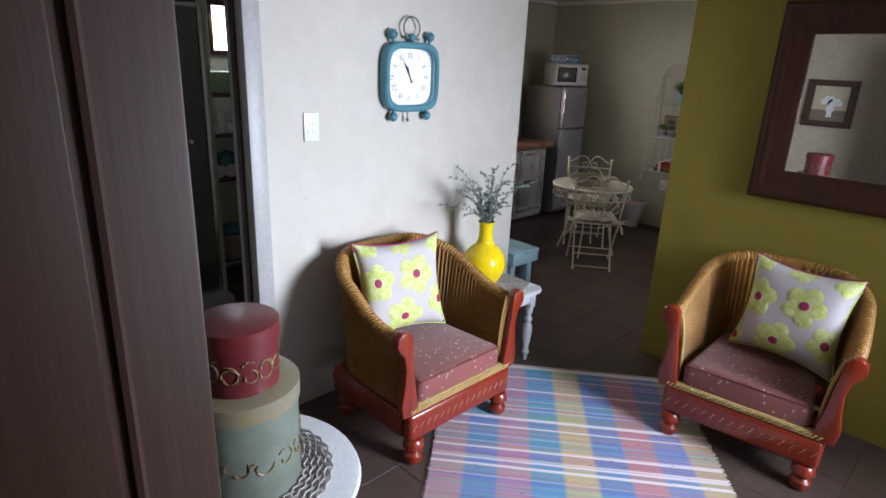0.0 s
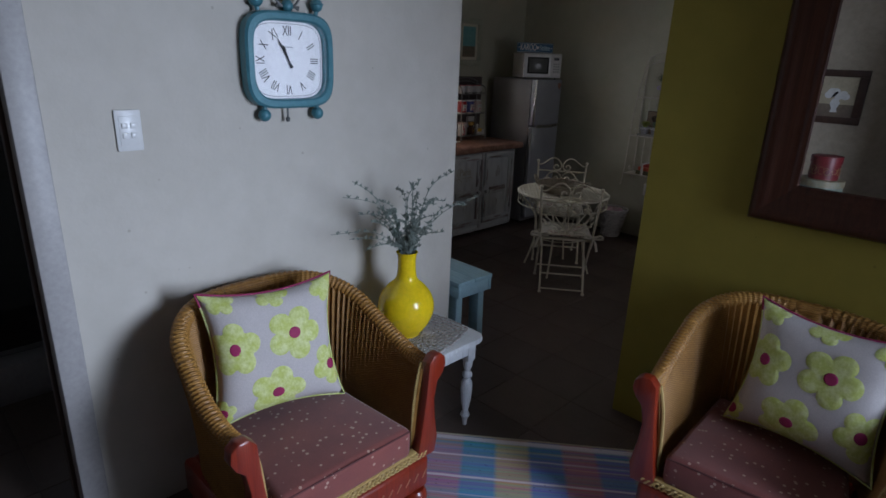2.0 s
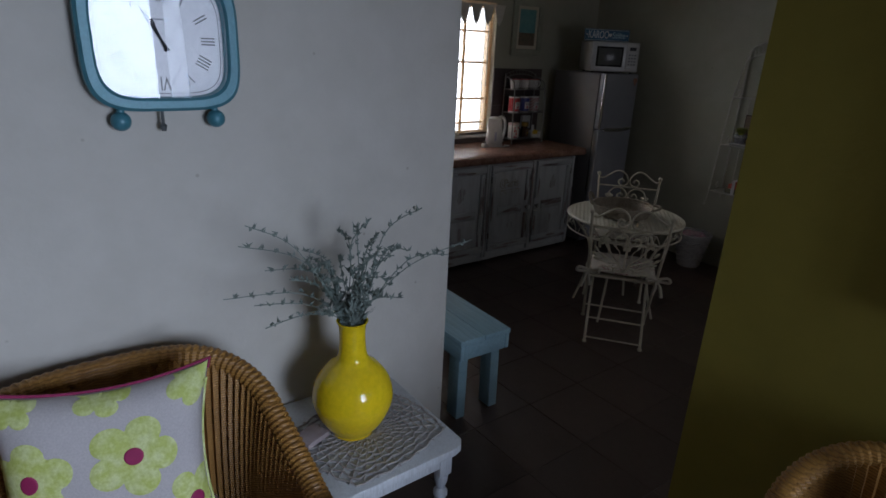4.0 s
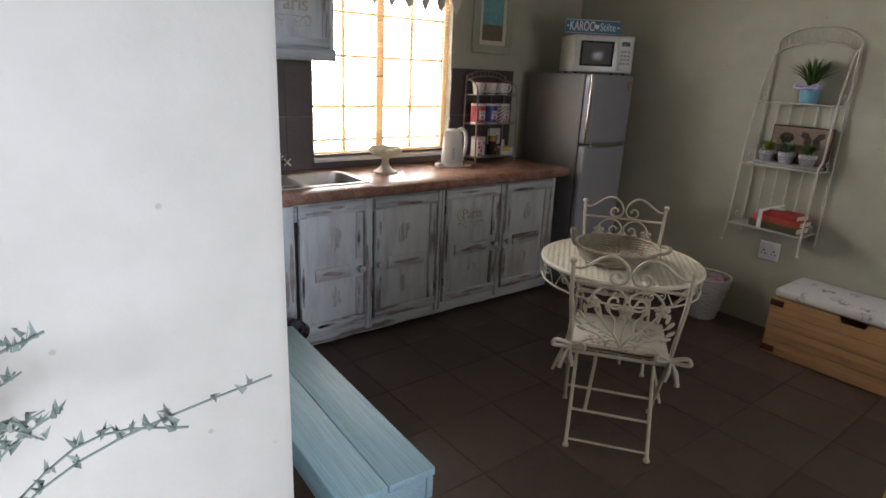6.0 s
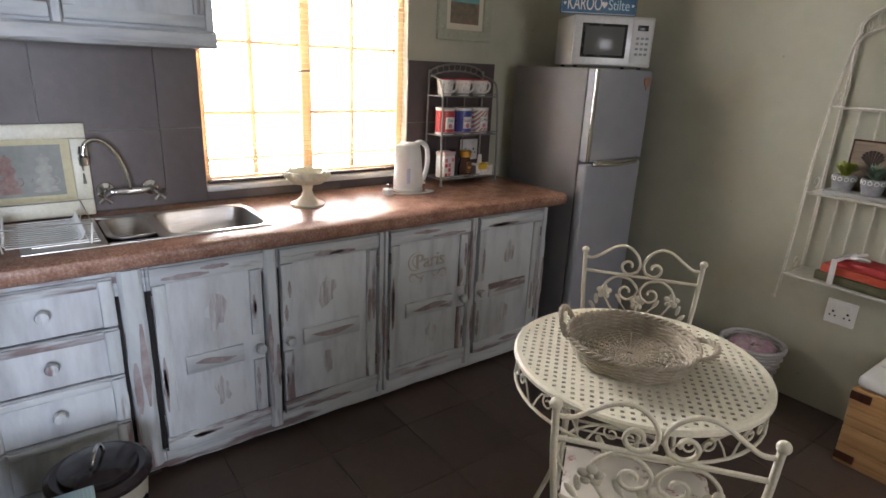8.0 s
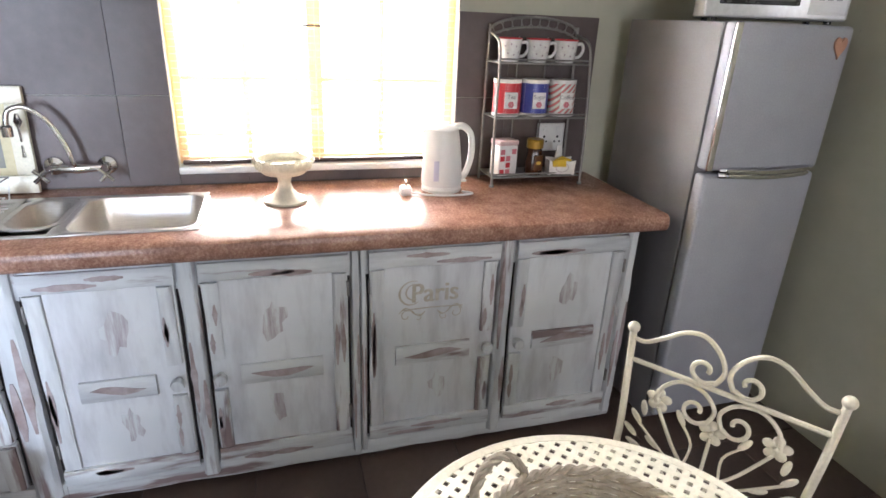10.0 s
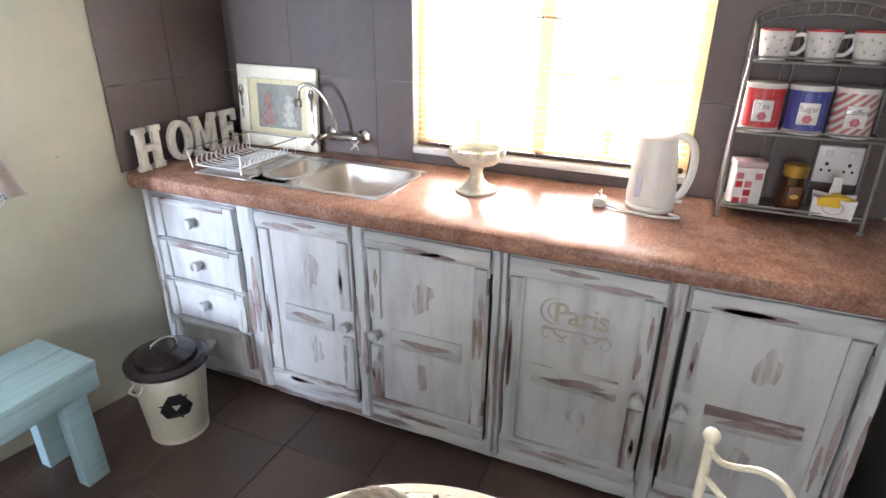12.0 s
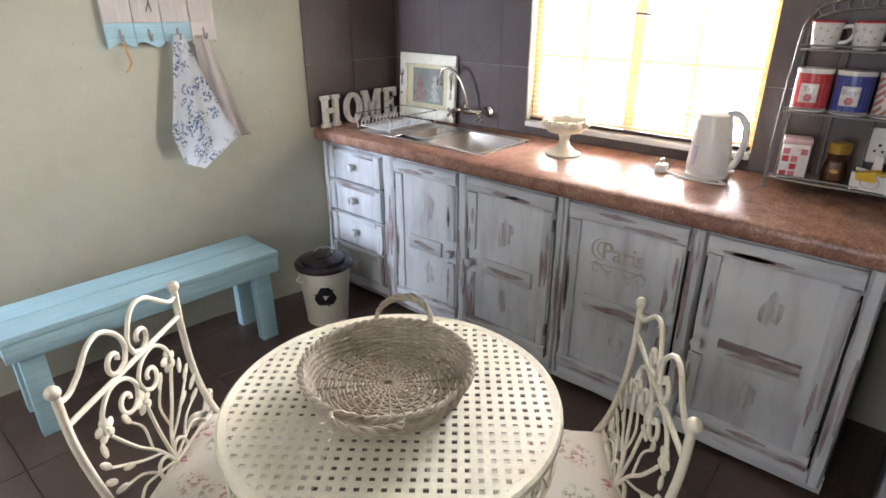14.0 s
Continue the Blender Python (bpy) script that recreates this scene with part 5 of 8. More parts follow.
# three chasing arrows
for k in range(3):
    base = Matrix.Rotation(radians(120 * k), 4, "Z")
    pts = [(-0.030, 0.006), (-0.012, 0.035), (0.012, 0.035), (0.019, 0.024), (0.026, 0.028), (0.017, 0.003), (-0.008, 0.007), (-0.001, 0.012), (-0.004, 0.017), (-0.017, -0.002)]
    bm = slab(pts, 0, 0.001)
    bmesh.ops.triangulate(bm, faces=bm.faces[:])
    bmesh.ops.subdivide_edges(bm, edges=bm.edges[:], cuts=1)
    for q in bm.verts:
        p = base @ q.co * 1.5
        a = radians(52) + p.x / 0.113
        z = 0.165 + p.y
        r = 0.0955 + (z - 0.004) * 0.0961 + 0.0006 + q.co.z
        q.co = Vector((r * math.cos(a), r * math.sin(a), z))
    part("recycling_arrow", bm, M_BLACK, BIN, "black recycling arrow")

HK = thing("hook_board", "painted wooden hook board hung on the kitchen wall", "hook board", at=(-3.01, 2.982, 1.335), turn=-7)
HK.scale = (1.1, 1, 1)
M_BOARD = wood("bleached_board", (0.55, 0.50, 0.46), (0.63, 0.58, 0.54), 0.65, (1, 1, 10), 4)
FYW = Matrix(((1, 0, 0, 0), (0, 0, 1, 0), (0, 1, 0, 0), (0, 0, 0, 1)))
for i, (a, b) in enumerate(((-0.2, -0.105), (-0.103, -0.0), (0.002, 0.10), (0.102, 0.2))):
    part("board", box(a, b, 0, 0.016, 0.09, 0.42, 0.003), M_BOARD, HK)
    n = 8
    low = [(a + (b - a) * k / n, 0.004 + 0.012 * math.sin(math.pi * k / n * 2 + 1.5 * i)) for k in range(n + 1)]
    part("coloured_end", slab(low + [(b, 0.089), (a, 0.089)], 0, 0.016, m=FYW), M_BLUE if i else mat("pale_grey_paint", (0.62, 0.58, 0.55), (0.55, 0.52, 0.5), 0.6), HK, "pale blue painted lower band")
    part("hook", tube(curve_pts([((a + b) / 2, 0.018, 0.065), ((a + b) / 2, 0.02, 0.03), ((a + b) / 2, 0.04, 0.022), ((a + b) / 2, 0.048, 0.045)], 5), 0.004, 8), M_DARKMETAL, HK)
part("crack_line", tube([(-0.05, 0.017, 0.42), (0.05, 0.017, 0.13)], 0.002, 4), M_GAP, HK)
part("crack_line", tube([(0.08, 0.017, 0.42), (0.03, 0.017, 0.13)], 0.002, 4), M_GAP, HK)
solo("leather_loop", tube(curve_pts([(-2.845, 2.995, 1.36), (-2.85, 2.99, 1.315), (-2.86, 2.985, 1.27), (-2.835, 2.978, 1.235)]), 0.004, 6), mat("tan_leather", (0.42, 0.22, 0.06), (0.35, 0.18, 0.05), 0.6), "tan leather loop hanging from a hook", "loop")


def floral(name, ground, marks, scale, thr=0.35):
    """Printed cloth: scattered sprays of flowers over a plain ground."""
    m, nt, b = base_mat(name, 0.85, 0, 0.2)
    v = tex(nt, scale, kind="ShaderNodeTexVoronoi")
    n1, n2 = tex(nt, scale * 5, 4, rough=0.7), tex(nt, 320, 2)
    blob = ramp(nt, v.outputs["Distance"], [(thr, (1, 1, 1)), (thr + 0.12, (0, 0, 0))])
    bits = ramp(nt, n1.outputs[0], [(0.50, (0, 0, 0)), (0.56, (1, 1, 1))])
    mask = mixc(nt, 1.0, blob, bits, "MULTIPLY")
    hue = ramp(nt, v.outputs["Color"], [(0.1, marks[0]), (0.5, marks[1]), (0.9, marks[2])])
    col = mixc(nt, mask, ground, hue)
    nt.links.new(col, b.inputs["Base Color"])
    bump(nt, b, n2.outputs[0], 0.25, 0.0008)
    return m


M_BLUEFLOWER = floral("blue_flower_cloth", (0.72, 0.72, 0.72), ((0.05, 0.08, 0.20), (0.14, 0.20, 0.34), (0.07, 0.09, 0.16)), 17, 0.46)
M_PINKCLOTH = mat("pale_pink_cloth", (0.72, 0.66, 0.62), (0.67, 0.61, 0.57), 0.9, scale=5, fine=200)


def hanging_cloth(name, label, outline, y, material, folds, seed):
    """Cloth hung from a hook by one corner, with soft folds."""
    bm = bmesh.new()
    n, k = 22, 26
    grid = []
    for j in range(k + 1):
        t = j / k
        a, b = outline(t)
        row = []
        for i in range(n + 1):
            s = i / n
            x = a[0] + (b[0] - a[0]) * s
            z = a[1] + (b[1] - a[1]) * s
            d = 0.010 + 0.016 * (0.25 + t) * (1 + math.sin(s * folds * 6.28 + seed + t * 1.2)) * 0.6 + 0.012 * math.sin(math.pi * s) + t * (0.15 if name == "flowered_towel" else 0.06) * s
            row.append(bm.verts.new((x, y + d - 0.11 * (x + 2.94), z)))
        grid.append(row)
    for j in range(k):
        for i in range(n):
            bm.faces.new((grid[j][i], grid[j][i + 1], grid[j + 1][i + 1], grid[j + 1][i]))
    bmesh.ops.solidify(bm, geom=bm.faces[:], thickness=0.003)
    return solo(name, bm, material, label, "towel", smooth=180)


def apron_outline(t):
    # left and right edges from the hook down to the pointed hem
    l = [(-3.038, 1.375), (-3.0, 1.15), (-2.962, 0.975), (-2.966, 0.93), (-2.99, 0.83)]
    r = [(-3.082, 1.375), (-3.13, 1.18), (-3.175, 1.02), (-3.205, 0.945), (-3.012, 0.83)]
    f = min(t * 4, 3.999)
    i, u = int(f), f - int(f)
    return tuple((p[i][0] + (p[i + 1][0] - p[i][0]) * u, p[i][1] + (p[i + 1][1] - p[i][1]) * u) for p in (l, r))


def pink_outline(t):
    l = [(-3.13, 1.37), (-3.125, 1.10), (-3.12, 0.90)]
    r = [(-3.18, 1.37), (-3.245, 1.10), (-3.285, 0.93)]
    f = min(t * 2, 1.999)
    i, u = int(f), f - int(f)
    return tuple((p[i][0] + (p[i + 1][0] - p[i][0]) * u, p[i][1] + (p[i + 1][1] - p[i][1]) * u) for p in (l, r))


hanging_cloth("pink_towel", "pale pink cloth hanging behind the flowered towel", pink_outline, 2.975, M_PINKCLOTH, 2, 0.4)
hanging_cloth("flowered_towel", "white tea towel with blue flowers hanging by one corner", apron_outline, 2.985, M_BLUEFLOWER, 2.2, 1.0)
HD = solo("heart_ornament", slab(heart(0.14, 0.15), 0, 0.012, m=Matrix.Translation((-3.36, 3.036, 1.60)) @ Matrix.Rotation(radians(-11), 4, "Z") @ FYW), mat("mustard_heart_paint", (0.55, 0.40, 0.10), (0.40, 0.34, 0.42), 0.6, scale=20), "mustard and lilac heart ornament hung on the wall", "ornament")

# ---------------------------------------------------------------- bistro table
TZ = 0.682
TB = thing("bistro_table", "round cream metal bistro table with a lattice top", "table", at=(-2.578, 4.788, 0))
TR = 0.378
bm = bmesh.new()
pitch, bar = 0.0255, 0.0145
N = int(TR / pitch) + 1
lines = sorted([i * pitch - bar / 2 for i in range(-N, N + 1)] + [i * pitch + bar / 2 for i in range(-N, N + 1)])
vg, cells = {}, set()
def gv(i, j):
    if (i, j) not in vg:
        vg[(i, j)] = bm.verts.new((lines[i], lines[j], TZ))
    return vg[(i, j)]
for i in range(len(lines) - 1):
    for j in range(len(lines) - 1):
        cx, cy = (lines[i] + lines[i + 1]) / 2, (lines[j] + lines[j + 1]) / 2
        if math.hypot(cx, cy) < TR - 0.012 and not (i % 2 and j % 2):
            cells.add((i, j))
low = {}
def lv(i, j):
    if (i, j) not in low:
        low[(i, j)] = bm.verts.new((lines[i], lines[j], TZ - 0.0025))
    return low[(i, j)]
for i, j in sorted(cells):
    bm.faces.new((gv(i, j), gv(i + 1, j), gv(i + 1, j + 1), gv(i, j + 1)))
    bm.faces.new((lv(i, j), lv(i, j + 1), lv(i + 1, j + 1), lv(i + 1, j)))
    for di, dj, a, b in ((-1, 0, (0, 0), (0, 1)), (1, 0, (1, 0), (1, 1)), (0, -1, (0, 0), (1, 0)), (0, 1, (0, 1), (1, 1))):
        if (i + di, j + dj) not in cells:
            bm.faces.new((gv(i + a[0], j + a[1]), gv(i + b[0], j + b[1]), lv(i + b[0], j + b[1]), lv(i + a[0], j + a[1])))
bmesh.ops.rotate(bm, verts=bm.verts[:], cent=(0, 0, 0), matrix=Matrix.Rotation(radians(40), 3, "Z"))
part("lattice_top", bm, M_CREAM, TB, "pierced square lattice top", smooth=0)
part("rim", lathe([(TR - 0.022, TZ + 0.0005), (TR - 0.006, TZ + 0.003), (TR, TZ - 0.002), (TR + 0.001, TZ - 0.012), (TR - 0.006, TZ - 0.014), (TR - 0.010, TZ - 0.004), (TR - 0.022, TZ - 0.0035), (TR - 0.022, TZ + 0.0005)], 72), M_CREAM, TB)
part("lower_ring", tube([((TR - 0.01) * math.cos(a), (TR - 0.01) * math.sin(a), TZ - 0.095) for a in (2 * math.pi * i / 48 for i in range(48))], 0.005, 8, closed=True), M_WIRE, TB)


def on_ring(p):
    a = p[0] / (TR - 0.01)
    return ((TR - 0.01) * math.cos(a), (TR - 0.01) * math.sin(a), p[1])


sc = bmesh.new()
for sg in (-1, 1):
    tube([on_ring(p) for p in spiral((sg * 0.024, TZ - 0.045), 0.022, 0.006, math.pi / 2 * (1 if sg > 0 else 1), math.pi / 2 + sg * -7.5, 16)], 0.003, 6, bm=sc)
    tube([on_ring(p) for p in [(sg * 0.024, TZ - 0.023), (sg * 0.05, TZ - 0.03), (sg * 0.07, TZ - 0.06), (sg * 0.085, TZ - 0.09)]], 0.003, 6, bm=sc)
sc_me = mesh_of("scroll", sc, M_WIRE)
tiles_on(TB, "scroll", sc_me, [Matrix.Rotation(2 * math.pi * i / 12, 4, "Z") for i in range(12)])
for k in range(4):
    a = radians(20 + 90 * k)
    b = a + radians(70)
    part("leg", tube(curve_pts([(0.33 * math.cos(a), 0.33 * math.sin(a), TZ - 0.095), (0.22 * math.cos(a), 0.22 * math.sin(a), 0.45), (0.21 * math.cos(a), 0.21 * math.sin(a), 0.25), (0.28 * math.cos(a), 0.28 * math.sin(a), 0.0)]), 0.0085, 8), M_WIRE, TB)
part("stretcher", tube([(0.205 * math.cos(a), 0.205 * math.sin(a), 0.3) for a in (2 * math.pi * i / 36 for i in range(36))], 0.005, 8, closed=True), M_WIRE, TB)

# ---------------------------------------------------------------- bistro chairs
M_PAD = floral("faded_rose_cloth", (0.62, 0.58, 0.51), ((0.45, 0.16, 0.19), (0.30, 0.30, 0.22), (0.44, 0.30, 0.27)), 11, 0.34)
M_BOW = mat("cream_cotton", (0.66, 0.62, 0.54), (0.6, 0.56, 0.48), 0.9, fine=200)


def bistro_chair(at, turn):
    c = thing("bistro_chair", "cream wrought-iron folding chair with scrolls and flowers", "chair", "chairs at the bistro table", at, turn)
    def bx(z):
        return -0.145 - 0.065 * (z - 0.44) / 0.39 - 0.02 * math.sin(math.pi * max(0, min(1, (z - 0.44) / 0.39)))
    def P(y, z):
        return (bx(z), y, z)
    for sg in (-1, 1):
        part("back_post", tube(curve_pts([P(sg * 0.218, 0.825), P(sg * 0.212, 0.70), P(sg * 0.20, 0.56), (-0.13, sg * 0.196, 0.44), (0.0, sg * 0.196, 0.26), (0.19, sg * 0.196, 0.008)]), 0.0088, 10), M_WIRE, c)
        bm = bmesh.new()
        bmesh.ops.create_uvsphere(bm, u_segments=14, v_segments=10, radius=0.0145, matrix=Matrix.Translation(P(sg * 0.219, 0.835)))
        part("finial", bm, M_WIRE, c)
        part("rear_leg", tube([(0.17, sg * 0.165, 0.425), (0.0, sg * 0.165, 0.24), (-0.20, sg * 0.165, 0.008)], 0.0085, 10), M_WIRE, c)
        for x, y in ((0.19, 0.196), (-0.20, 0.165)):
            part("foot", lathe([(0, 0), (0.013, 0.002), (0.014, 0.012), (0, 0.02)], 10, at=(x, sg * y, 0)), M_WIRE, c)
        # crest curve and scrolls
        crest = [(sg * 0.214, 0.808), (sg * 0.185, 0.808), (sg * 0.15, 0.83), (sg * 0.105, 0.862), (sg * 0.062, 0.868), (sg * 0.022, 0.84), (sg * 0.006, 0.80), (sg * 0.018, 0.768)]
        crest += spiral((sg * 0.048, 0.79), 0.034, 0.010, math.pi * (1.0 if sg > 0 else 0.0) + sg * 0.75, math.pi * (1.0 if sg > 0 else 0.0) + sg * 6.6, 9)
        part("crest_scroll", tube([P(*q) for q in [(v.x, v.y) for v in curve_pts([(a, b, 0) for a, b in crest], 4)]], 0.0058, 8), M_WIRE, c)
        low = [(sg * 0.135, 0.665), (sg * 0.125, 0.71), (sg * 0.085, 0.742), (sg * 0.035, 0.735), (sg * 0.006, 0.70), (sg * 0.016, 0.665)]
        low += spiral((sg * 0.046, 0.685), 0.034, 0.010, math.pi * (1.0 if sg > 0 else 0.0) + sg * 0.6, math.pi * (1.0 if sg > 0 else 0.0) + sg * 6.4, 9)
        part("inner_scroll", tube([P(v.x, v.y) for v in curve_pts([(a, b, 0) for a, b in low], 4)], 0.0052, 8), M_WIRE, c)
        # stems with leaf buds
        for stem, r in (([(0, 0.475), (sg * 0.03, 0.53), (sg * 0.075, 0.58), (sg * 0.125, 0.655)], 0.0045), ([(sg * 0.02, 0.515), (sg * 0.08, 0.545), (sg * 0.16, 0.60)], 0.0035),
                        ([(0, 0.475), (sg * 0.06, 0.49), (sg * 0.11, 0.50), (sg * 0.15, 0.475)], 0.0035), ([(sg * 0.04, 0.545), (sg * 0.035, 0.60), (sg * 0.065, 0.64)], 0.0032), ([(sg * 0.06, 0.492), (sg * 0.10, 0.525), (sg * 0.15, 0.54)], 0.0032)):
            part("stem", tube([P(v.x, v.y) for v in curve_pts([(a, b, 0) for a, b in stem], 4)], r, 6), M_WIRE, c)
        for (y, z, ang) in ((0.168, 0.612, 50), (0.155, 0.465, -45), (0.07, 0.652, 60), (0.16, 0.545, 20), (0.155, 0.64, 80), (0.118, 0.565, 30), (0.175, 0.575, 40)):
            bm = bmesh.new()
            bmesh.ops.create_uvsphere(bm, u_segments=8, v_segments=6, radius=1.0, matrix=Matrix.Translation(P(sg * y, z)) @ Matrix.Rotation(radians(sg * (90 - ang)) * -1, 4, "X") @ Matrix.Diagonal((0.005, 0.0085, 0.022, 1)))
            part("leaf_bud", bm, M_WIRE, c)
        foot_scroll = [(0, 0.475)] + spiral((sg * 0.038, 0.478), 0.034, 0.008, math.pi * (1.0 if sg > 0 else 0.0), math.pi * (1.0 if sg > 0 else 0.0) - sg * 5.8, 10)
        part("foot_scroll", tube([P(v.x, v.y) for v in curve_pts([(a, b, 0) for a, b in foot_scroll], 3)], 0.0048, 8), M_WIRE, c)
    for y, z in ((-0.128, 0.672), (0.0, 0.645), (0.128, 0.672)):
        bm = bmesh.new()
        for i in range(5):
            a = i * 1.2566 + 0.3
            bmesh.ops.create_uvsphere(bm, u_segments=8, v_segments=6, radius=1.0, matrix=Matrix.Translation(Vector(P(y + 0.017 * math.cos(a), z + 0.017 * math.sin(a))) + Vector((-0.004, 0, 0))) @ Matrix.Rotation(a, 4, "X") @ Matrix.Diagonal((0.005, 0.0145, 0.0125, 1)))
        f = part("flower", bm, M_WIRE, c, "five-petalled cream metal flower")
        bm = bmesh.new()
        bmesh.ops.create_uvsphere(bm, u_segments=8, v_segments=6, radius=0.007, matrix=Matrix.Translation(Vector(P(y, z)) + Vector((-0.008, 0, 0))))
        bmesh.ops.create_uvsphere(bm, u_segments=8, v_segments=6, radius=0.007, matrix=Matrix.Translation(Vector(P(y, z)) + Vector((0.002, 0, 0))))
        part("flower_eye", bm, M_WIRE, f)
    part("center_stem", tube([P(0, 0.46), P(0, 0.56), P(0, 0.635)], 0.0045, 6), M_WIRE, c)
    part("cross_bar", tube([P(-0.214, 0.752), P(0.214, 0.752)], 0.0062, 8), M_WIRE, c)
    part("lower_bar", tube([P(-0.198, 0.468), P(0.198, 0.468)], 0.0062, 8), M_WIRE, c)
    part("seat_frame", tube([(-0.16, -0.18, 0.43), (0.18, -0.18, 0.43), (0.18, 0.18, 0.43), (-0.16, 0.18, 0.43)], 0.0085, 8, closed=True), M_WIRE, c)
    for i in range(6):
        x = -0.12 + i * 0.055
        part("seat_slat", box(x - 0.014, x + 0.014, -0.175, 0.175, 0.43, 0.434, 0.001), M_WIRE, c)
    part("stretcher", tube([(-0.10, -0.165, 0.125), (-0.10, 0.165, 0.125)], 0.006, 8), M_WIRE, c)
    part("stretcher", tube([(0.10, -0.196, 0.125), (0.10, 0.196, 0.125)], 0.006, 8), M_WIRE, c)
    part("stretcher", tube([(-0.185, -0.165, 0.03), (-0.185, 0.165, 0.03)], 0.005, 8), M_WIRE, c)
    return c


def seat_pad(at, turn):
    p = thing("seat_pad", "faded floral seat cushion tied to the chair with bows", "cushion", "pads on the bistro chairs", at, turn)
    bm = bmesh.new()
    n = 16
    for side in (1, -1):
        g = [[bm.verts.new((-0.165 + 0.35 * i / n, -0.19 + 0.38 * j / n, side * 0.022 * (max(0, (1 - (2 * i / n - 1) ** 4) * (1 - (2 * j / n - 1) ** 4))) ** 0.5 + 0.003 * noise.noise(Vector((i * 0.4, j * 0.4, side)))))for j in range(n + 1)] for i in range(n + 1)]
        for i in range(n):
            for j in range(n):
                bm.faces.new((g[i][j], g[i + 1][j], g[i + 1][j + 1], g[i][j + 1]))
    bmesh.ops.remove_doubles(bm, verts=bm.verts[:], dist=0.004)
    part("pad", bm, M_PAD, p)
    for sg in (-1, 1):
        b = part("bow", tube(curve_pts([(-0.175, sg * 0.19, 0.0), (-0.19, sg * 0.25, 0.022), (-0.195, sg * 0.262, 0.0), (-0.18, sg * 0.2, -0.004), (-0.185, sg * 0.15, 0.018), (-0.19, sg * 0.14, -0.004), (-0.177, sg * 0.19, -0.002)], 5), 0.009, 6), M_BOW, p, "cream cotton bow")
        for dy, dz in ((0.03, -0.10), (-0.02, -0.085)):
            part("ribbon_end", tube(curve_pts([(-0.18, sg * 0.195, -0.002), (-0.192, sg * (0.20 + dy * 0.5), -0.04), (-0.188, sg * (0.20 + dy), dz)], 4), [0.007] * 4 + [0.011] * 4 + [0.012], 6), M_BOW, b)
    return p


CH1 = bistro_chair((-2.336, 4.492, 0), 127)
copy_thing(CH1, pose(-2.79, 5.078, 0, 0, 0, -55))
PAD1 = seat_pad((-2.336, 4.492, 0.462), 127)
copy_thing(PAD1, pose(-2.79, 5.078, 0.462, 0, 0, -55))

# ---------------------------------------------------------------- wicker tray
M_WICKER = mat("grey_brown_willow", (0.29, 0.245, 0.185), (0.41, 0.36, 0.285), 0.75, scale=30, fine=160, bmp=0.3)
TY = thing("wicker_tray", "round grey willow tray with two handles on the table", "tray", at=(-2.592, 4.760, TZ + 0.006), turn=34)
TY.scale = (0.915, 0.915, 0.92)


def weave_ring(bm, r, z, spokes, amp, rad, phase, flat=True):
    n = spokes * 4
    pts = []
    for i in range(n):
        a = 2 * math.pi * i / n
        w = amp * math.cos(spokes / 2 * a * 1.0 + phase)
        pts.append(((r + (0 if flat else w)) * math.cos(a), (r + (0 if flat else w)) * math.sin(a), z + (w if flat else 0)))
    tube(pts, rad, 5, bm=bm, closed=True)


bm = bmesh.new()
for i in range(17):
    weave_ring(bm, 0.016 + i * 0.0098, 0.009, 24, 0.0026, 0.0042, math.pi * (i % 2))
part("base_weave", bm, M_WICKER, TY, kind="stuff")
bm = bmesh.new()
for i in range(10):
    weave_ring(bm, 0.181 + i * 0.0026, 0.008 + i * 0.0062, 30, 0.0035, 0.0050, math.pi * (i % 2), False)
part("side_weave", bm, M_WICKER, TY, kind="stuff")
bm = bmesh.new()
for i in range(24):
    a = 2 * math.pi * i / 24
    tube([(0.01 * math.cos(a), 0.01 * math.sin(a), 0.0105), (0.18 * math.cos(a), 0.18 * math.sin(a), 0.0105), (0.205 * math.cos(a), 0.205 * math.sin(a), 0.066)], 0.0038, 5, bm=bm)
part("spokes", bm, M_WICKER, TY)
bm = bmesh.new()
for ph in (0, math.pi):
    tube([((0.208 + 0.005 * math.cos(26 * a + ph)) * math.cos(a), (0.208 + 0.005 * math.cos(26 * a + ph)) * math.sin(a), 0.070 + 0.005 * math.sin(26 * a + ph)) for a in (2 * math.pi * i / 156 for i in range(156))], 0.0062, 6, bm=bm, closed=True)
part("rim_rope", bm, M_WICKER, TY)
for sg in (-1, 1):
    bm = bmesh.new()
    for ph in (0, 2.1, 4.2):
        pts = []
        for i in range(41):
            t = i / 40
            y = 0.078 * math.cos(math.pi * t)
            h = math.sin(math.pi * t)
            base = Vector((sg * (0.205 + (0.03 if sg < 0 else 0.055) * h), y, 0.07 + (0.060 if sg < 0 else 0.012) * h))
            pts.append(base + Vector((0.006 * math.cos(18 * t + ph), 0, 0.006 * math.sin(18 * t + ph))))
        tube(pts, 0.0055, 6, bm=bm)
    part("handle", bm, M_WICKER, TY)

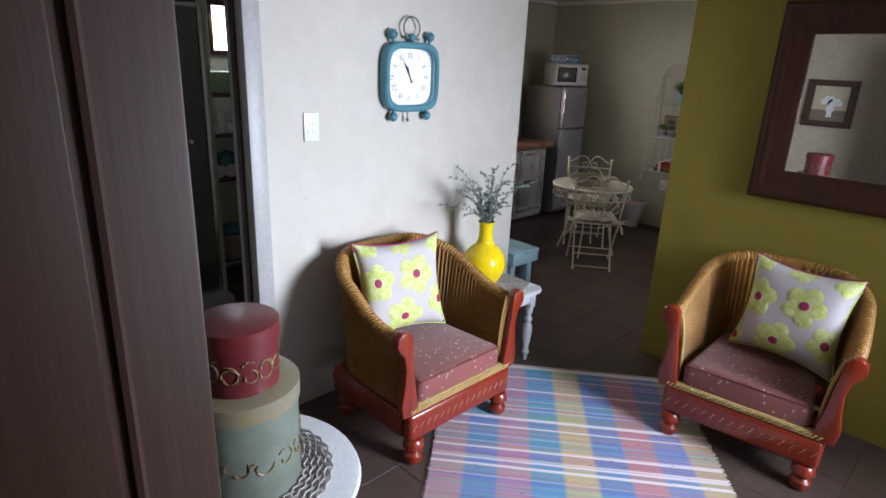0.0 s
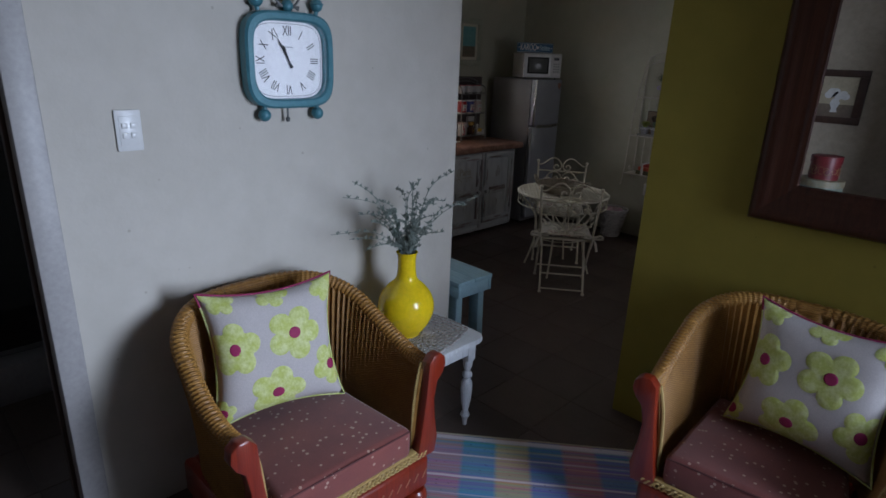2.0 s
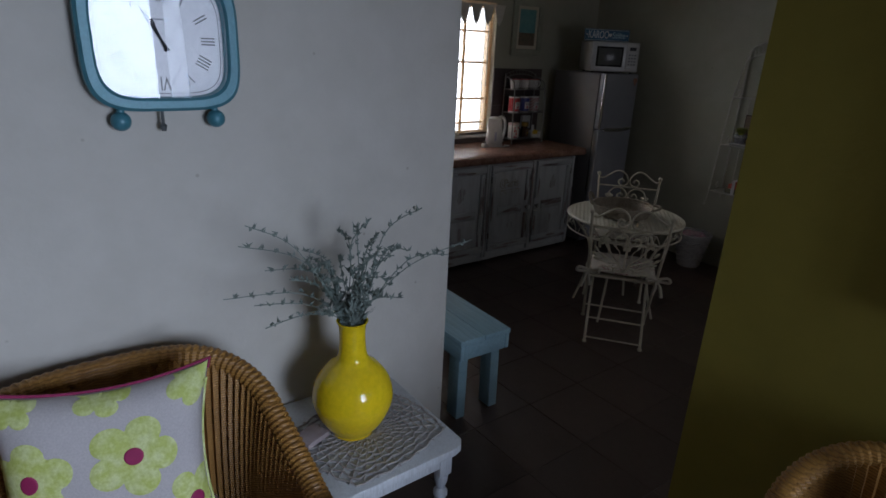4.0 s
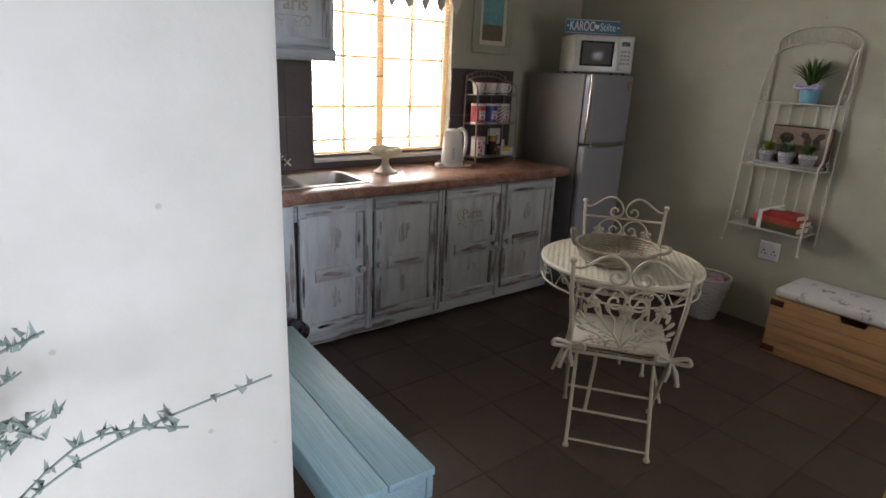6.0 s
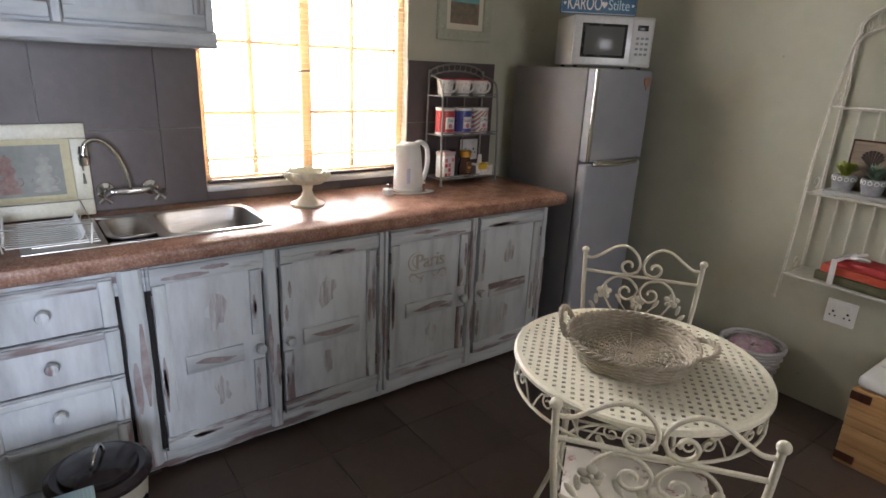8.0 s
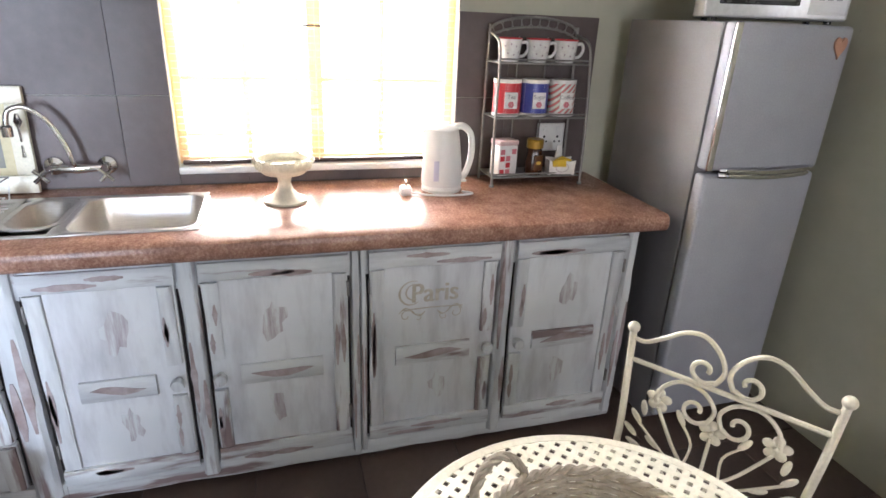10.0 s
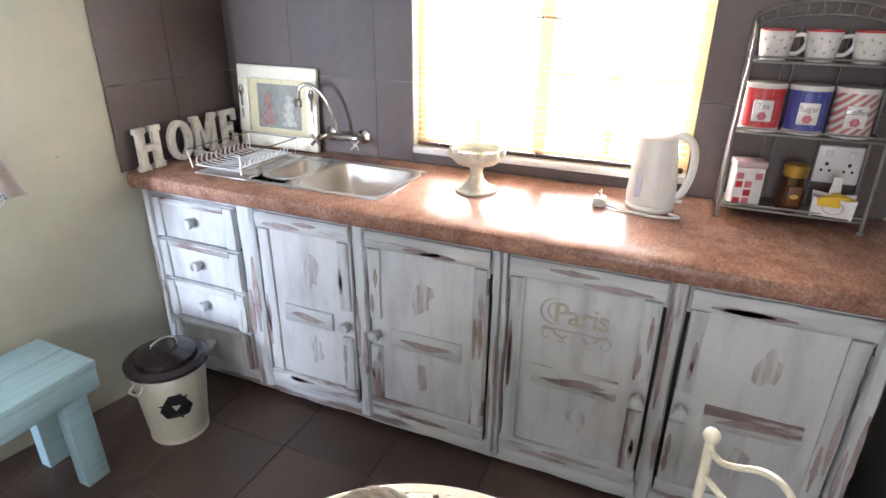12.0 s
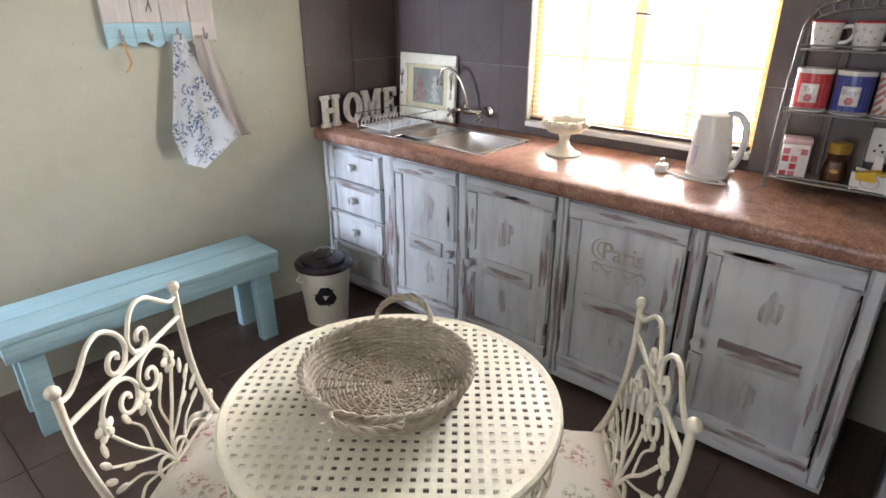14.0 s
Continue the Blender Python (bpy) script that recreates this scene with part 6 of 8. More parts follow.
# ---------------------------------------------------------------- wall shelf
M_SHELFMETAL = mat("antique_white_metal", (0.55, 0.53, 0.47), (0.42, 0.40, 0.35), 0.5, 0.2, scale=25, fine=130)
SF = thing("wall_shelf", "antique white wire shelf with three tiers and an arched top", "shelf", at=(-2.505, Y_FRIDGE - 0.012, 0))
FR = {0.68: -0.215, 1.05: -0.175, 1.415: -0.13}
for sg in (-1, 1):
    part("front_post", tube(curve_pts([(sg * 0.225, -0.235, 0.575), (sg * 0.218, -0.215, 0.68), (sg * 0.215, -0.19, 1.05), (sg * 0.222, -0.17, 1.13), (sg * 0.215, -0.135, 1.415), (sg * 0.212, -0.06, 1.66), (sg * 0.21, -0.01, 1.72)]), 0.006, 8), M_SHELFMETAL, SF)
    part("back_post", tube([(sg * 0.222, -0.004, 0.60), (sg * 0.218, -0.004, 1.76)], 0.007, 8), M_SHELFMETAL, SF)
    for z, y in FR.items():
        part("side_scroll", tube([(sg * 0.217, y * 0.5 + p[0], p[1]) for p in spiral((0, z + 0.04), 0.03, 0.008, -1.5, 4.5, 12)], 0.003, 6), M_SHELFMETAL, SF)
    part("foot", lathe([(0, 0), (0.009, 0.001), (0.009, 0.009), (0, 0.012)], 10, at=(sg * 0.225, -0.235, 0.566)), M_SHELFMETAL, SF)
for z, y in FR.items():
    s = part("tier", box(-0.215, 0.215, y, -0.006, z - 0.004, z + 0.001, 0.001), M_SHELFMETAL, SF)
    part("tier_edge", tube([(-0.216, y, z), (0.216, y, z)], 0.006, 8), M_SHELFMETAL, s)
for i in range(5):
    x = -0.145 + i * 0.0725
    part("back_bar", tube([(x, -0.004, 0.66), (x, -0.004, 1.42)], 0.004, 6), M_SHELFMETAL, SF)
for dz, k in ((0, 1), (-0.07, 0.85)):
    part("arch", tube([(-0.218 * math.cos(a), -0.004, 1.74 + dz + 0.10 * k * math.sin(a)) for a in (math.pi * i / 18 for i in range(19))], 0.006, 8), M_SHELFMETAL, SF)
for i in range(14):
    a = math.pi * (i + 1) / 15
    part("arch_ring", tube([(-0.218 * math.cos(a) + 0.02 * math.cos(b), -0.004, 1.705 + 0.092 * math.sin(a) + 0.03 * math.sin(b)) for b in (2 * math.pi * k / 10 for k in range(10))], 0.002, 5, closed=True), M_SHELFMETAL, SF)


def blades(bm, n, h, spread, w, seed, at=(0, 0, 0)):
    rng = random.Random(seed)
    for i in range(n):
        a, s, hh = rng.uniform(0, 6.28), rng.uniform(0.2, 1) * spread, h * rng.uniform(0.6, 1.0)
        d = Vector((math.cos(a), math.sin(a), 0))
        side = Vector((-d.y, d.x, 0)) * w
        prev = None
        for k in range(5):
            t = k / 4
            p = Vector(at) + d * (0.012 + s * t * t) + Vector((0, 0, hh * (t - 0.25 * t * t * s / spread)))
            ww = side * (1 - t) ** 0.7
            row = (bm.verts.new(p - ww), bm.verts.new(p + Vector((0, 0, w * 0.4)) * (1 - t)), bm.verts.new(p + ww))
            if prev:
                bm.faces.new((prev[0], prev[1], row[1], row[0]))
                bm.faces.new((prev[1], prev[2], row[2], row[1]))
            prev = row
    return bm


M_SKYPOT = mat("sky_blue_pot", (0.16, 0.42, 0.58), (0.20, 0.48, 0.64), 0.5, scale=12)
M_LILAC = mat("lilac_ribbon", (0.42, 0.36, 0.62), (0.48, 0.42, 0.68), 0.5)
PP = thing("potted_plant", "spiky green plant in a sky blue pot with a lilac bow", "plant", at=(-2.47, 6.225, 1.418))
part("pot", lathe([(0, 0), (0.042, 0), (0.052, 0.09), (0.055, 0.10), (0.049, 0.10), (0.04, 0.02), (0, 0.02)], 24), M_SKYPOT, PP)
part("leaves", blades(bmesh.new(), 130, 0.20, 0.15, 0.010, 3, (0, 0, 0.08)), M_LEAF, PP)
part("bow", tube(curve_pts([(0, -0.058, 0.09), (-0.05, -0.07, 0.11), (-0.06, -0.068, 0.085), (0, -0.06, 0.088), (0.05, -0.07, 0.108), (0.058, -0.068, 0.083), (0, -0.06, 0.09)], 5), 0.006, 6), M_LILAC, PP)
part("ribbon", lathe([(0.0515, 0.08), (0.054, 0.082), (0.0555, 0.098), (0.0535, 0.1)], 24), M_LILAC, PP)
PQ = thing("wooden_plaque", "weathered brown plaque printed with a butterfly and a flower", "plaque", at=(-2.47, Y_FRIDGE - 0.04, 1.053))
pq = part("board", box(-0.165, 0.165, -0.008, 0.008, 0, 0.235, 0.004), wood("weathered_plaque_wood", (0.20, 0.14, 0.10), (0.28, 0.21, 0.15), 0.7, (8, 1, 1), 4), PQ)
part("edge", tube([(-0.163, -0.008, 0.003), (0.163, -0.008, 0.003), (0.163, -0.008, 0.232), (-0.163, -0.008, 0.232)], 0.005, 6, closed=True), M_DARKWOOD, PQ)
FYN = Matrix(((1, 0, 0, 0), (0, 0, -1, 0), (0, 1, 0, 0), (0, 0, 0, 1)))  # outline plane faces -y
M_INK = plain("dark_brown_ink", (0.06, 0.04, 0.03), 0.7)
for sg in (-1, 1):
    part("printed_wing", slab([(0.06 + sg * x, z) for x, z in ((0.004, 0.165), (0.03, 0.2), (0.06, 0.205), (0.065, 0.18), (0.04, 0.165), (0.045, 0.14), (0.025, 0.125), (0.004, 0.15))], 0.0085, 0.0092, m=FYN), M_INK, PQ)
for i in range(9):
    a = math.pi * i / 8
    part("printed_floret", tube([(-0.08, -0.009, 0.12), (-0.08 + 0.04 * math.cos(a), -0.009, 0.165 + 0.03 * math.sin(a))], [0.001, 0.006], 6), M_INK, PQ)
TRY = solo("plant_tray", box(-2.67, -2.31, 6.14, 6.235, 1.053, 1.072, 0.004), mat("zinc_tray", (0.36, 0.36, 0.36), (0.28, 0.28, 0.28), 0.5, 0.4), "long zinc tray under three small pots", "tray")
for i, (x, mt) in enumerate(((-2.615, mat("lime_leaf", (0.22, 0.27, 0.04), (0.32, 0.33, 0.06), 0.5, vary=0.1)), (-2.505, mat("blue_green_leaf", (0.12, 0.20, 0.13), (0.22, 0.30, 0.22), 0.5)), (-2.39, M_LEAF))):
    q = thing("potted_succulent", ("lime green", "blue green", "dark green")[i] + " succulent in a lacy grey pot", "plant", "pots on the shelf tray", at=(x, 6.187, 1.074))
    part("pot", lathe([(0, 0), (0.034, 0), (0.046, 0.05), (0.044, 0.066), (0.04, 0.066), (0.03, 0.01), (0, 0.01)], 20), mat("grey_lace_pot", (0.30, 0.30, 0.32), (0.22, 0.22, 0.24), 0.6, scale=50) if i == 0 else bpy.data.materials["grey_lace_pot"], q)
    bm = bmesh.new()
    for k in range(12):
        a = 2 * math.pi * k / 12
        tube([(0.0455 * math.cos(a) + 0.008 * math.cos(b) * -math.sin(a), 0.0455 * math.sin(a) + 0.008 * math.cos(b) * math.cos(a), 0.052 + 0.008 * math.sin(b)) for b in (2 * math.pi * j / 8 for j in range(8))], 0.0017, 5, bm=bm, closed=True)
    part("lace_edge", bm, M_CERAMIC, q)
    part("leaves", blades(bmesh.new(), 110, 0.085, 0.055, 0.011, 20 + i, (0, 0, 0.055)), mt, q)
for k, (z, c, lab, w, d) in enumerate(((0.684, (0.10, 0.10, 0.045), "thick olive green book", 0.29, 0.15), (0.724, (0.52, 0.07, 0.03), "orange-red hardback book", 0.28, 0.145), (0.760, (0.45, 0.03, 0.03), "red hardback book", 0.22, 0.13))):
    h = (0.038, 0.034, 0.03)[k]
    b = thing("book", lab + " lying in a stack", "book", "books on the shelf", at=(-2.46 + 0.01 * k, 6.175 + 0.005 * k, z), turn=(-6, -4, -9)[k])
    mt = mat("book_cloth_%s" % ("olive", "orange", "red")[k], c, tuple(0.8 * x for x in c), 0.55)
    part("cover", box(-w / 2, w / 2, -d / 2, d / 2, 0, 0.003, 0.001), mt, b)
    part("cover", box(-w / 2, w / 2, -d / 2, d / 2, h - 0.003, h, 0.001), mt, b)
    part("spine", box(-w / 2, w / 2, -d / 2 - 0.001, -d / 2 + 0.004, 0.0, h, 0.0015), mt, b)
    part("pages", box(-w / 2 + 0.01, w / 2 - 0.006, -d / 2 + 0.005, d / 2 - 0.006, 0.003, h - 0.003), plain("cream_pages", (0.66, 0.60, 0.46), 0.9) if k == 0 else bpy.data.materials["cream_pages"], b)
RB = thing("book_ribbon", "white lettered ribbon tied round the stack of books", "ribbon", at=(-2.53, 6.17, 0.684), turn=-6)
part("band", tube([(0, -0.082, 0.0), (0, -0.084, 0.108), (0, 0.08, 0.112)], 0.012, 4), M_CERAMIC, RB)
part("bow", tube(curve_pts([(0.02, -0.03, 0.118), (0.08, -0.05, 0.135), (0.10, -0.02, 0.125), (0.03, -0.02, 0.12), (0.07, 0.02, 0.14), (0.02, 0.0, 0.12)], 5), 0.006, 6), M_CERAMIC, RB)

# storage box under the shelf
SB = thing("storage_box", "honey pine storage box with a lidded seat", "box", at=(-1.90, 6.105, 0))
for i in range(4):
    z0 = 0.004 + i * 0.0865
    if i < 3:
        part("front_board", box(-0.41, 0.41, -0.182, -0.162, z0, z0 + 0.084, 0.003), M_PINE, SB)
    else:
        out = [(-0.41, z0), (0.41, z0), (0.41, z0 + 0.084), (0.07, z0 + 0.084), (0.055, z0 + 0.05), (-0.055, z0 + 0.05), (-0.07, z0 + 0.084), (-0.41, z0 + 0.084)]
        part("front_board", slab(out, 0.162, 0.182, m=FYN), M_PINE, SB)
    for sx in (-1, 1):
        part("side_board", box(*(sorted((sx * 0.41, sx * 0.39))), -0.161, 0.18, z0, z0 + 0.084, 0.003), M_PINE, SB)
part("back_board", box(-0.389, 0.389, 0.16, 0.18, 0.004, 0.345), M_PINE, SB)
part("bottom", box(-0.389, 0.389, -0.16, 0.159, 0.004, 0.02), M_PINE, SB)
for z in (0.02, 0.30):
    part("corner_block", box(-0.413, -0.34, -0.187, -0.182, z, z + 0.036, 0.002), M_DARKWOOD, SB, "dark wooden corner block")
CU = thing("box_cushion", "white printed cushion lying on the storage box", "cushion", at=(-1.90, 6.11, 0.352))
bm = box(-0.405, 0.405, -0.185, 0.175, 0, 0.055, 0.02, 3)
part("pad", bm, floral("grey_print_cloth", (0.66, 0.65, 0.64), ((0.20, 0.20, 0.24), (0.32, 0.32, 0.36), (0.25, 0.24, 0.27)), 8, 0.25), CU)

# white wicker basket on the floor
WB = thing("wicker_basket", "white-washed wicker basket with a pink bundle standing by the wall", "basket", at=(-2.80, 6.12, 0))
M_WHITEWICKER = mat("white_wicker", (0.55, 0.53, 0.52), (0.42, 0.40, 0.41), 0.8, scale=40, fine=160, bmp=0.3)
bm = bmesh.new()
for i in range(16):
    weave_ring(bm, 0.085 + i * 0.0035, 0.012 + i * 0.017, 20, 0.004, 0.0085, math.pi * (i % 2), False)
part("weave", bm, M_WHITEWICKER, WB, kind="stuff")
part("rim", tube([(0.142 * math.cos(a), 0.142 * math.sin(a), 0.285) for a in (2 * math.pi * i / 30 for i in range(30))], 0.010, 8, closed=True), M_WHITEWICKER, WB)
part("base", lathe([(0, 0.0), (0.085, 0.0), (0.085, 0.008), (0, 0.008)], 24), M_WHITEWICKER, WB)
CB = thing("cloth_bundle", "pink and white cloths bundled in the basket", "cloths", at=(-2.80, 6.12, 0))
M_BUNDLE = mat("pink_print_cloth", (0.50, 0.22, 0.34), (0.52, 0.48, 0.48), 0.9, scale=40)
for i in range(7):
    a = i * 0.9
    bm = bmesh.new()
    bmesh.ops.create_icosphere(bm, subdivisions=2, radius=0.05, matrix=Matrix.Translation((0.06 * math.cos(a), 0.06 * math.sin(a), 0.262)) @ Matrix.Diagonal((1, 1, 0.55, 1)))
    for q in bm.verts:
        q.co += Vector((noise.noise(q.co * 30), noise.noise(q.co * 30 + Vector((5, 0, 0))), noise.noise(q.co * 30 + Vector((0, 9, 0))))) * 0.012
    part("cloth", bm, M_BUNDLE, CB)

# ceiling fan
FN = thing("ceiling_fan", "dark three-bladed ceiling fan at rest in the kitchen", "fan", at=(-2.75, 4.75, CEIL))
part("rod", tube([(0, 0, 0), (0, 0, -0.10)], 0.014, 10), M_BLACK, FN)
part("motor", lathe([(0, -0.17), (0.07, -0.165), (0.09, -0.13), (0.085, -0.10), (0, -0.09)], 24), M_BLACK, FN)
for k in range(3):
    m = Matrix.Rotation(radians(20 + 120 * k), 4, "Z") @ Matrix.Rotation(radians(10), 4, "X")
    bl = slab([(0.12, -0.045), (0.55, -0.065), (0.58, -0.03), (0.58, 0.03), (0.55, 0.06), (0.12, 0.045)], -0.125, -0.118, m=m)
    part("blade", bl, M_DARKWOOD, FN)
# ---------------------------------------------------------------- armchairs
def wicker_mat(name, c1, c2):
    m, nt, b = base_mat(name, 0.45, 0, 0.4)
    co = nt.nodes.new("ShaderNodeTexCoord")
    w = nt.nodes.new("ShaderNodeTexWave")
    w.bands_direction, w.wave_profile = "Z", "SIN"
    w.inputs["Scale"].default_value, w.inputs["Distortion"].default_value, w.inputs["Detail"].default_value = 42, 1.2, 2
    nt.links.new(co.outputs["Object"], w.inputs["Vector"])
    broad, fine = tex(nt, 7, 5), tex(nt, 120, 3)
    col = ramp(nt, broad.outputs[0], [(0.3, c1), (0.7, c2)])
    col = mixc(nt, 1.0, col, ramp(nt, w.outputs["Fac"], [(0.0, (0.62, 0.6, 0.56)), (0.5, (1, 1, 1))]), "MULTIPLY")
    col = mixc(nt, 1.0, col, ramp(nt, fine.outputs[0], [(0.3, (0.75, 0.73, 0.7)), (0.7, (1, 1, 1))]), "MULTIPLY")
    nt.links.new(col, b.inputs["Base Color"])
    bump(nt, b, w.outputs["Fac"], 0.5, 0.003)
    return m


M_CANE = wicker_mat("honey_cane", (0.33, 0.155, 0.034), (0.46, 0.235, 0.055))
M_CANE_LIGHT = wicker_mat("light_cane", (0.52, 0.36, 0.13), (0.62, 0.45, 0.18))


def seat_cloth():
    m, nt, b = base_mat("plum_dotted_cloth", 0.75, 0, 0.3)
    v = tex(nt, 33, kind="ShaderNodeTexVoronoi")
    n1, n2 = tex(nt, 5, 4), tex(nt, 260, 3)
    col = ramp(nt, n1.outputs[0], [(0.3, (0.25, 0.070, 0.056)), (0.7, (0.185, 0.055, 0.05))])
    dots = ramp(nt, v.outputs["Distance"], [(0.15, (1, 1, 1)), (0.21, (0, 0, 0))])
    col = mixc(nt, dots, col, (0.50, 0.33, 0.25))
    col = mixc(nt, 1.0, col, ramp(nt, n2.outputs[0], [(0.3, (0.8, 0.8, 0.8)), (0.7, (1, 1, 1))]), "MULTIPLY")
    nt.links.new(col, b.inputs["Base Color"])
    bump(nt, b, n2.outputs[0], 0.3, 0.001)
    b.inputs["Sheen Weight"].default_value = 0.3
    return m


M_SEAT = seat_cloth()
AW, AD = 0.315, 0.60  # half width and depth of the cane shell


def plan(u):
    """Point of the U-shaped shell, u from 0 (front left) round the back to 1."""
    s = u * 2 - 1
    sg = -1 if s < 0 else 1
    a = 1 - abs(s)
    if a < 0.5:
        t = a / 0.5
        return Vector((-0.02 - 0.36 * t, sg * (AW - 0.0 * t + 0.012 * math.sin(math.pi * t)), 0))
    t = (a - 0.5) / 0.5
    ang = t * math.pi / 2
    return Vector((-0.38 - 0.235 * math.sin(ang), sg * AW * math.cos(ang) ** 0.72, 0))


def top_z(u):
    a = 1 - abs(u * 2 - 1)
    t = max(0.0, min(1.0, (a - 0.08) / 0.80))
    return 0.625 + 0.205 * (3 * t * t - 2 * t ** 3)


def armchair(at, turn, label):
    c = thing("armchair", label, "armchair", "wicker armchairs", at, turn)
    # ribbed cane shell, inner and outer face
    NU, NZ = 260, 9
    for nm, off in (("inner_weave", -0.016), ("outer_weave", 0.016)):
        bm = bmesh.new()
        rows = []
        for i in range(NU + 1):
            u = i / NU
            p, q = plan(max(0, u - 0.004)), plan(min(1, u + 0.004))
            d = (q - p).normalized()
            nrm = Vector((-d.y, d.x, 0))
            o = plan(u)
            rib = 0.0075 * math.sin(i * 2 * math.pi / 4.0)
            z1 = top_z(u)
            flare = 0.05 if off > 0 else 0.035
            rows.append([bm.verts.new(o + nrm * (off + rib + flare * (k / NZ) ** 2) + Vector((0, 0, 0.275 + (z1 - 0.275) * k / NZ))) for k in range(NZ + 1)])
        for a, b in zip(rows, rows[1:]):
            for k in range(NZ):
                bm.faces.new((a[k], b[k], b[k + 1], a[k + 1]))
        part(nm, bm, M_CANE, c, "honey-coloured upright cane weave", smooth=60)
    # rolled edge, closely wrapped
    pts, rad = [], []
    for i in range(401):
        u = i / 400
        p, q = plan(max(0, u - 0.004)), plan(min(1, u + 0.004))
        d = (q - p).normalized()
        pts.append(plan(u) + Vector((-d.y, d.x, 0)) * 0.044 + Vector((0, 0, top_z(u) + 0.002)))
        rad.append(0.029 + 0.0022 * math.sin(i * math.pi / 2.0))
    bm = tube(pts, rad, 12)
    part("rolled_edge", bm, M_CANE, c, "thick wrapped cane edge")
    # varnished frame
    part("front_rail", box(-0.035, 0.02, -0.345, 0.345, 0.125, 0.265, 0.022, 3), M_RED_WOOD, c)
    for sg in (-1, 1):
        part("side_rail", box(-0.58, -0.036, *sorted((sg * 0.345, sg * 0.30)), 0.125, 0.262, 0.015), M_RED_WOOD, c)
        # scrolled front post: outline seen from the side and thickened
        out = [(-0.10, 0.262), (0.0, 0.262), (0.012, 0.33), (-0.005, 0.42), (-0.012, 0.50), (0.002, 0.57), (0.03, 0.595), (0.046, 0.625), (0.042, 0.66), (0.015, 0.682), (-0.02, 0.68), (-0.045, 0.655), (-0.05, 0.60), (-0.06, 0.5), (-0.075, 0.4)]
        prof = [(y, z) for y, z in out]
        bm = slab([(sg * (0.335 + 0.9 * (y + 0.045)), z) for y, z in prof], -0.03, 0.014, m=UP_X, bev=0.0)
        es = [e for e in bm.edges]
        bmesh.ops.bevel(bm, geom=es, offset=0.006, segments=2, profile=0.5, affect="EDGES")
        part("arm_post", bm, M_RED_WOOD, c, "scrolled red varnished arm post")
        part("cane_braid", tube(curve_pts([(-0.034, sg * 0.297, 0.28), (-0.034, sg * 0.300, 0.42), (-0.034, sg * 0.312, 0.55), (-0.034, sg * 0.335, 0.645)]), 0.006, 6), M_CANE_LIGHT, c)
        for x in (-0.01, -0.52):
            part("leg", lathe([(0, 0), (0.032, 0), (0.044, 0.02), (0.044, 0.045), (0.03, 0.06), (0.034, 0.066), (0.05, 0.088), (0.046, 0.115), (0.036, 0.126), (0, 0.128)], 20, at=(x, sg * 0.295, 0)), M_RED_WOOD, c)
    part("back_rail", tube(curve_pts([(-0.56, -0.30, 0.19), (-0.64, -0.15, 0.19), (-0.655, 0, 0.19), (-0.64, 0.15, 0.19), (-0.56, 0.30, 0.19)], 5), 0.055, 10), M_RED_WOOD, c)
    part("band", box(-0.03, 0.008, -0.335, 0.335, 0.264, 0.296, 0.008), M_CANE_LIGHT, c, "pale woven cane band")
    for ph in (0.0, math.pi):
        part("braid", tube([(0.010 + 0.003 * math.cos(k * 0.9 + ph), -0.333 + 0.666 * k / 110, 0.280 + 0.010 * math.sin(k * 0.9 + ph)) for k in range(111)], 0.0052, 5), M_CANE_LIGHT, c, "pale plaited cane strand")
    for i in range(16):
        y = -0.315 + i * 0.042
        part("carved_notch", tube([(0.0205, y - 0.008, 0.182), (0.0205, y + 0.012, 0.212)], [0.002, 0.0035], 5), mat("worn_notch_wood", (0.42, 0.20, 0.12), (0.35, 0.15, 0.09), 0.5) if "worn_notch_wood" not in bpy.data.materials else bpy.data.materials["worn_notch_wood"], c)
    # loose seat cushion with welted edges
    bm = box(-0.55, 0.0, -0.272, 0.272, 0.282, 0.405, 0.028, 4)
    for q in bm.verts:
        s = 1 - min(1, (abs(q.co.y) / 0.272) ** 3) * 1.0
        if q.co.z > 0.37:
            q.co.z += 0.016 * s
        if q.co.x < -0.38:
            q.co.y *= 0.86
    part("seat_cushion", bm, M_SEAT, c, "plum cushion with tiny pale dots")
    part("welt", tube([(-0.006, -0.262, 0.396), (-0.003, 0, 0.40), (-0.006, 0.262, 0.396)], 0.004, 6), plain("dark_plum_welt", (0.10, 0.03, 0.028), 0.8) if "dark_plum_welt" not in bpy.data.materials else bpy.data.materials["dark_plum_welt"], c)
    return c


ARM = armchair((-1.30, 1.672, 0.003), 0, "honey cane armchair with red varnished frame against the grey wall")
arm2 = copy_thing(ARM, pose(-0.325, 2.525, 0.003, 0, 0, -84))
tagged(arm2, "honey cane armchair with red varnished frame against the green wall")

# cushions with applied flowers
M_LINEN = mat("mauve_grey_linen", (0.56, 0.51, 0.50), (0.50, 0.46, 0.45), 0.85, scale=8, fine=220, bmp=0.25)
M_LIME = mat("lime_velvet", (0.52, 0.58, 0.14), (0.66, 0.70, 0.32), 0.7, scale=30, fine=120, bmp=0.3, lo=0.4, hi=0.62)
M_MAGENTA = mat("magenta_velvet", (0.34, 0.018, 0.10), (0.28, 0.012, 0.08), 0.7, scale=20)
HW = 0.245


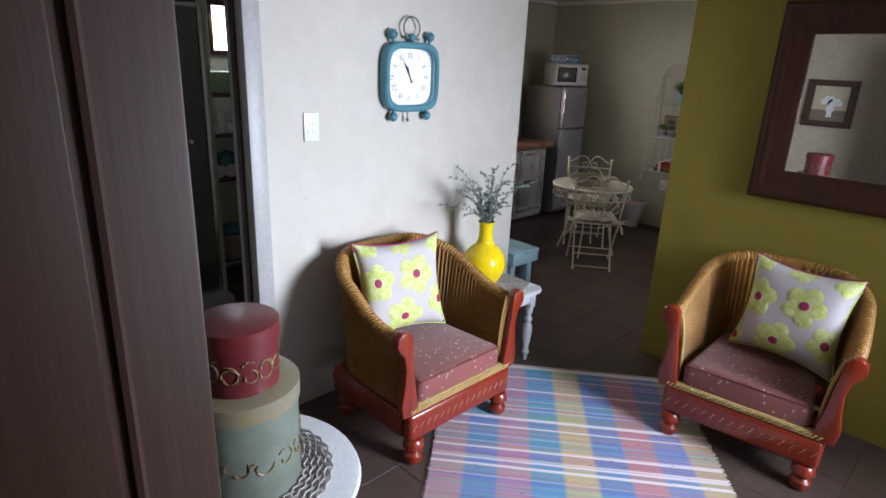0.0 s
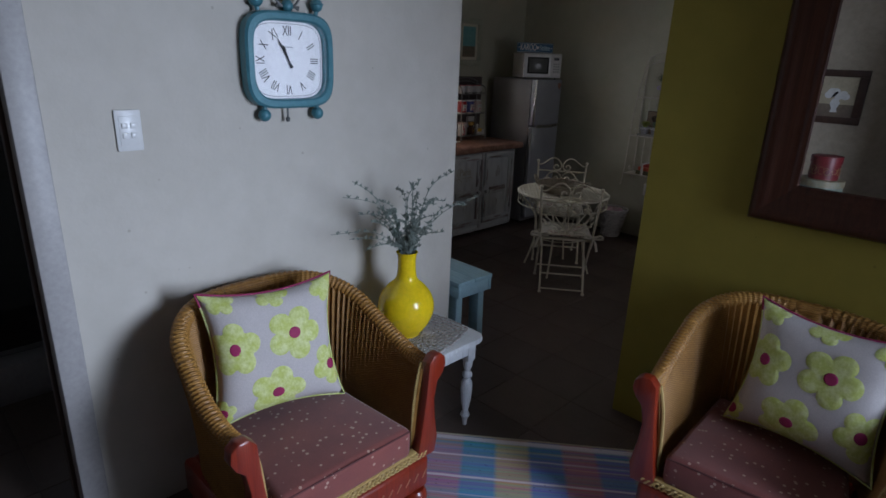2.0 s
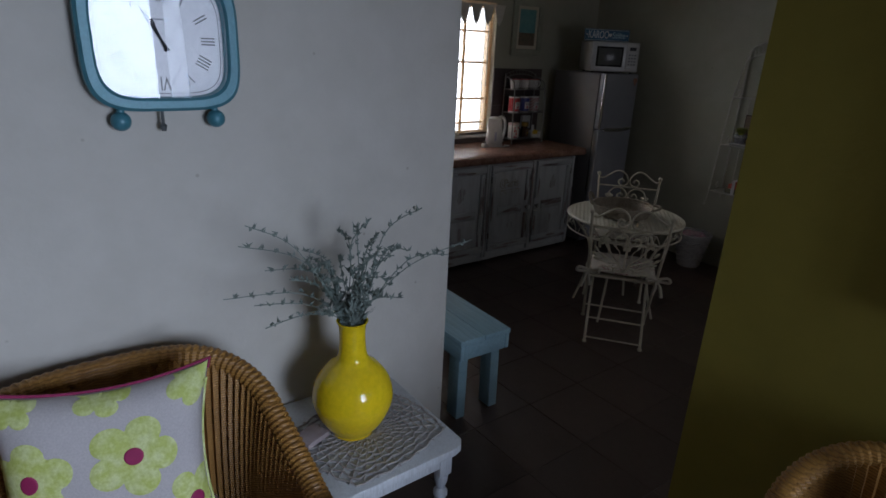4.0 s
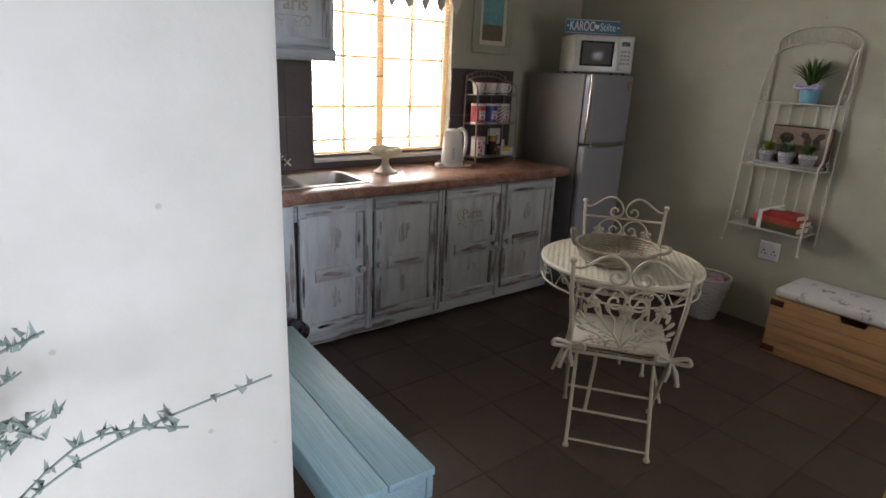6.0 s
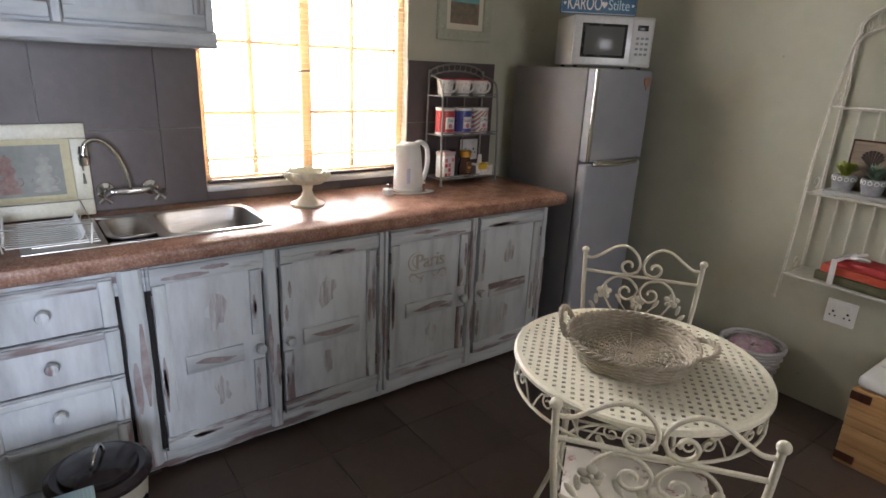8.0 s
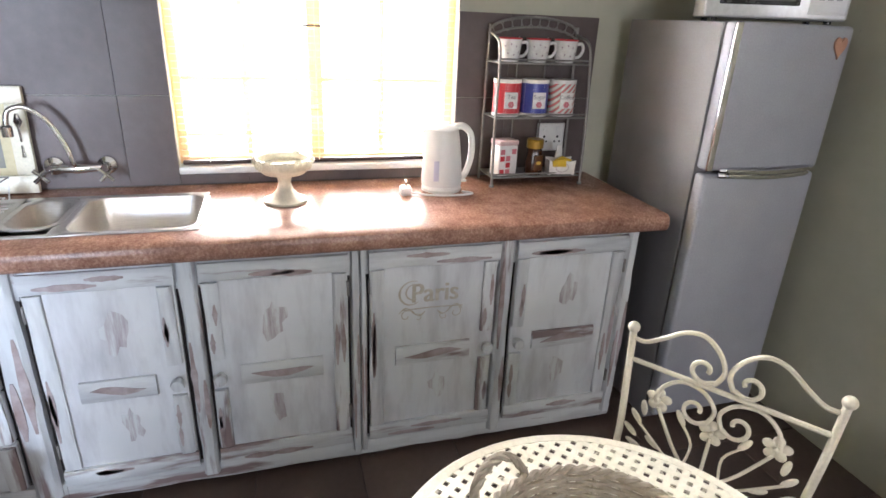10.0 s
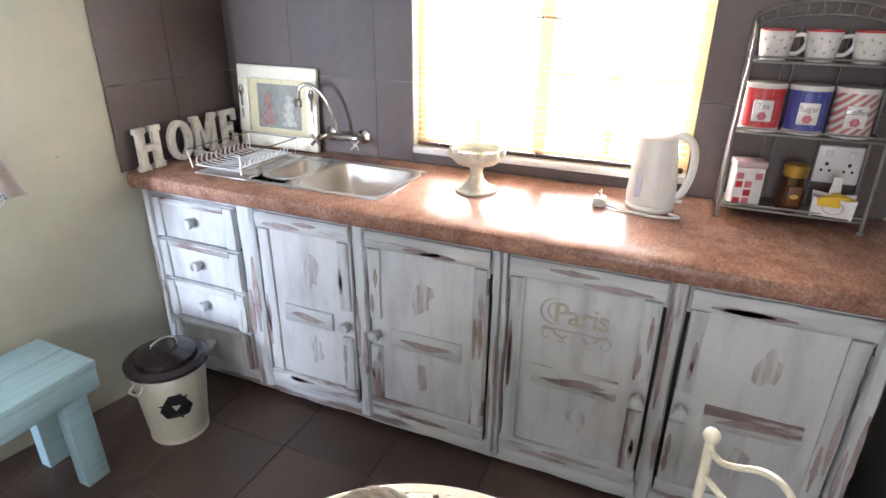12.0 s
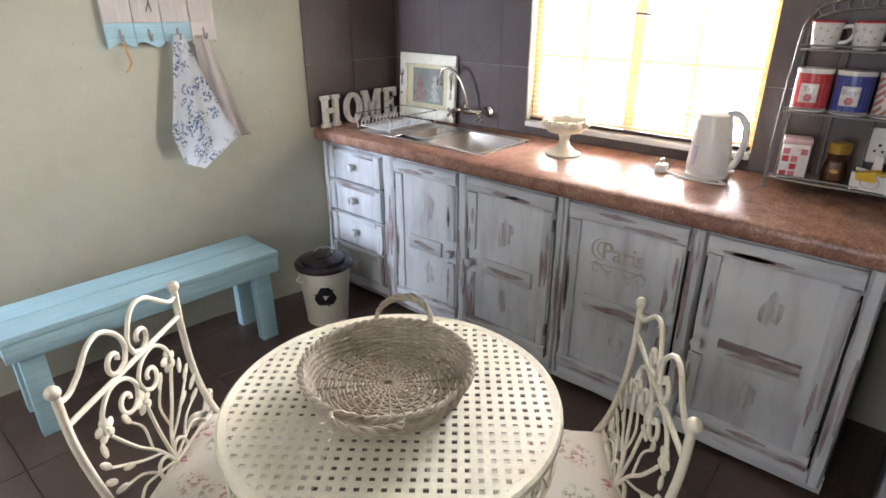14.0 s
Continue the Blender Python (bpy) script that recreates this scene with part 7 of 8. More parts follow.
def pillow_pt(u, v, side=1):
    """Surface of a square cushion with pulled-out corners; u, v in -1..1."""
    pinch = 1 - 0.15 * (1 - v * v) * abs(u) ** 2
    pinch_v = 1 - 0.15 * (1 - u * u) * abs(v) ** 2
    h = 0.075 * max(0.0, (1 - u ** 4) * (1 - v ** 4)) ** 0.6
    h += 0.004 * noise.noise(Vector((u * 2.2, v * 2.2, side)))  * (1 - u * u) * (1 - v * v)
    return Vector((side * h, u * HW * pinch, v * HW * pinch_v))


def cushion(at, turn, tilt, label):
    c = thing("scatter_cushion", label, "cushion", "flowered cushions", at, turn)
    rot = Matrix.Rotation(radians(-tilt), 4, "Y")
    bm = bmesh.new()
    n = 22
    for side in (1, -1):
        g = [[bm.verts.new(pillow_pt(2 * i / n - 1, 2 * j / n - 1, side)) for j in range(n + 1)] for i in range(n + 1)]
        for i in range(n):
            for j in range(n):
                bm.faces.new((g[i][j], g[i + 1][j], g[i + 1][j + 1], g[i][j + 1]))
    bmesh.ops.remove_doubles(bm, verts=bm.verts[:], dist=0.0025)
    bmesh.ops.transform(bm, matrix=rot, verts=bm.verts[:])
    part("cover", bm, M_LINEN, c, smooth=180)
    edge = [(-1, -1 + 0.1 * i) for i in range(20)] + [(-1 + 0.1 * i, 1) for i in range(20)] + [(1, 1 - 0.1 * i) for i in range(20)] + [(1 - 0.1 * i, -1) for i in range(20)]
    part("piping", tube([rot @ (pillow_pt(u, v) * 1.0) for u, v in edge[18:42]], 0.0045, 6), M_MAGENTA, c, "magenta piping")
    part("piping", tube([rot @ (pillow_pt(u, v) * 1.0) for u, v in edge[42:] + edge[:19]], 0.004, 6), M_LIME, c, "lime piping")

    def patch(cu, cv, R, petals, mt, lift, nm, parent):
        bm = bmesh.new()
        K, NR = 60, 7
        rings = []
        for r in range(NR + 1):
            ring = []
            for k in range(K):
                a = 2 * math.pi * k / K
                rad = R * (0.62 + 0.38 * abs(math.cos(petals * a / 2 + cu)) ** 0.6) if petals else R
                u = max(-0.985, min(0.985, cu + rad * r / NR * math.cos(a)))
                v = max(-0.985, min(0.985, cv + rad * r / NR * math.sin(a)))
                p = pillow_pt(u, v)
                p.x += lift * (1 if r < NR else 0.2)
                ring.append(bm.verts.new(rot @ p))
            rings.append(ring)
        for a, b in zip(rings[1:], rings[2:]):
            for k in range(K):
                bm.faces.new((a[k], a[(k + 1) % K], b[(k + 1) % K], b[k]))
        bm.faces.new(rings[1])
        for q in rings[0]:
            bm.verts.remove(q)
        return part(nm, bm, mt, parent, smooth=180)
    for cu, cv, R in ((-0.66, 0.16, 0.40), (0.24, 0.24, 0.42), (-0.10, -0.62, 0.42), (0.82, -0.38, 0.36), (-0.75, 0.92, 0.24), (0.0, 0.96, 0.26), (0.85, 0.88, 0.28), (-0.93, -0.78, 0.22)):
        f = patch(cu, cv, R, 5, M_LIME, 0.0035, "flower", c)
        if abs(cv) < 0.8:
            patch(cu, cv, 0.095, 0, M_MAGENTA, 0.006, "flower_eye", f)
    return c


cushion((-1.735, 1.645, 0.672), -12, 14, "linen cushion with lime flowers beside the grey wall")
cushion((-0.285, 2.90, 0.668), -97, 14, "linen cushion with lime flowers beside the green wall")

# ---------------------------------------------------------------- side table with vase
ST1 = thing("side_table", "white painted side table with turned legs", "side table", at=(0, 0, 0))
part("top", slab([(-2.03, 2.10), (-1.55, 2.10), (-1.525, 2.12), (-1.515, 2.15), (-1.515, 2.55), (-1.525, 2.58), (-1.55, 2.60), (-2.03, 2.60)], 0.464, 0.49, bev=0.008), M_WHITEWOOD, ST1)
part("apron", box(-1.575, -1.555, 2.16, 2.54, 0.395, 0.463, 0.002), M_WHITEWOOD, ST1)
for y in (2.14, 2.54):
    part("apron", box(-1.98, -1.6, y - 0.01, y + 0.01, 0.395, 0.463, 0.002), M_WHITEWOOD, ST1)
for x in (-1.98, -1.575):
    for y in (2.14, 2.545):
        part("leg_block", box(x - 0.024, x + 0.024, y - 0.024, y + 0.024, 0.36, 0.463, 0.003), M_WHITEWOOD, ST1)
        part("turned_leg", lathe([(0, 0), (0.010, 0), (0.013, 0.03), (0.017, 0.045), (0.024, 0.055), (0.02, 0.066), (0.014, 0.08), (0.024, 0.14), (0.029, 0.2), (0.027, 0.235), (0.014, 0.26), (0.024, 0.272), (0.024, 0.285), (0.013, 0.30), (0.022, 0.33), (0.024, 0.36), (0, 0.36)], 20, at=(x, y, 0)), M_WHITEWOOD, ST1)
M_CROCHET = mat("taupe_crochet", (0.33, 0.30, 0.28), (0.45, 0.41, 0.38), 0.95, scale=60, fine=200, bmp=0.5)
DY = thing("crochet_doily", "taupe crocheted doily spread on the side table", "doily", at=(-1.74, 2.36, 0.4915), turn=12)
bm = bmesh.new()
for i in range(9):
    k = 0.03 + 0.022 * i
    pts = []
    for j in range(72):
        a = 2 * math.pi * j / 72
        sq = 1 / max(abs(math.cos(a)), abs(math.sin(a))) * 0.55 + 0.45
        r = k * sq + 0.005 * math.cos(18 * a + (i % 2) * math.pi)
        pts.append((r * 0.92 * math.cos(a), r * 1.05 * math.sin(a), 0.002))
    tube(pts, 0.0032, 5, bm=bm, closed=True)
for j in range(36):
    a = 2 * math.pi * j / 36
    sq = 1 / max(abs(math.cos(a)), abs(math.sin(a))) * 0.55 + 0.45
    tube([(0.03 * math.cos(a), 0.03 * math.sin(a), 0.002), (0.212 * sq * 0.92 * math.cos(a), 0.212 * sq * 1.05 * math.sin(a), 0.002)], 0.0026, 5, bm=bm)
part("mesh", bm, M_CROCHET, DY)
BX = thing("small_box", "small mauve cardboard box lying on the doily", "box", at=(-1.80, 2.19, 0.4975), turn=20)
part("body", box(-0.035, 0.035, -0.045, 0.045, 0, 0.018, 0.002), mat("mauve_card", (0.34, 0.27, 0.27), (0.4, 0.33, 0.33), 0.7), BX)
VA = thing("flower_vase", "glossy yellow ceramic bottle vase on the side table", "vase", at=(-1.775, 2.325, 0.4965))
vp = [(0, 0), (0.062, 0), (0.066, 0.006), (0.10, 0.05), (0.124, 0.105), (0.127, 0.145), (0.115, 0.19), (0.085, 0.232), (0.056, 0.258), (0.044, 0.285), (0.040, 0.34), (0.042, 0.375), (0.049, 0.392), (0.045, 0.394), (0.036, 0.37), (0.034, 0.30), (0, 0.29)]
part("body", lathe([(v.x, v.y) for v in curve_pts([(a, b, 0) for a, b in vp[:13]], 4)] + vp[13:], 48), M_YELLOW, VA, smooth=60)
SP = thing("lavender_bunch", "spray of dry grey-green lavender standing in the vase", "flowers", at=(-1.775, 2.325, 0.80))
rng = random.Random(11)
for i in range(34):
    a = rng.uniform(0, 6.283)
    lean_out = rng.uniform(0.04, 0.24) if i % 3 else rng.uniform(0.22, 0.34)
    hgt = rng.uniform(0.14, 0.34) * (1 - 0.55 * (lean_out / 0.36) ** 2)
    if i < 6:
        a, lean_out, hgt = ((1.45, 0.42, 0.20), (1.2, 0.36, 0.22), (-1.65, 0.33, 0.30), (-1.4, 0.30, 0.34), (0.9, 0.2, 0.36), (1.7, 0.03, 0.34))[i]
    d = Vector((math.cos(a) * 0.65, math.sin(a), 0))
    pts = [Vector((rng.uniform(-0.02, 0.02), rng.uniform(-0.02, 0.02), 0)), d * 0.03 + Vector((0, 0, 0.10)), d * lean_out * 0.5 + Vector((rng.uniform(-0.03, 0.03), rng.uniform(-0.03, 0.03), 0.09 + hgt * 0.75)), d * lean_out + Vector((rng.uniform(-0.04, 0.04), rng.uniform(-0.04, 0.04), 0.09 + hgt * rng.uniform(0.8, 1.05)))]
    line = curve_pts(pts, 5)
    bm = tube(line, 0.0016, 4)
    for k in range(34):
        t = 0.25 + 0.75 * k / 34
        p = line[min(len(line) - 1, int(t * (len(line) - 1)))] + Vector((rng.uniform(-1, 1), rng.uniform(-1, 1), rng.uniform(-1, 1))) * 0.004
        s = rng.uniform(0.009, 0.015) if t > 0.6 else rng.uniform(0.013, 0.022)
        e = Euler((rng.uniform(-1, 1), rng.uniform(-1, 1), rng.uniform(0, 6.28))).to_matrix()
        q = [p + e @ Vector(w) * s for w in ((-0.25, 0, 0), (0, 0.7, 0.25), (0.25, 0, 0), (0, 0.1, 0.5), (0.0, -0.1, 1.4))]
        vs = [bm.verts.new(w) for w in q]
        bm.faces.new((vs[0], vs[2], vs[4]))
        bm.faces.new((vs[0], vs[3], vs[1]))
        bm.faces.new((vs[1], vs[3], vs[4]))
    part("stem", bm, M_SAGEGREEN, SP, smooth=0)
bm = blades(bmesh.new(), 120, 0.17, 0.07, 0.003, 8, (0, 0, 0.04))
part("foliage", bm, M_SAGEGREEN, SP, "dense grey-green leaves at the neck")

# ---------------------------------------------------------------- wall clock
CK = thing("wall_clock", "turquoise alarm-clock shaped wall clock with roman numerals", "clock", at=(X_CLOCK + 0.002, 1.922, 1.672))


def squircle(w, h, n=64, p=4.2):
    out = []
    for i in range(n):
        a = 2 * math.pi * i / n
        c, s = math.cos(a), math.sin(a)
        out.append((w * math.copysign(abs(c) ** (2 / p), c), h * math.copysign(abs(s) ** (2 / p), s)))
    return out


def ring_band(rings):
    """Shell through a row of (half width, half height, depth) outlines."""
    bm = bmesh.new()
    prev = None
    for w, h, x in rings:
        cur = [bm.verts.new((x, a, b)) for a, b in squircle(w, h)]
        if prev:
            for j in range(64):
                bm.faces.new((prev[j], prev[(j + 1) % 64], cur[(j + 1) % 64], cur[j]))
        prev = cur
    return bm


CWH, CHH = 0.185, 0.172
part("case", ring_band([(CWH - 0.006, CHH - 0.006, 0.0), (CWH, CHH, 0.006), (CWH, CHH, 0.048), (CWH - 0.008, CHH - 0.008, 0.056), (CWH - 0.026, CHH - 0.026, 0.056), (CWH - 0.032, CHH - 0.032, 0.05), (CWH - 0.034, CHH - 0.034, 0.020)]), M_TURQ, CK)
dial = part("dial", slab(squircle(CWH - 0.0335, CHH - 0.0335), 0.012, 0.018, m=UP_X), mat("white_dial_paper", (0.74, 0.73, 0.74), (0.70, 0.69, 0.71), 0.6), CK)
gp = part("dial_glass", slab(squircle(CWH - 0.0325, CHH - 0.0325), 0.042, 0.0445, m=UP_X), M_GLASS, CK)
gp.visible_shadow = False
part("minute_track", ring_band([(CWH - 0.041, CHH - 0.041, 0.0183), (CWH - 0.0425, CHH - 0.0425, 0.0188)]), M_BLACK, CK)
NUM = ("XII", "I", "II", "III", "IIII", "V", "VI", "VII", "VIII", "IX", "X", "XI")
for i, s in enumerate(NUM):
    a = math.pi / 2 - i * math.pi / 6
    ry, rz = 0.112, 0.104
    m = Matrix.Translation((0.0185, ry * math.cos(a), rz * math.sin(a))) @ Matrix.Rotation(a - math.pi / 2, 4, "X") @ FX @ Matrix.Diagonal((0.74, 1.2, 1, 1))
    lettering(s, 0.042, M_BLACK, dial, m, "numeral", 0.0004)
for nm, ang, ln, w in (("hour_hand", -22, 0.06, 0.006), ("minute_hand", -29, 0.088, 0.0045)):
    a = radians(ang)
    d = Vector((0, math.sin(a), math.cos(a)))
    part(nm, tube([Vector((0.024, 0, 0)) - d * 0.028, Vector((0.024, 0, 0)) - d * 0.02, Vector((0.024, 0, 0)), Vector((0.024, 0, 0)) + d * ln * 0.6, Vector((0.024, 0, 0)) + d * ln * 0.68, Vector((0.024, 0, 0)) + d * ln], [0.006, 0.0035, 0.003, 0.0035, w, 0.001], 8), M_BLACK, CK)
bars = part("maker_mark", box(0.0182, 0.0187, -0.022, 0.022, 0.046, 0.050), plain("faded_print", (0.3, 0.3, 0.32), 0.6), CK)
for y, z, r in ((-0.125, 0.203, 0.026), (0.125, 0.203, 0.024), (-0.115, -0.196, 0.024), (0.115, -0.196, 0.024), (0.0, 0.192, 0.022)):
    bm = bmesh.new()
    bmesh.ops.create_uvsphere(bm, u_segments=18, v_segments=12, radius=r, matrix=Matrix.Translation((0.03, y, z)))
    b = part("bell" if z > 0 else "foot", bm, M_TURQ, CK)
    if z > 0 and y:
        part("bell_neck", tube([(0.03, y * 0.95, z - 0.035), (0.03, y, z - 0.015)], 0.009, 10), M_TURQ, b)
        part("bell_band", lathe([(r * 0.98, -0.004), (r + 0.004, 0), (r * 0.98, 0.004)], 18, at=(0.03, y, z + 0.004)), M_TURQ, b)
    elif z < 0:
        part("foot_neck", tube([(0.03, y, z + 0.015), (0.03, y * 0.97, z + 0.034)], 0.009, 10), M_TURQ, b)
M_RINGM = mat("grey_iron", (0.14, 0.15, 0.15), (0.2, 0.2, 0.2), 0.5, 0.6)
part("ring", tube([(0.03, 0.053 * math.cos(a), 0.238 + 0.053 * math.sin(a)) for a in (2 * math.pi * i / 32 for i in range(32))], 0.0045, 8, closed=True), M_RINGM, CK)
part("wing_key", tube([(0.03, -0.045, 0.192), (0.03, -0.03, 0.188), (0.03, 0.03, 0.188), (0.03, 0.045, 0.185)], [0.009, 0.004, 0.004, 0.009], 8), M_RINGM, CK)
part("striker", tube([(0.03, -0.018, -0.168), (0.03, -0.018, -0.205), (0.03, -0.018, -0.21), (0.03, -0.018, -0.224)], [0.004, 0.004, 0.009, 0.006], 8), M_RINGM, CK)

# light switch
SWI = thing("light_switch", "white four-gang light switch plate on the grey wall", "switch", at=(X_CLOCK + 0.001, 1.34, 1.443))
part("plate", box(0, 0.009, -0.040, 0.040, -0.066, 0.066, 0.004), M_WHITE, SWI)
part("inner_frame", box(0.009, 0.0105, -0.029, 0.029, -0.047, 0.047, 0.001), M_WHITE, SWI)
for y in (-0.013, 0.013):
    for z in (-0.016, 0.016):
        part("rocker", box(0.0105, 0.0145, y - 0.009, y + 0.009, z - 0.009, z + 0.009, 0.002), M_WHITE, SWI)

# ---------------------------------------------------------------- wall mirror
MR = thing("wall_mirror", "large mirror in a deep moulded dark wooden frame", "mirror", at=(-0.02, Y_GREEN - 0.002, 1.625))
MHW, MHH = 0.67, 0.48
PROF = [(0.0, 0.0), (0.0, 0.035), (0.012, 0.048), (0.03, 0.05), (0.05, 0.038), (0.085, 0.034), (0.10, 0.026), (0.115, 0.027), (0.125, 0.020), (0.145, 0.018), (0.15, 0.010), (0.15, 0.0)]
CORN = [(-1, -1), (1, -1), (1, 1), (-1, 1)]
for k in range(4):
    bm = bmesh.new()
    ends = []
    for cx, cz in (CORN[k], CORN[(k + 1) % 4]):
        ends.append([bm.verts.new((cx * (MHW - d), -h, cz * (MHH - d))) for d, h in PROF])
    n = len(PROF)
    for j in range(n):
        bm.faces.new((ends[0][j], ends[0][(j + 1) % n], ends[1][(j + 1) % n], ends[1][j]))
    part("frame_side", bm, M_DARKWOOD, MR, smooth=50)
part("mirror_glass", box(-MHW + 0.14, MHW - 0.14, -0.010, -0.004, -MHH + 0.14, MHH - 0.14), M_MIRROR, MR, "clear silvered glass", smooth=0)

# ---------------------------------------------------------------- rag rug
def rug_mat():
    m, nt, b = base_mat("woven_rag_stripes", 0.95, 0, 0.1)
    co = nt.nodes.new("ShaderNodeTexCoord")
    sep = nt.nodes.new("ShaderNodeSeparateXYZ")
    nt.links.new(co.outputs["Object"], sep.inputs[0])
    cols = nt.nodes.new("ShaderNodeValToRGB")
    cols.color_ramp.interpolation = "LINEAR"
    mr = nt.nodes.new("ShaderNodeMapRange")
    mr.inputs["From Min"].default_value, mr.inputs["From Max"].default_value = 0.0, 1.36
    nt.links.new(sep.outputs[0], mr.inputs[0])
    palette = [(0.46, 0.27, 0.27), (0.46, 0.27, 0.27), (0.10, 0.26, 0.50), (0.10, 0.26, 0.50), (0.47, 0.25, 0.33), (0.47, 0.25, 0.33), (0.09, 0.30, 0.50), (0.09, 0.30, 0.50), (0.56, 0.43, 0.20), (0.56, 0.43, 0.20),
               (0.10, 0.22, 0.46), (0.10, 0.22, 0.46), (0.50, 0.20, 0.22), (0.50, 0.20, 0.22), (0.16, 0.22, 0.46), (0.16, 0.22, 0.46), (0.52, 0.38, 0.20), (0.52, 0.38, 0.20)]
    k = len(palette) // 2
    while len(cols.color_ramp.elements) < len(palette):
        cols.color_ramp.elements.new(0.5)
    for i, e in enumerate(cols.color_ramp.elements):
        e.position = (i // 2 + (0.06 if i % 2 == 0 else 0.94)) / k
        e.color = (*palette[i], 1)
    nt.links.new(mr.outputs[0], cols.inputs[0])
    # weft: noise stretched along x gives threads of varied colour
    weft = tex(nt, 1.0, 3, (0.5, 48, 1), 0.75)
    thread = ramp(nt, weft.outputs["Color"], [(0.0, (0, 0, 0)), (1.0, (1, 1, 1))])
    hue = nt.nodes.new("ShaderNodeHueSaturation")
    hue.inputs["Saturation"].default_value = 1.9
    nt.links.new(weft.outputs["Color"], hue.inputs["Color"])
    col = mixc(nt, 0.75, cols.outputs[0], hue.outputs[0], "OVERLAY")
    rows = ramp(nt, tex(nt, 1.0, 2, (0.3, 9, 1), 0.5).outputs[0], [(0.35, (0.42, 0.22, 0.30)), (0.5, (0.30, 0.30, 0.36)), (0.65, (0.14, 0.33, 0.42))])
    col = mixc(nt, 0.35, col, rows)
    white = ramp(nt, tex(nt, 1.0, 1, (0.12, 24, 1), 0.5).outputs[0], [(0.555, (0, 0, 0)), (0.62, (0.85, 0.85, 0.85))])
    col = mixc(nt, white, col, (0.74, 0.68, 0.70))
    fleck = ramp(nt, tex(nt, 1.0, 2, (40, 120, 1)).outputs[0], [(0.66, (1, 1, 1)), (0.72, (0.25, 0.22, 0.25))])
    col = mixc(nt, 1.0, col, fleck, "MULTIPLY")
    nt.links.new(col, b.inputs["Base Color"])
    w2 = tex(nt, 1.0, 2, (30, 150, 1))
    bump(nt, b, w2.outputs[0], 0.6, 0.004)
    return m


RG = thing("rag_rug", "woven rag rug with blue, pink and yellow stripes", "rug", at=(-1.857, 2.18, 0.001), turn=39.3)
bm = bmesh.new()
NX, NY, RWD, RLN = 40, 60, 1.34, 1.95
g = [[bm.verts.new((RWD * i / NX, -RLN * j / NY, 0.006 + 0.0016 * noise.noise(Vector((i * 0.5, j * 0.5, 0))))) for j in range(NY + 1)] for i in range(NX + 1)]
for i in range(NX):
    for j in range(NY):
        bm.faces.new((g[i][j], g[i + 1][j], g[i + 1][j + 1], g[i][j + 1]))
r = bmesh.ops.extrude_edge_only(bm, edges=[e for e in bm.edges if e.is_boundary])
for q in r["geom"]:
    if isinstance(q, bmesh.types.BMVert):
        q.co.z = 0.0
part("weave", bm, rug_mat(), RG)
M_WARP = mat("cream_warp_cord", (0.55, 0.48, 0.36), (0.45, 0.38, 0.28), 0.9)
part("end_cord", tube([(0, 0.004, 0.005), (RWD / 2, 0.006, 0.005), (RWD, 0.004, 0.005)], 0.005, 6), M_WARP, RG)
bm = bmesh.new()
rng = random.Random(4)
for j in range(110):
    y = -RLN * (j + 0.5) / 110
    for x, sg in ((0, -1), (RWD, 1)):
        tube([(x - sg * 0.004, y, 0.005), (x + sg * rng.uniform(0.004, 0.012), y + rng.uniform(-0.006, 0.006), 0.004)], 0.004, 5, bm=bm)
part("edge_loops", bm, rug_mat(), RG, kind="stuff")

# ---------------------------------------------------------------- round table with hat boxes
TBX, TBY = -1.0, 0.46
RT = thing("round_table", "round grey-white painted table beside the entry door", "table", at=(TBX, TBY, 0))
part("top", lathe([(0, 0.585), (0.30, 0.585), (0.315, 0.59), (0.32, 0.60), (0.315, 0.612), (0.30, 0.617), (0, 0.617)], 56), M_WHITEWOOD, RT)
part("pedestal", lathe([(0, 0.04), (0.05, 0.04), (0.045, 0.12), (0.03, 0.2), (0.05, 0.32), (0.04, 0.45), (0.06, 0.585), (0, 0.585)], 24), M_WHITEWOOD, RT)
for k in range(3):
    a = radians(30 + 120 * k)
    part("foot", tube(curve_pts([(0.03 * math.cos(a), 0.03 * math.sin(a), 0.14), (0.12 * math.cos(a), 0.12 * math.sin(a), 0.10), (0.22 * math.cos(a), 0.22 * math.sin(a), 0.022)]), 0.02, 8), M_WHITEWOOD, RT)
MT = thing("crochet_mat", "taupe crocheted mat under the hat boxes", "mat", at=(TBX, TBY, 0.6185))
bm = bmesh.new()
for i in range(22):
    rr = 0.03 + 0.0098 * i
    tube([((rr + 0.004 * math.cos(30 * a + (i % 2) * math.pi)) * math.cos(a), (rr + 0.004 * math.cos(30 * a + (i % 2) * math.pi)) * math.sin(a), 0.004 + 0.002 * (i % 2)) for a in (2 * math.pi * k / 120 for k in range(120))], 0.004, 5, bm=bm, closed=True)
part("stitches", bm, M_CROCHET, MT, kind="stuff")


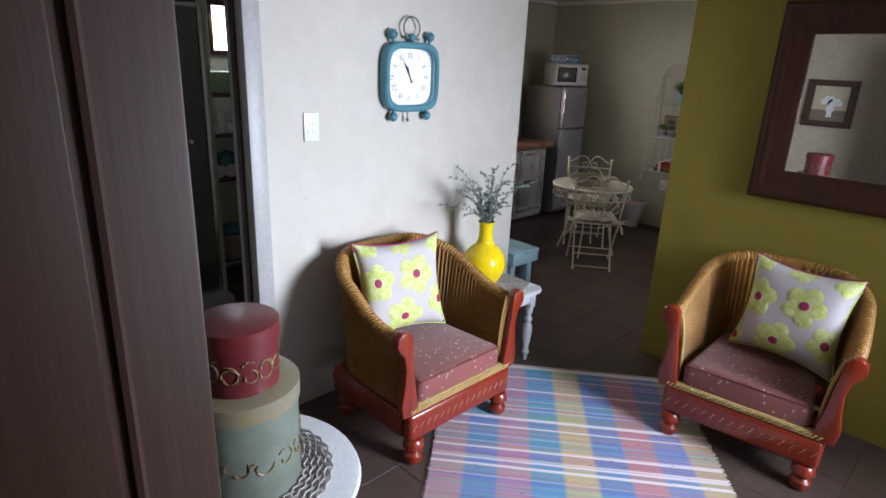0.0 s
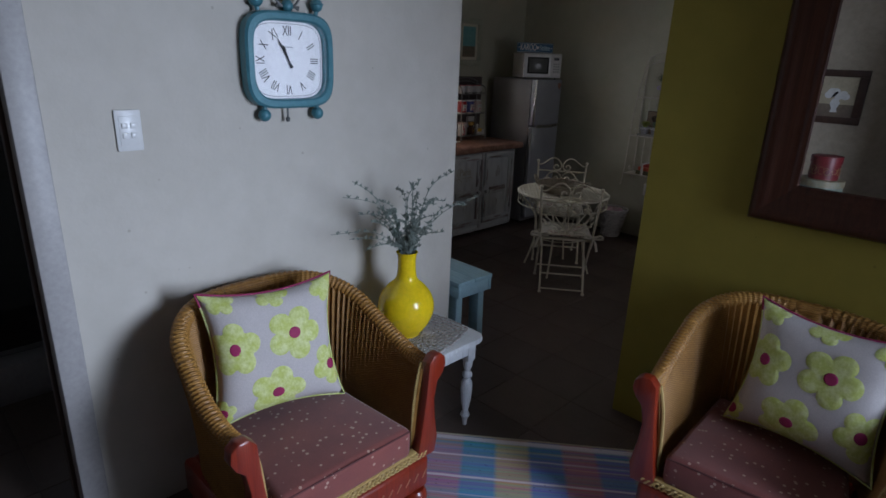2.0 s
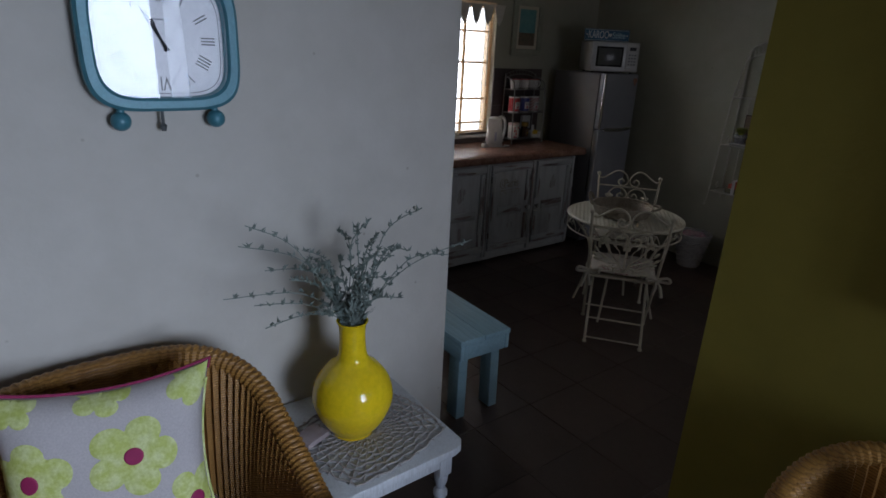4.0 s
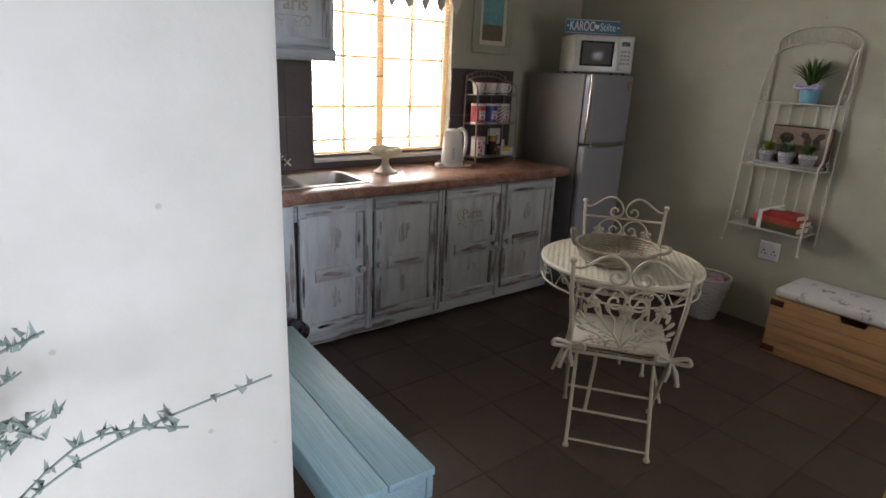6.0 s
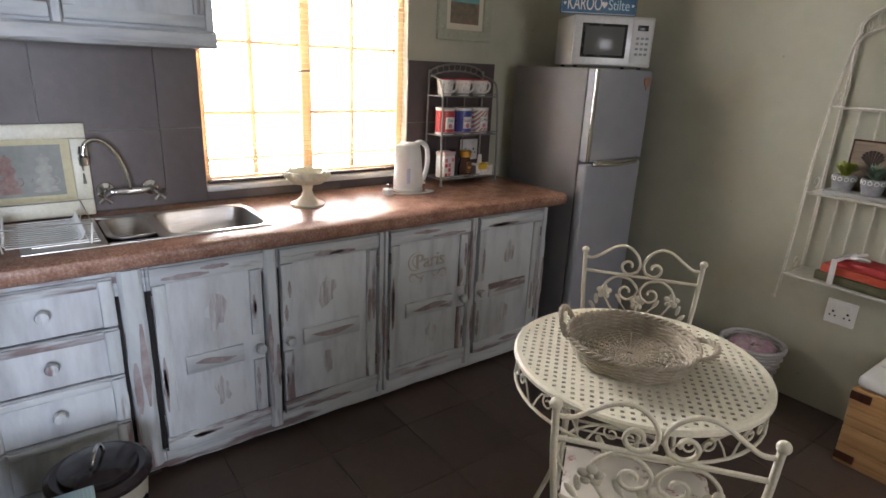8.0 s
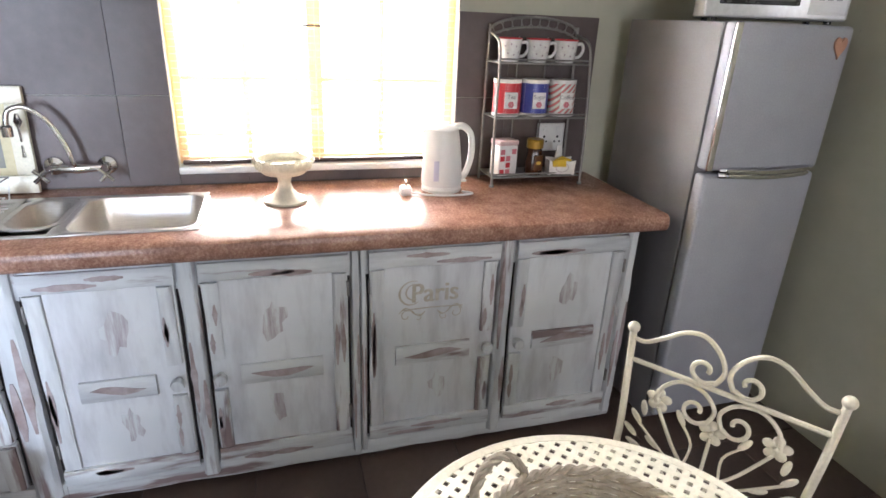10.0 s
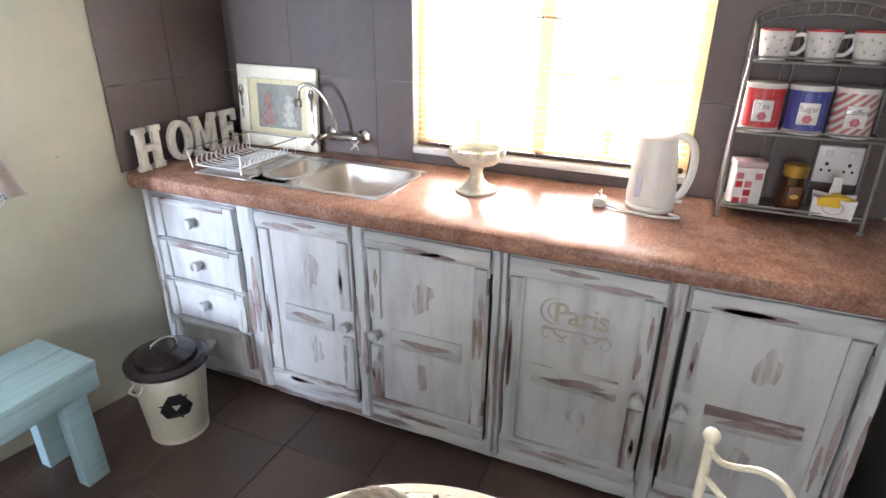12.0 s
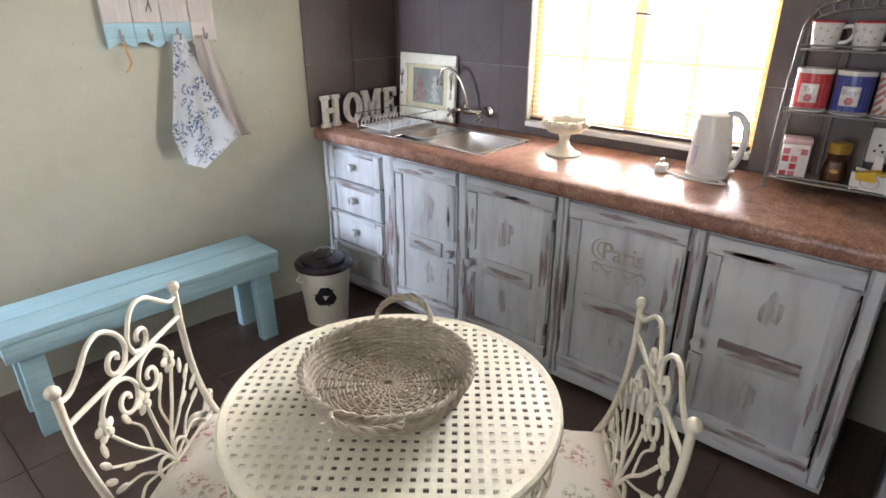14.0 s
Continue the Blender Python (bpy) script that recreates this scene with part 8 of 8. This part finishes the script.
def hat_box(at, r, h, lid_h, side, lid, label):
    b = thing("hat_box", label, "hat box", "stack of hat boxes", at)
    part("drum", lathe([(0, 0), (r, 0), (r, h - 0.004), (0, h - 0.004)], 44), side, b)
    part("lid", lathe([(r + 0.001, h - lid_h), (r + 0.006, h - lid_h), (r + 0.006, h - 0.002), (r + 0.003, h), (0, h)], 44), lid, b)
    bm = bmesh.new()
    rngl = random.Random(int(r * 1000))
    for i in range(14):
        a0 = i * 0.45
        z0 = (h - lid_h) * 0.5
        for sg in (-1, 1):
            pts = [((r + 0.0015) * math.cos(a0 + p[0] / r), (r + 0.0015) * math.sin(a0 + p[0] / r), z0 + p[1]) for p in spiral((sg * 0.026 * rngl.uniform(0.6, 1.3), sg * 0.012 * rngl.uniform(-1, 1.6)), 0.03 * rngl.uniform(0.6, 1.1), 0.012, rngl.uniform(0, 2), sg * rngl.uniform(2.2, 4.5), 16)]
            tube(pts, [0.0006 + 0.0026 * abs(math.sin(math.pi * k / 5.5)) for k in range(17)], 5, bm=bm)
    part("gilt_scroll", bm, M_GOLD, b, "faded gilt leaf scrolls", kind="stuff")
    return b


M_REDBOX = mat("worn_red_paper", (0.16, 0.018, 0.02), (0.10, 0.012, 0.016), 0.4, scale=9, bmp=0.1)
M_GREENBOX = mat("grey_green_paper", (0.17, 0.20, 0.16), (0.12, 0.13, 0.10), 0.45, scale=7)
hat_box((TBX, TBY, 0.627), 0.148, 0.30, 0.05, M_GREENBOX, mat("mottled_gilt_lid", (0.20, 0.20, 0.15), (0.24, 0.17, 0.08), 0.45, scale=16), "large grey-green hat box with gilt scrolls")
hat_box((TBX, TBY, 0.929), 0.102, 0.175, 0.05, M_REDBOX, M_REDBOX, "small dark red hat box with gilt scrolls")

# ---------------------------------------------------------------- doors and openings of the living room
DF = thing("door_1", "grey-white door frame of the bathroom doorway", "door frame", kind="structure")
M_FRAMEW = mat("pale_grey_gloss_paint", (0.43, 0.41, 0.40), (0.37, 0.355, 0.35), 0.45, scale=6)
for y0, y1 in ((DOOR_Y1 - 0.03, DOOR_Y1 + 0.05), (DOOR_Y0 - 0.05, DOOR_Y0 + 0.03)):
    part("jamb", box(X_CLOCK - 0.15, X_CLOCK + 0.012, y0, y1, 0, DOOR_H + 0.05, 0.006), M_FRAMEW, DF)
    part("stop_bead", box(X_CLOCK - 0.09, X_CLOCK - 0.05, y0 - 0.012 if y0 > 0.5 else y1, y0 if y0 > 0.5 else y1 + 0.012, 0, DOOR_H - 0.03, 0.003), M_DOORWOOD, DF)
part("head", box(X_CLOCK - 0.15, X_CLOCK + 0.012, DOOR_Y0 + 0.031, DOOR_Y1 - 0.031, DOOR_H - 0.03, DOOR_H + 0.05, 0.006), M_FRAMEW, DF)

ED = thing("door_2", "dark brown panelled entry door standing open", "door", at=(ED0 + 0.02, Y_BACK + 0.01, 0.008), turn=81, kind="structure")
leaf = part("leaf", box(0, 0.785, -0.02, 0.02, 0, 2.04, 0.004), M_DOORWOOD, ED)
for z0, z1 in ((0.15, 0.95), (1.10, 1.92)):
    for x0, x1 in ((0.1, 0.36), (0.43, 0.69)):
        for sg in (-1, 1):
            pnl = part("panel", box(x0 + 0.02, x1 - 0.02, *sorted((sg * 0.02, sg * 0.026)), z0 + 0.02, z1 - 0.02, 0.004), M_DOORWOOD, leaf)
            part("bead", tube([(x0, sg * 0.02, z0), (x1, sg * 0.02, z0), (x1, sg * 0.02, z1), (x0, sg * 0.02, z1)], 0.008, 6, closed=True), M_DOORWOOD, leaf)
part("door_handle", tube(curve_pts([(0.735, -0.02, 1.0), (0.735, -0.06, 1.0), (0.63, -0.062, 1.0)], 4), 0.008, 8), M_CHROME, ED)
EF = thing("door_3", "dark wooden frame of the entry doorway", "door frame", kind="structure")
for x0, x1 in ((ED0, ED0 + 0.02), (ED1 - 0.02, ED1)):
    part("jamb", box(x0, x1, Y_BACK - 0.15, Y_BACK + 0.008, 0, 2.1, 0.003), M_DOORWOOD, EF)
part("head", box(ED0 + 0.021, ED1 - 0.021, Y_BACK - 0.15, Y_BACK + 0.008, 2.07, 2.1, 0.003), M_DOORWOOD, EF)

# picture on the entry wall, seen in the mirror
FP = thing("framed_print", "still life print of white flowers in a brown frame", "picture", at=(-1.27, Y_BACK + 0.001, 1.27))
for b in ((-0.23, 0.23, 0, 0.06), (-0.23, 0.23, 0.41, 0.47), (-0.23, -0.16, 0.061, 0.409), (0.16, 0.23, 0.061, 0.409)):
    part("frame", box(b[0], b[1], 0, 0.025, b[2], b[3], 0.004), M_DOORWOOD, FP)
part("print_ground", box(-0.16, 0.16, 0, 0.008, 0.06, 0.41), mat("warm_beige_print", (0.52, 0.45, 0.32), (0.44, 0.37, 0.25), 0.6, scale=5), FP)
part("print_shelf", box(-0.16, 0.16, 0.008, 0.009, 0.06, 0.17), mat("brown_print", (0.16, 0.12, 0.09), (0.22, 0.17, 0.12), 0.6), FP)
part("print_urn", slab([(-0.02, 0.10), (0.04, 0.10), (0.03, 0.13), (0.05, 0.18), (0.03, 0.22), (-0.01, 0.22), (-0.03, 0.18), (-0.01, 0.13)], 0.009, 0.010, m=FYW), M_CERAMIC, FP)
for x, z in ((-0.05, 0.25), (0.0, 0.28), (0.06, 0.26), (0.03, 0.24), (-0.03, 0.28), (0.08, 0.24)):
    part("print_bloom", slab([(x + 0.035 * math.cos(a), z + 0.03 * math.sin(a)) for a in (2 * math.pi * i / 12 for i in range(12))], 0.0095 + 0.0003 * x, 0.0105 + 0.001 * abs(x), m=FYW), M_CERAMIC, FP)
part("print_bird", slab([(-0.03, 0.22), (0.0, 0.24), (0.02, 0.27), (0.015, 0.285), (-0.005, 0.275), (-0.02, 0.25)], 0.012, 0.013, m=FYW), M_BLACK, FP)

# bookcase in the entry hall
BC = thing("bookcase", "dark wooden bookcase filled with books and folders", "bookcase", at=(-0.9, -2.66, 0))
for x in (-0.5, 0.5):
    part("side", box(x - 0.012, x + 0.012, -0.15, 0.15, 0, 2.0), M_DARKWOOD, BC)
part("back", box(-0.488, 0.488, -0.15, -0.14, 0.0, 2.0), M_DARKWOOD, BC)
rng = random.Random(9)
for z in (0.05, 0.43, 0.81, 1.19, 1.57, 1.97):
    part("shelf", box(-0.487, 0.487, -0.139, 0.15, z, z + 0.02), M_DARKWOOD, BC)
BOOKM = [mat("spine_%s" % n, c, None, 0.6) for n, c in (("blue", (0.08, 0.15, 0.30)), ("red", (0.34, 0.04, 0.04)), ("white", (0.6, 0.6, 0.58)), ("grey", (0.25, 0.27, 0.30)), ("green", (0.06, 0.16, 0.10)))]
for z in (0.07, 0.45, 0.83, 1.21, 1.59):
    x = -0.47
    while x < 0.42:
        w, h = rng.uniform(0.025, 0.06), rng.uniform(0.2, 0.3)
        solo("book", box(-0.9 + x, -0.9 + x + w - 0.002, -2.76, -2.76 + rng.uniform(0.15, 0.2), z, z + h, 0.002), rng.choice(BOOKM), "book or folder standing upright on the bookcase shelf", "book", "books in the bookcase")
        x += w

# patio opening: open doorway, barred window, deck, railing and garden
PF = thing("window_2", "dark framed window with diamond burglar bars beside the open doorway", "window", kind="structure")
part("post", box(X_EAST + 0.02, X_EAST + 0.12, PDM, PDM + 0.07, 0, 2.12, 0.004), M_DARKWOOD, PF)
for b in ((PDM + 0.07, PD1, 0.35, 0.41), (PDM + 0.07, PD1, 2.06, 2.12)):
    part("window_frame", box(X_EAST + 0.03, X_EAST + 0.11, b[0], b[1], b[2], b[3], 0.004), M_DARKWOOD, PF)
part("window_frame", box(X_EAST + 0.03, X_EAST + 0.11, PD1 - 0.05, PD1, 0.41, 2.06, 0.004), M_DARKWOOD, PF)
ya, yb, za, zb = PDM + 0.07, PD1 - 0.05, 0.41, 2.06
for i in range(-9, 8):
    for sg in (1, -1):
        y0 = ya + i * 0.16 if sg > 0 else yb - i * 0.16
        pts = []
        for t in (0, 1):
            pts.append((y0 + sg * 0.55 * (zb - za) * t, za + (zb - za) * t))
        (p0, q0), (p1, q1) = pts
        lo, hi = 0.0, 1.0
        for lim, up in ((ya, False), (yb, True)):
            k = (lim - p0) / (p1 - p0)
            if (p1 > p0) == up:
                hi = min(hi, k)
            else:
                lo = max(lo, k)
        if hi - lo > 0.05:
            part("bar", tube([(X_EAST + 0.05 + 0.006 * sg, p0 + (p1 - p0) * t, q0 + (q1 - q0) * t) for t in (lo, hi)], 0.005, 5), M_BLACK, PF)
pane = part("pane", box(X_EAST + 0.08, X_EAST + 0.085, ya, yb, za, zb), M_GLASS, PF)
pane.visible_shadow = False
M_DECK = mat("pale_patio_tile", (0.42, 0.38, 0.34), (0.34, 0.31, 0.28), 0.7)
solo("patio", box(X_EAST + 0.15, 4.1, -1.0, 5.5, -0.15, -0.03), M_DECK, "pale tiled patio outside the doorway", "patio", kind="structure")
solo("ground", box(-40, 60, -40, 60, -0.6, -0.5), mat("dry_grass_ground", (0.16, 0.17, 0.07), (0.22, 0.18, 0.10), 0.95, scale=0.8), "dry grassy ground around the house", "ground", kind="structure")
RL = thing("patio_railing", "dark metal railing along the edge of the patio", "railing", at=(3.8, 0, 0))
part("top_rail", tube([(0, -1.0, 0.95), (0, 5.5, 0.95)], 0.025, 8), M_BLACK, RL)
part("bottom_rail", tube([(0, -1.0, 0.08), (0, 5.5, 0.08)], 0.015, 8), M_BLACK, RL)
bar_me = mesh_of("baluster", tube([(0, 0, -0.03), (0, 0, 0.95)], 0.010, 6), M_BLACK)
tiles_on(RL, "baluster", bar_me, [Matrix.Translation((0, -0.95 + 0.12 * i, 0)) for i in range(54)])
solo("door_mat", box(1.7, 2.1, 1.6, 2.2, -0.028, -0.016, 0.004), mat("striped_mat", (0.24, 0.10, 0.06), (0.08, 0.06, 0.06), 0.9, scale=20), "brown door mat lying on the patio", "mat")


def tree(at, h, spread, n, seed, label, mt):
    t = thing("tree", label, "tree", "garden trees", at)
    rg = random.Random(seed)
    part("trunk", tube(curve_pts([(0, 0, 0), (0.05, 0.03, h * 0.3), (-0.03, 0.05, h * 0.6), (0.02, 0, h * 0.85)]), [0.10 - 0.08 * i / 24 for i in range(25)], 8), M_DARKWOOD, t)
    bm, lb = bmesh.new(), bmesh.new()
    for i in range(n):
        a, e = rg.uniform(0, 6.28), rg.uniform(-0.5, 1.3)
        tip = Vector((math.cos(a) * math.cos(e), math.sin(a) * math.cos(e), 0.75 * math.sin(e))) * spread * rg.uniform(0.55, 1.0) + Vector((0, 0, h * 0.72))
        if i % 4 == 0:
            tube([Vector((0, 0, h * rg.uniform(0.35, 0.7))), tip * 0.6 + Vector((0, 0, h * 0.25)), tip], [0.03, 0.018, 0.006], 5, bm=lb)
        for k in range(26):
            p = tip + Vector((rg.gauss(0, 1), rg.gauss(0, 1), rg.gauss(0, 0.8))) * spread * 0.17
            m = Euler((rg.uniform(0, 6), rg.uniform(0, 6), rg.uniform(0, 6))).to_matrix()
            vs = [bm.verts.new(p + m @ Vector(q) * 0.085) for q in ((-0.35, 0, 0), (0, 0.9, 0.1), (0.35, 0, 0), (0, -0.9, 0.1))]
            bm.faces.new(vs)
    part("limbs", lb, M_DARKWOOD, t)
    part("crown", bm, mt, t, smooth=0)


tree((7.5, 1.6, -0.5), 2.6, 1.2, 60, 1, "bushy green garden tree beyond the patio", M_LEAF)
tree((9.0, 4.2, -0.5), 3.2, 1.5, 70, 2, "tall leafy garden tree beyond the patio", M_LEAF)
tree((7.0, 5.4, -0.5), 2.2, 1.0, 50, 3, "rounded green garden shrub beyond the patio", M_LEAF)

# ---------------------------------------------------------------- bathroom beyond the doorway
SHK = solo("shower_kerb", box(-3.40, -3.19, -0.35, 1.42, 0, 0.20, 0.006), mat("pale_grey_tile", (0.34, 0.32, 0.33), (0.28, 0.26, 0.27), 0.3), "pale grey tiled step of the shower", "step", kind="structure")
SC = thing("shower_screen", "shower screen of clear and mirrored glass in slim framing", "shower screen", at=(-3.33, 0, 0.20))
M_DARKMIRROR = mat("tinted_mirror_glass", (0.84, 0.88, 0.92), (0.84, 0.88, 0.92), 0.04, 1.0, bmp=0)
M_DARKMIRROR.node_tree.links.remove(M_DARKMIRROR.node_tree.nodes["Principled BSDF"].inputs["Roughness"].links[0])
M_DARKMIRROR.node_tree.nodes["Principled BSDF"].inputs["Roughness"].default_value = 0.01
part("glass_panel", box(-0.004, 0.004, 0.956, 1.38, 0.0, 1.80), M_GLASS, SC)
part("mirror_panel", box(-0.004, 0.004, -0.34, 0.929, 0.0, 1.80), M_DARKMIRROR, SC, "tinted mirror glass door")
part("frame_post", box(-0.012, 0.012, 1.38, 1.405, 0, 1.82, 0.003), M_CHROME, SC)
part("frame_post", box(-0.012, 0.012, 0.93, 0.955, 0.0, 1.80, 0.003), M_DARKMETAL, SC)
part("frame_head", box(-0.012, 0.012, -0.34, 1.38, 1.80, 1.825, 0.003), M_CHROME, SC)
part("knob", lathe([(0, 0), (0.012, 0), (0.018, 0.02), (0.012, 0.03), (0, 0.032)], 14, m=Matrix.Translation((0.004, 1.27, 1.02)) @ Matrix.Rotation(radians(90), 4, "Y")), M_CHROME, SC)
solo("shower_wall", box(-4.26, -4.24, -0.34, 1.42, 0, 2.4), mat("dark_shower_tile", (0.05, 0.05, 0.05), (0.035, 0.035, 0.035), 0.35), "dark tiled wall inside the shower", "wall", kind="structure")
solo("shower_partition", box(-4.24, -3.41, 1.415, 1.47, 0, 2.4), M_SAGE, "plastered partition beside the shower", "wall", kind="structure")
BW = thing("window_3", "small dark framed bathroom window with a white blind", "window", kind="structure")
for b in ((1.85, 2.15, 1.73, 1.77), (1.85, 2.15, 2.09, 2.13), (1.85, 1.88, 1.77, 2.09), (2.12, 2.15, 1.77, 2.09)):
    part("window_frame", box(X_WIN - 0.08, X_WIN + 0.012, b[0], b[1], b[2], b[3], 0.003), M_DARKWOOD, BW)
for i in range(14):
    part("slat", box(X_WIN - 0.045, X_WIN - 0.025, 1.88, 2.12, 1.775 + i * 0.0225, 1.778 + i * 0.0225), M_WHITE, BW)
SU = thing("corner_shelf", "dark corner shelf unit stacked with bathroom things", "shelf", at=(-4.05, 1.80, 0))
for x in (-0.17, 0.15):
    for y in (-0.17, 0.17):
        part("upright", tube([(x, y, 0), (x, y, 1.55)], 0.010, 8), M_DARKWOOD, SU)
for z in (0.20, 0.84, 1.17, 1.46):
    part("tier", box(-0.19, 0.17, -0.19, 0.19, z - 0.02, z, 0.006), M_DARKWOOD, SU)
M_TEAL = mat("teal_towel", (0.08, 0.20, 0.24), (0.05, 0.14, 0.17), 0.95)
for y, z, r in ((-0.09, 0.89, 0.048), (0.0, 0.89, 0.05), (0.1, 0.89, 0.048), (-0.04, 0.97, 0.045), (0.06, 0.97, 0.045)):
    o = solo("rolled_towel", lathe([(0, -0.12), (r * 0.8, -0.12), (r, -0.11), (r, 0.11), (r * 0.8, 0.12), (0, 0.12)], 18, m=Matrix.Rotation(radians(90), 4, "Y")), M_TEAL if z > 0.9 else M_PINKCLOTH, "rolled towel stacked on the corner shelf", "towel", "rolled towels")
    o.location = (-4.05, 1.80 + y, z)
for y, w, h, mt, lab in ((-0.09, 0.045, 0.09, M_CERAMIC, "white canister on the corner shelf"), (0.05, 0.05, 0.08, M_CERAMIC, "white storage jar on the corner shelf"), (-0.02, 0.03, 0.16, M_CERAMIC, "tall white bottle on the corner shelf")):
    o = solo("toiletry_jar", lathe([(0, 0), (w, 0), (w, h * 0.8), (w * 0.9, h), (0, h)], 18), mt, lab, "jar", "toiletries on the corner shelf")
    o.location = (-4.0, 1.80 + y, 1.171)
o = solo("folded_bag", box(-0.06, 0.06, -0.1, 0.1, 0, 0.16, 0.02), mat("pale_green_print", (0.30, 0.34, 0.24), (0.2, 0.26, 0.17), 0.7, scale=30), "pale green printed bag on the corner shelf", "bag")
o.location = (-4.02, 1.80, 1.461)
LB = thing("laundry_basket", "grey woven basket filled with dark blue cloths", "basket", at=(-3.98, 1.80, 0.20))
part("weave", lathe([(0, 0), (0.12, 0), (0.15, 0.2), (0.145, 0.2), (0.115, 0.015), (0, 0.015)], 24), M_WICKER, LB)
bm = bmesh.new()
for i in range(6):
    a = i * 1.05
    bmesh.ops.create_icosphere(bm, subdivisions=2, radius=0.06, matrix=Matrix.Translation((0.06 * math.cos(a), 0.06 * math.sin(a), 0.21)) @ Matrix.Diagonal((1, 1, 0.8, 1)))
o = solo("cloth_heap", bm, M_TEAL, "dark blue cloths heaped in the basket", "cloths")
o.location = (-3.98, 1.80, 0.20)

# ---------------------------------------------------------------- floor tiles, the nearest as single pieces
TS = 0.36
tile_me = mesh_of("tile", box(0.0015, TS - 0.0015, 0.0015, TS - 0.0015, -0.01, 0.0, 0.0012, 1), M_TILE, 0)
spots = []
for i in range(-4, 13):
    for j in range(-14, 7):
        x, y = -3.13 + i * TS, 4.19 + j * TS
        if x + TS > X_WIN + 0.0 and x < X_EAST and -0.9 < y + TS and y < Y_FRIDGE and x < 1.1:
            if x < -0.2 or y < 3.3:
                spots.append((x, y))
tiles_on(floor, "tile", tile_me, [Matrix.Translation((x, y, 0)) for x, y in spots[:300]])
bm = bmesh.new()
rest = spots[300:] + [(-3.13 + i * TS, 4.19 + j * TS) for i in range(9, 12) for j in range(-2, 6)]
seen_spots = set()
for x, y in rest:
    k = (round(x, 2), round(y, 2))
    if k in seen_spots or (x, y) in spots[:300]:
        continue
    seen_spots.add(k)
    box(x + 0.0015, x + TS - 0.0015, y + 0.0015, y + TS - 0.0015, -0.01, 0.0, bm=bm)
part("far_tiles", bm, M_TILE, floor, kind="stuff", smooth=0)
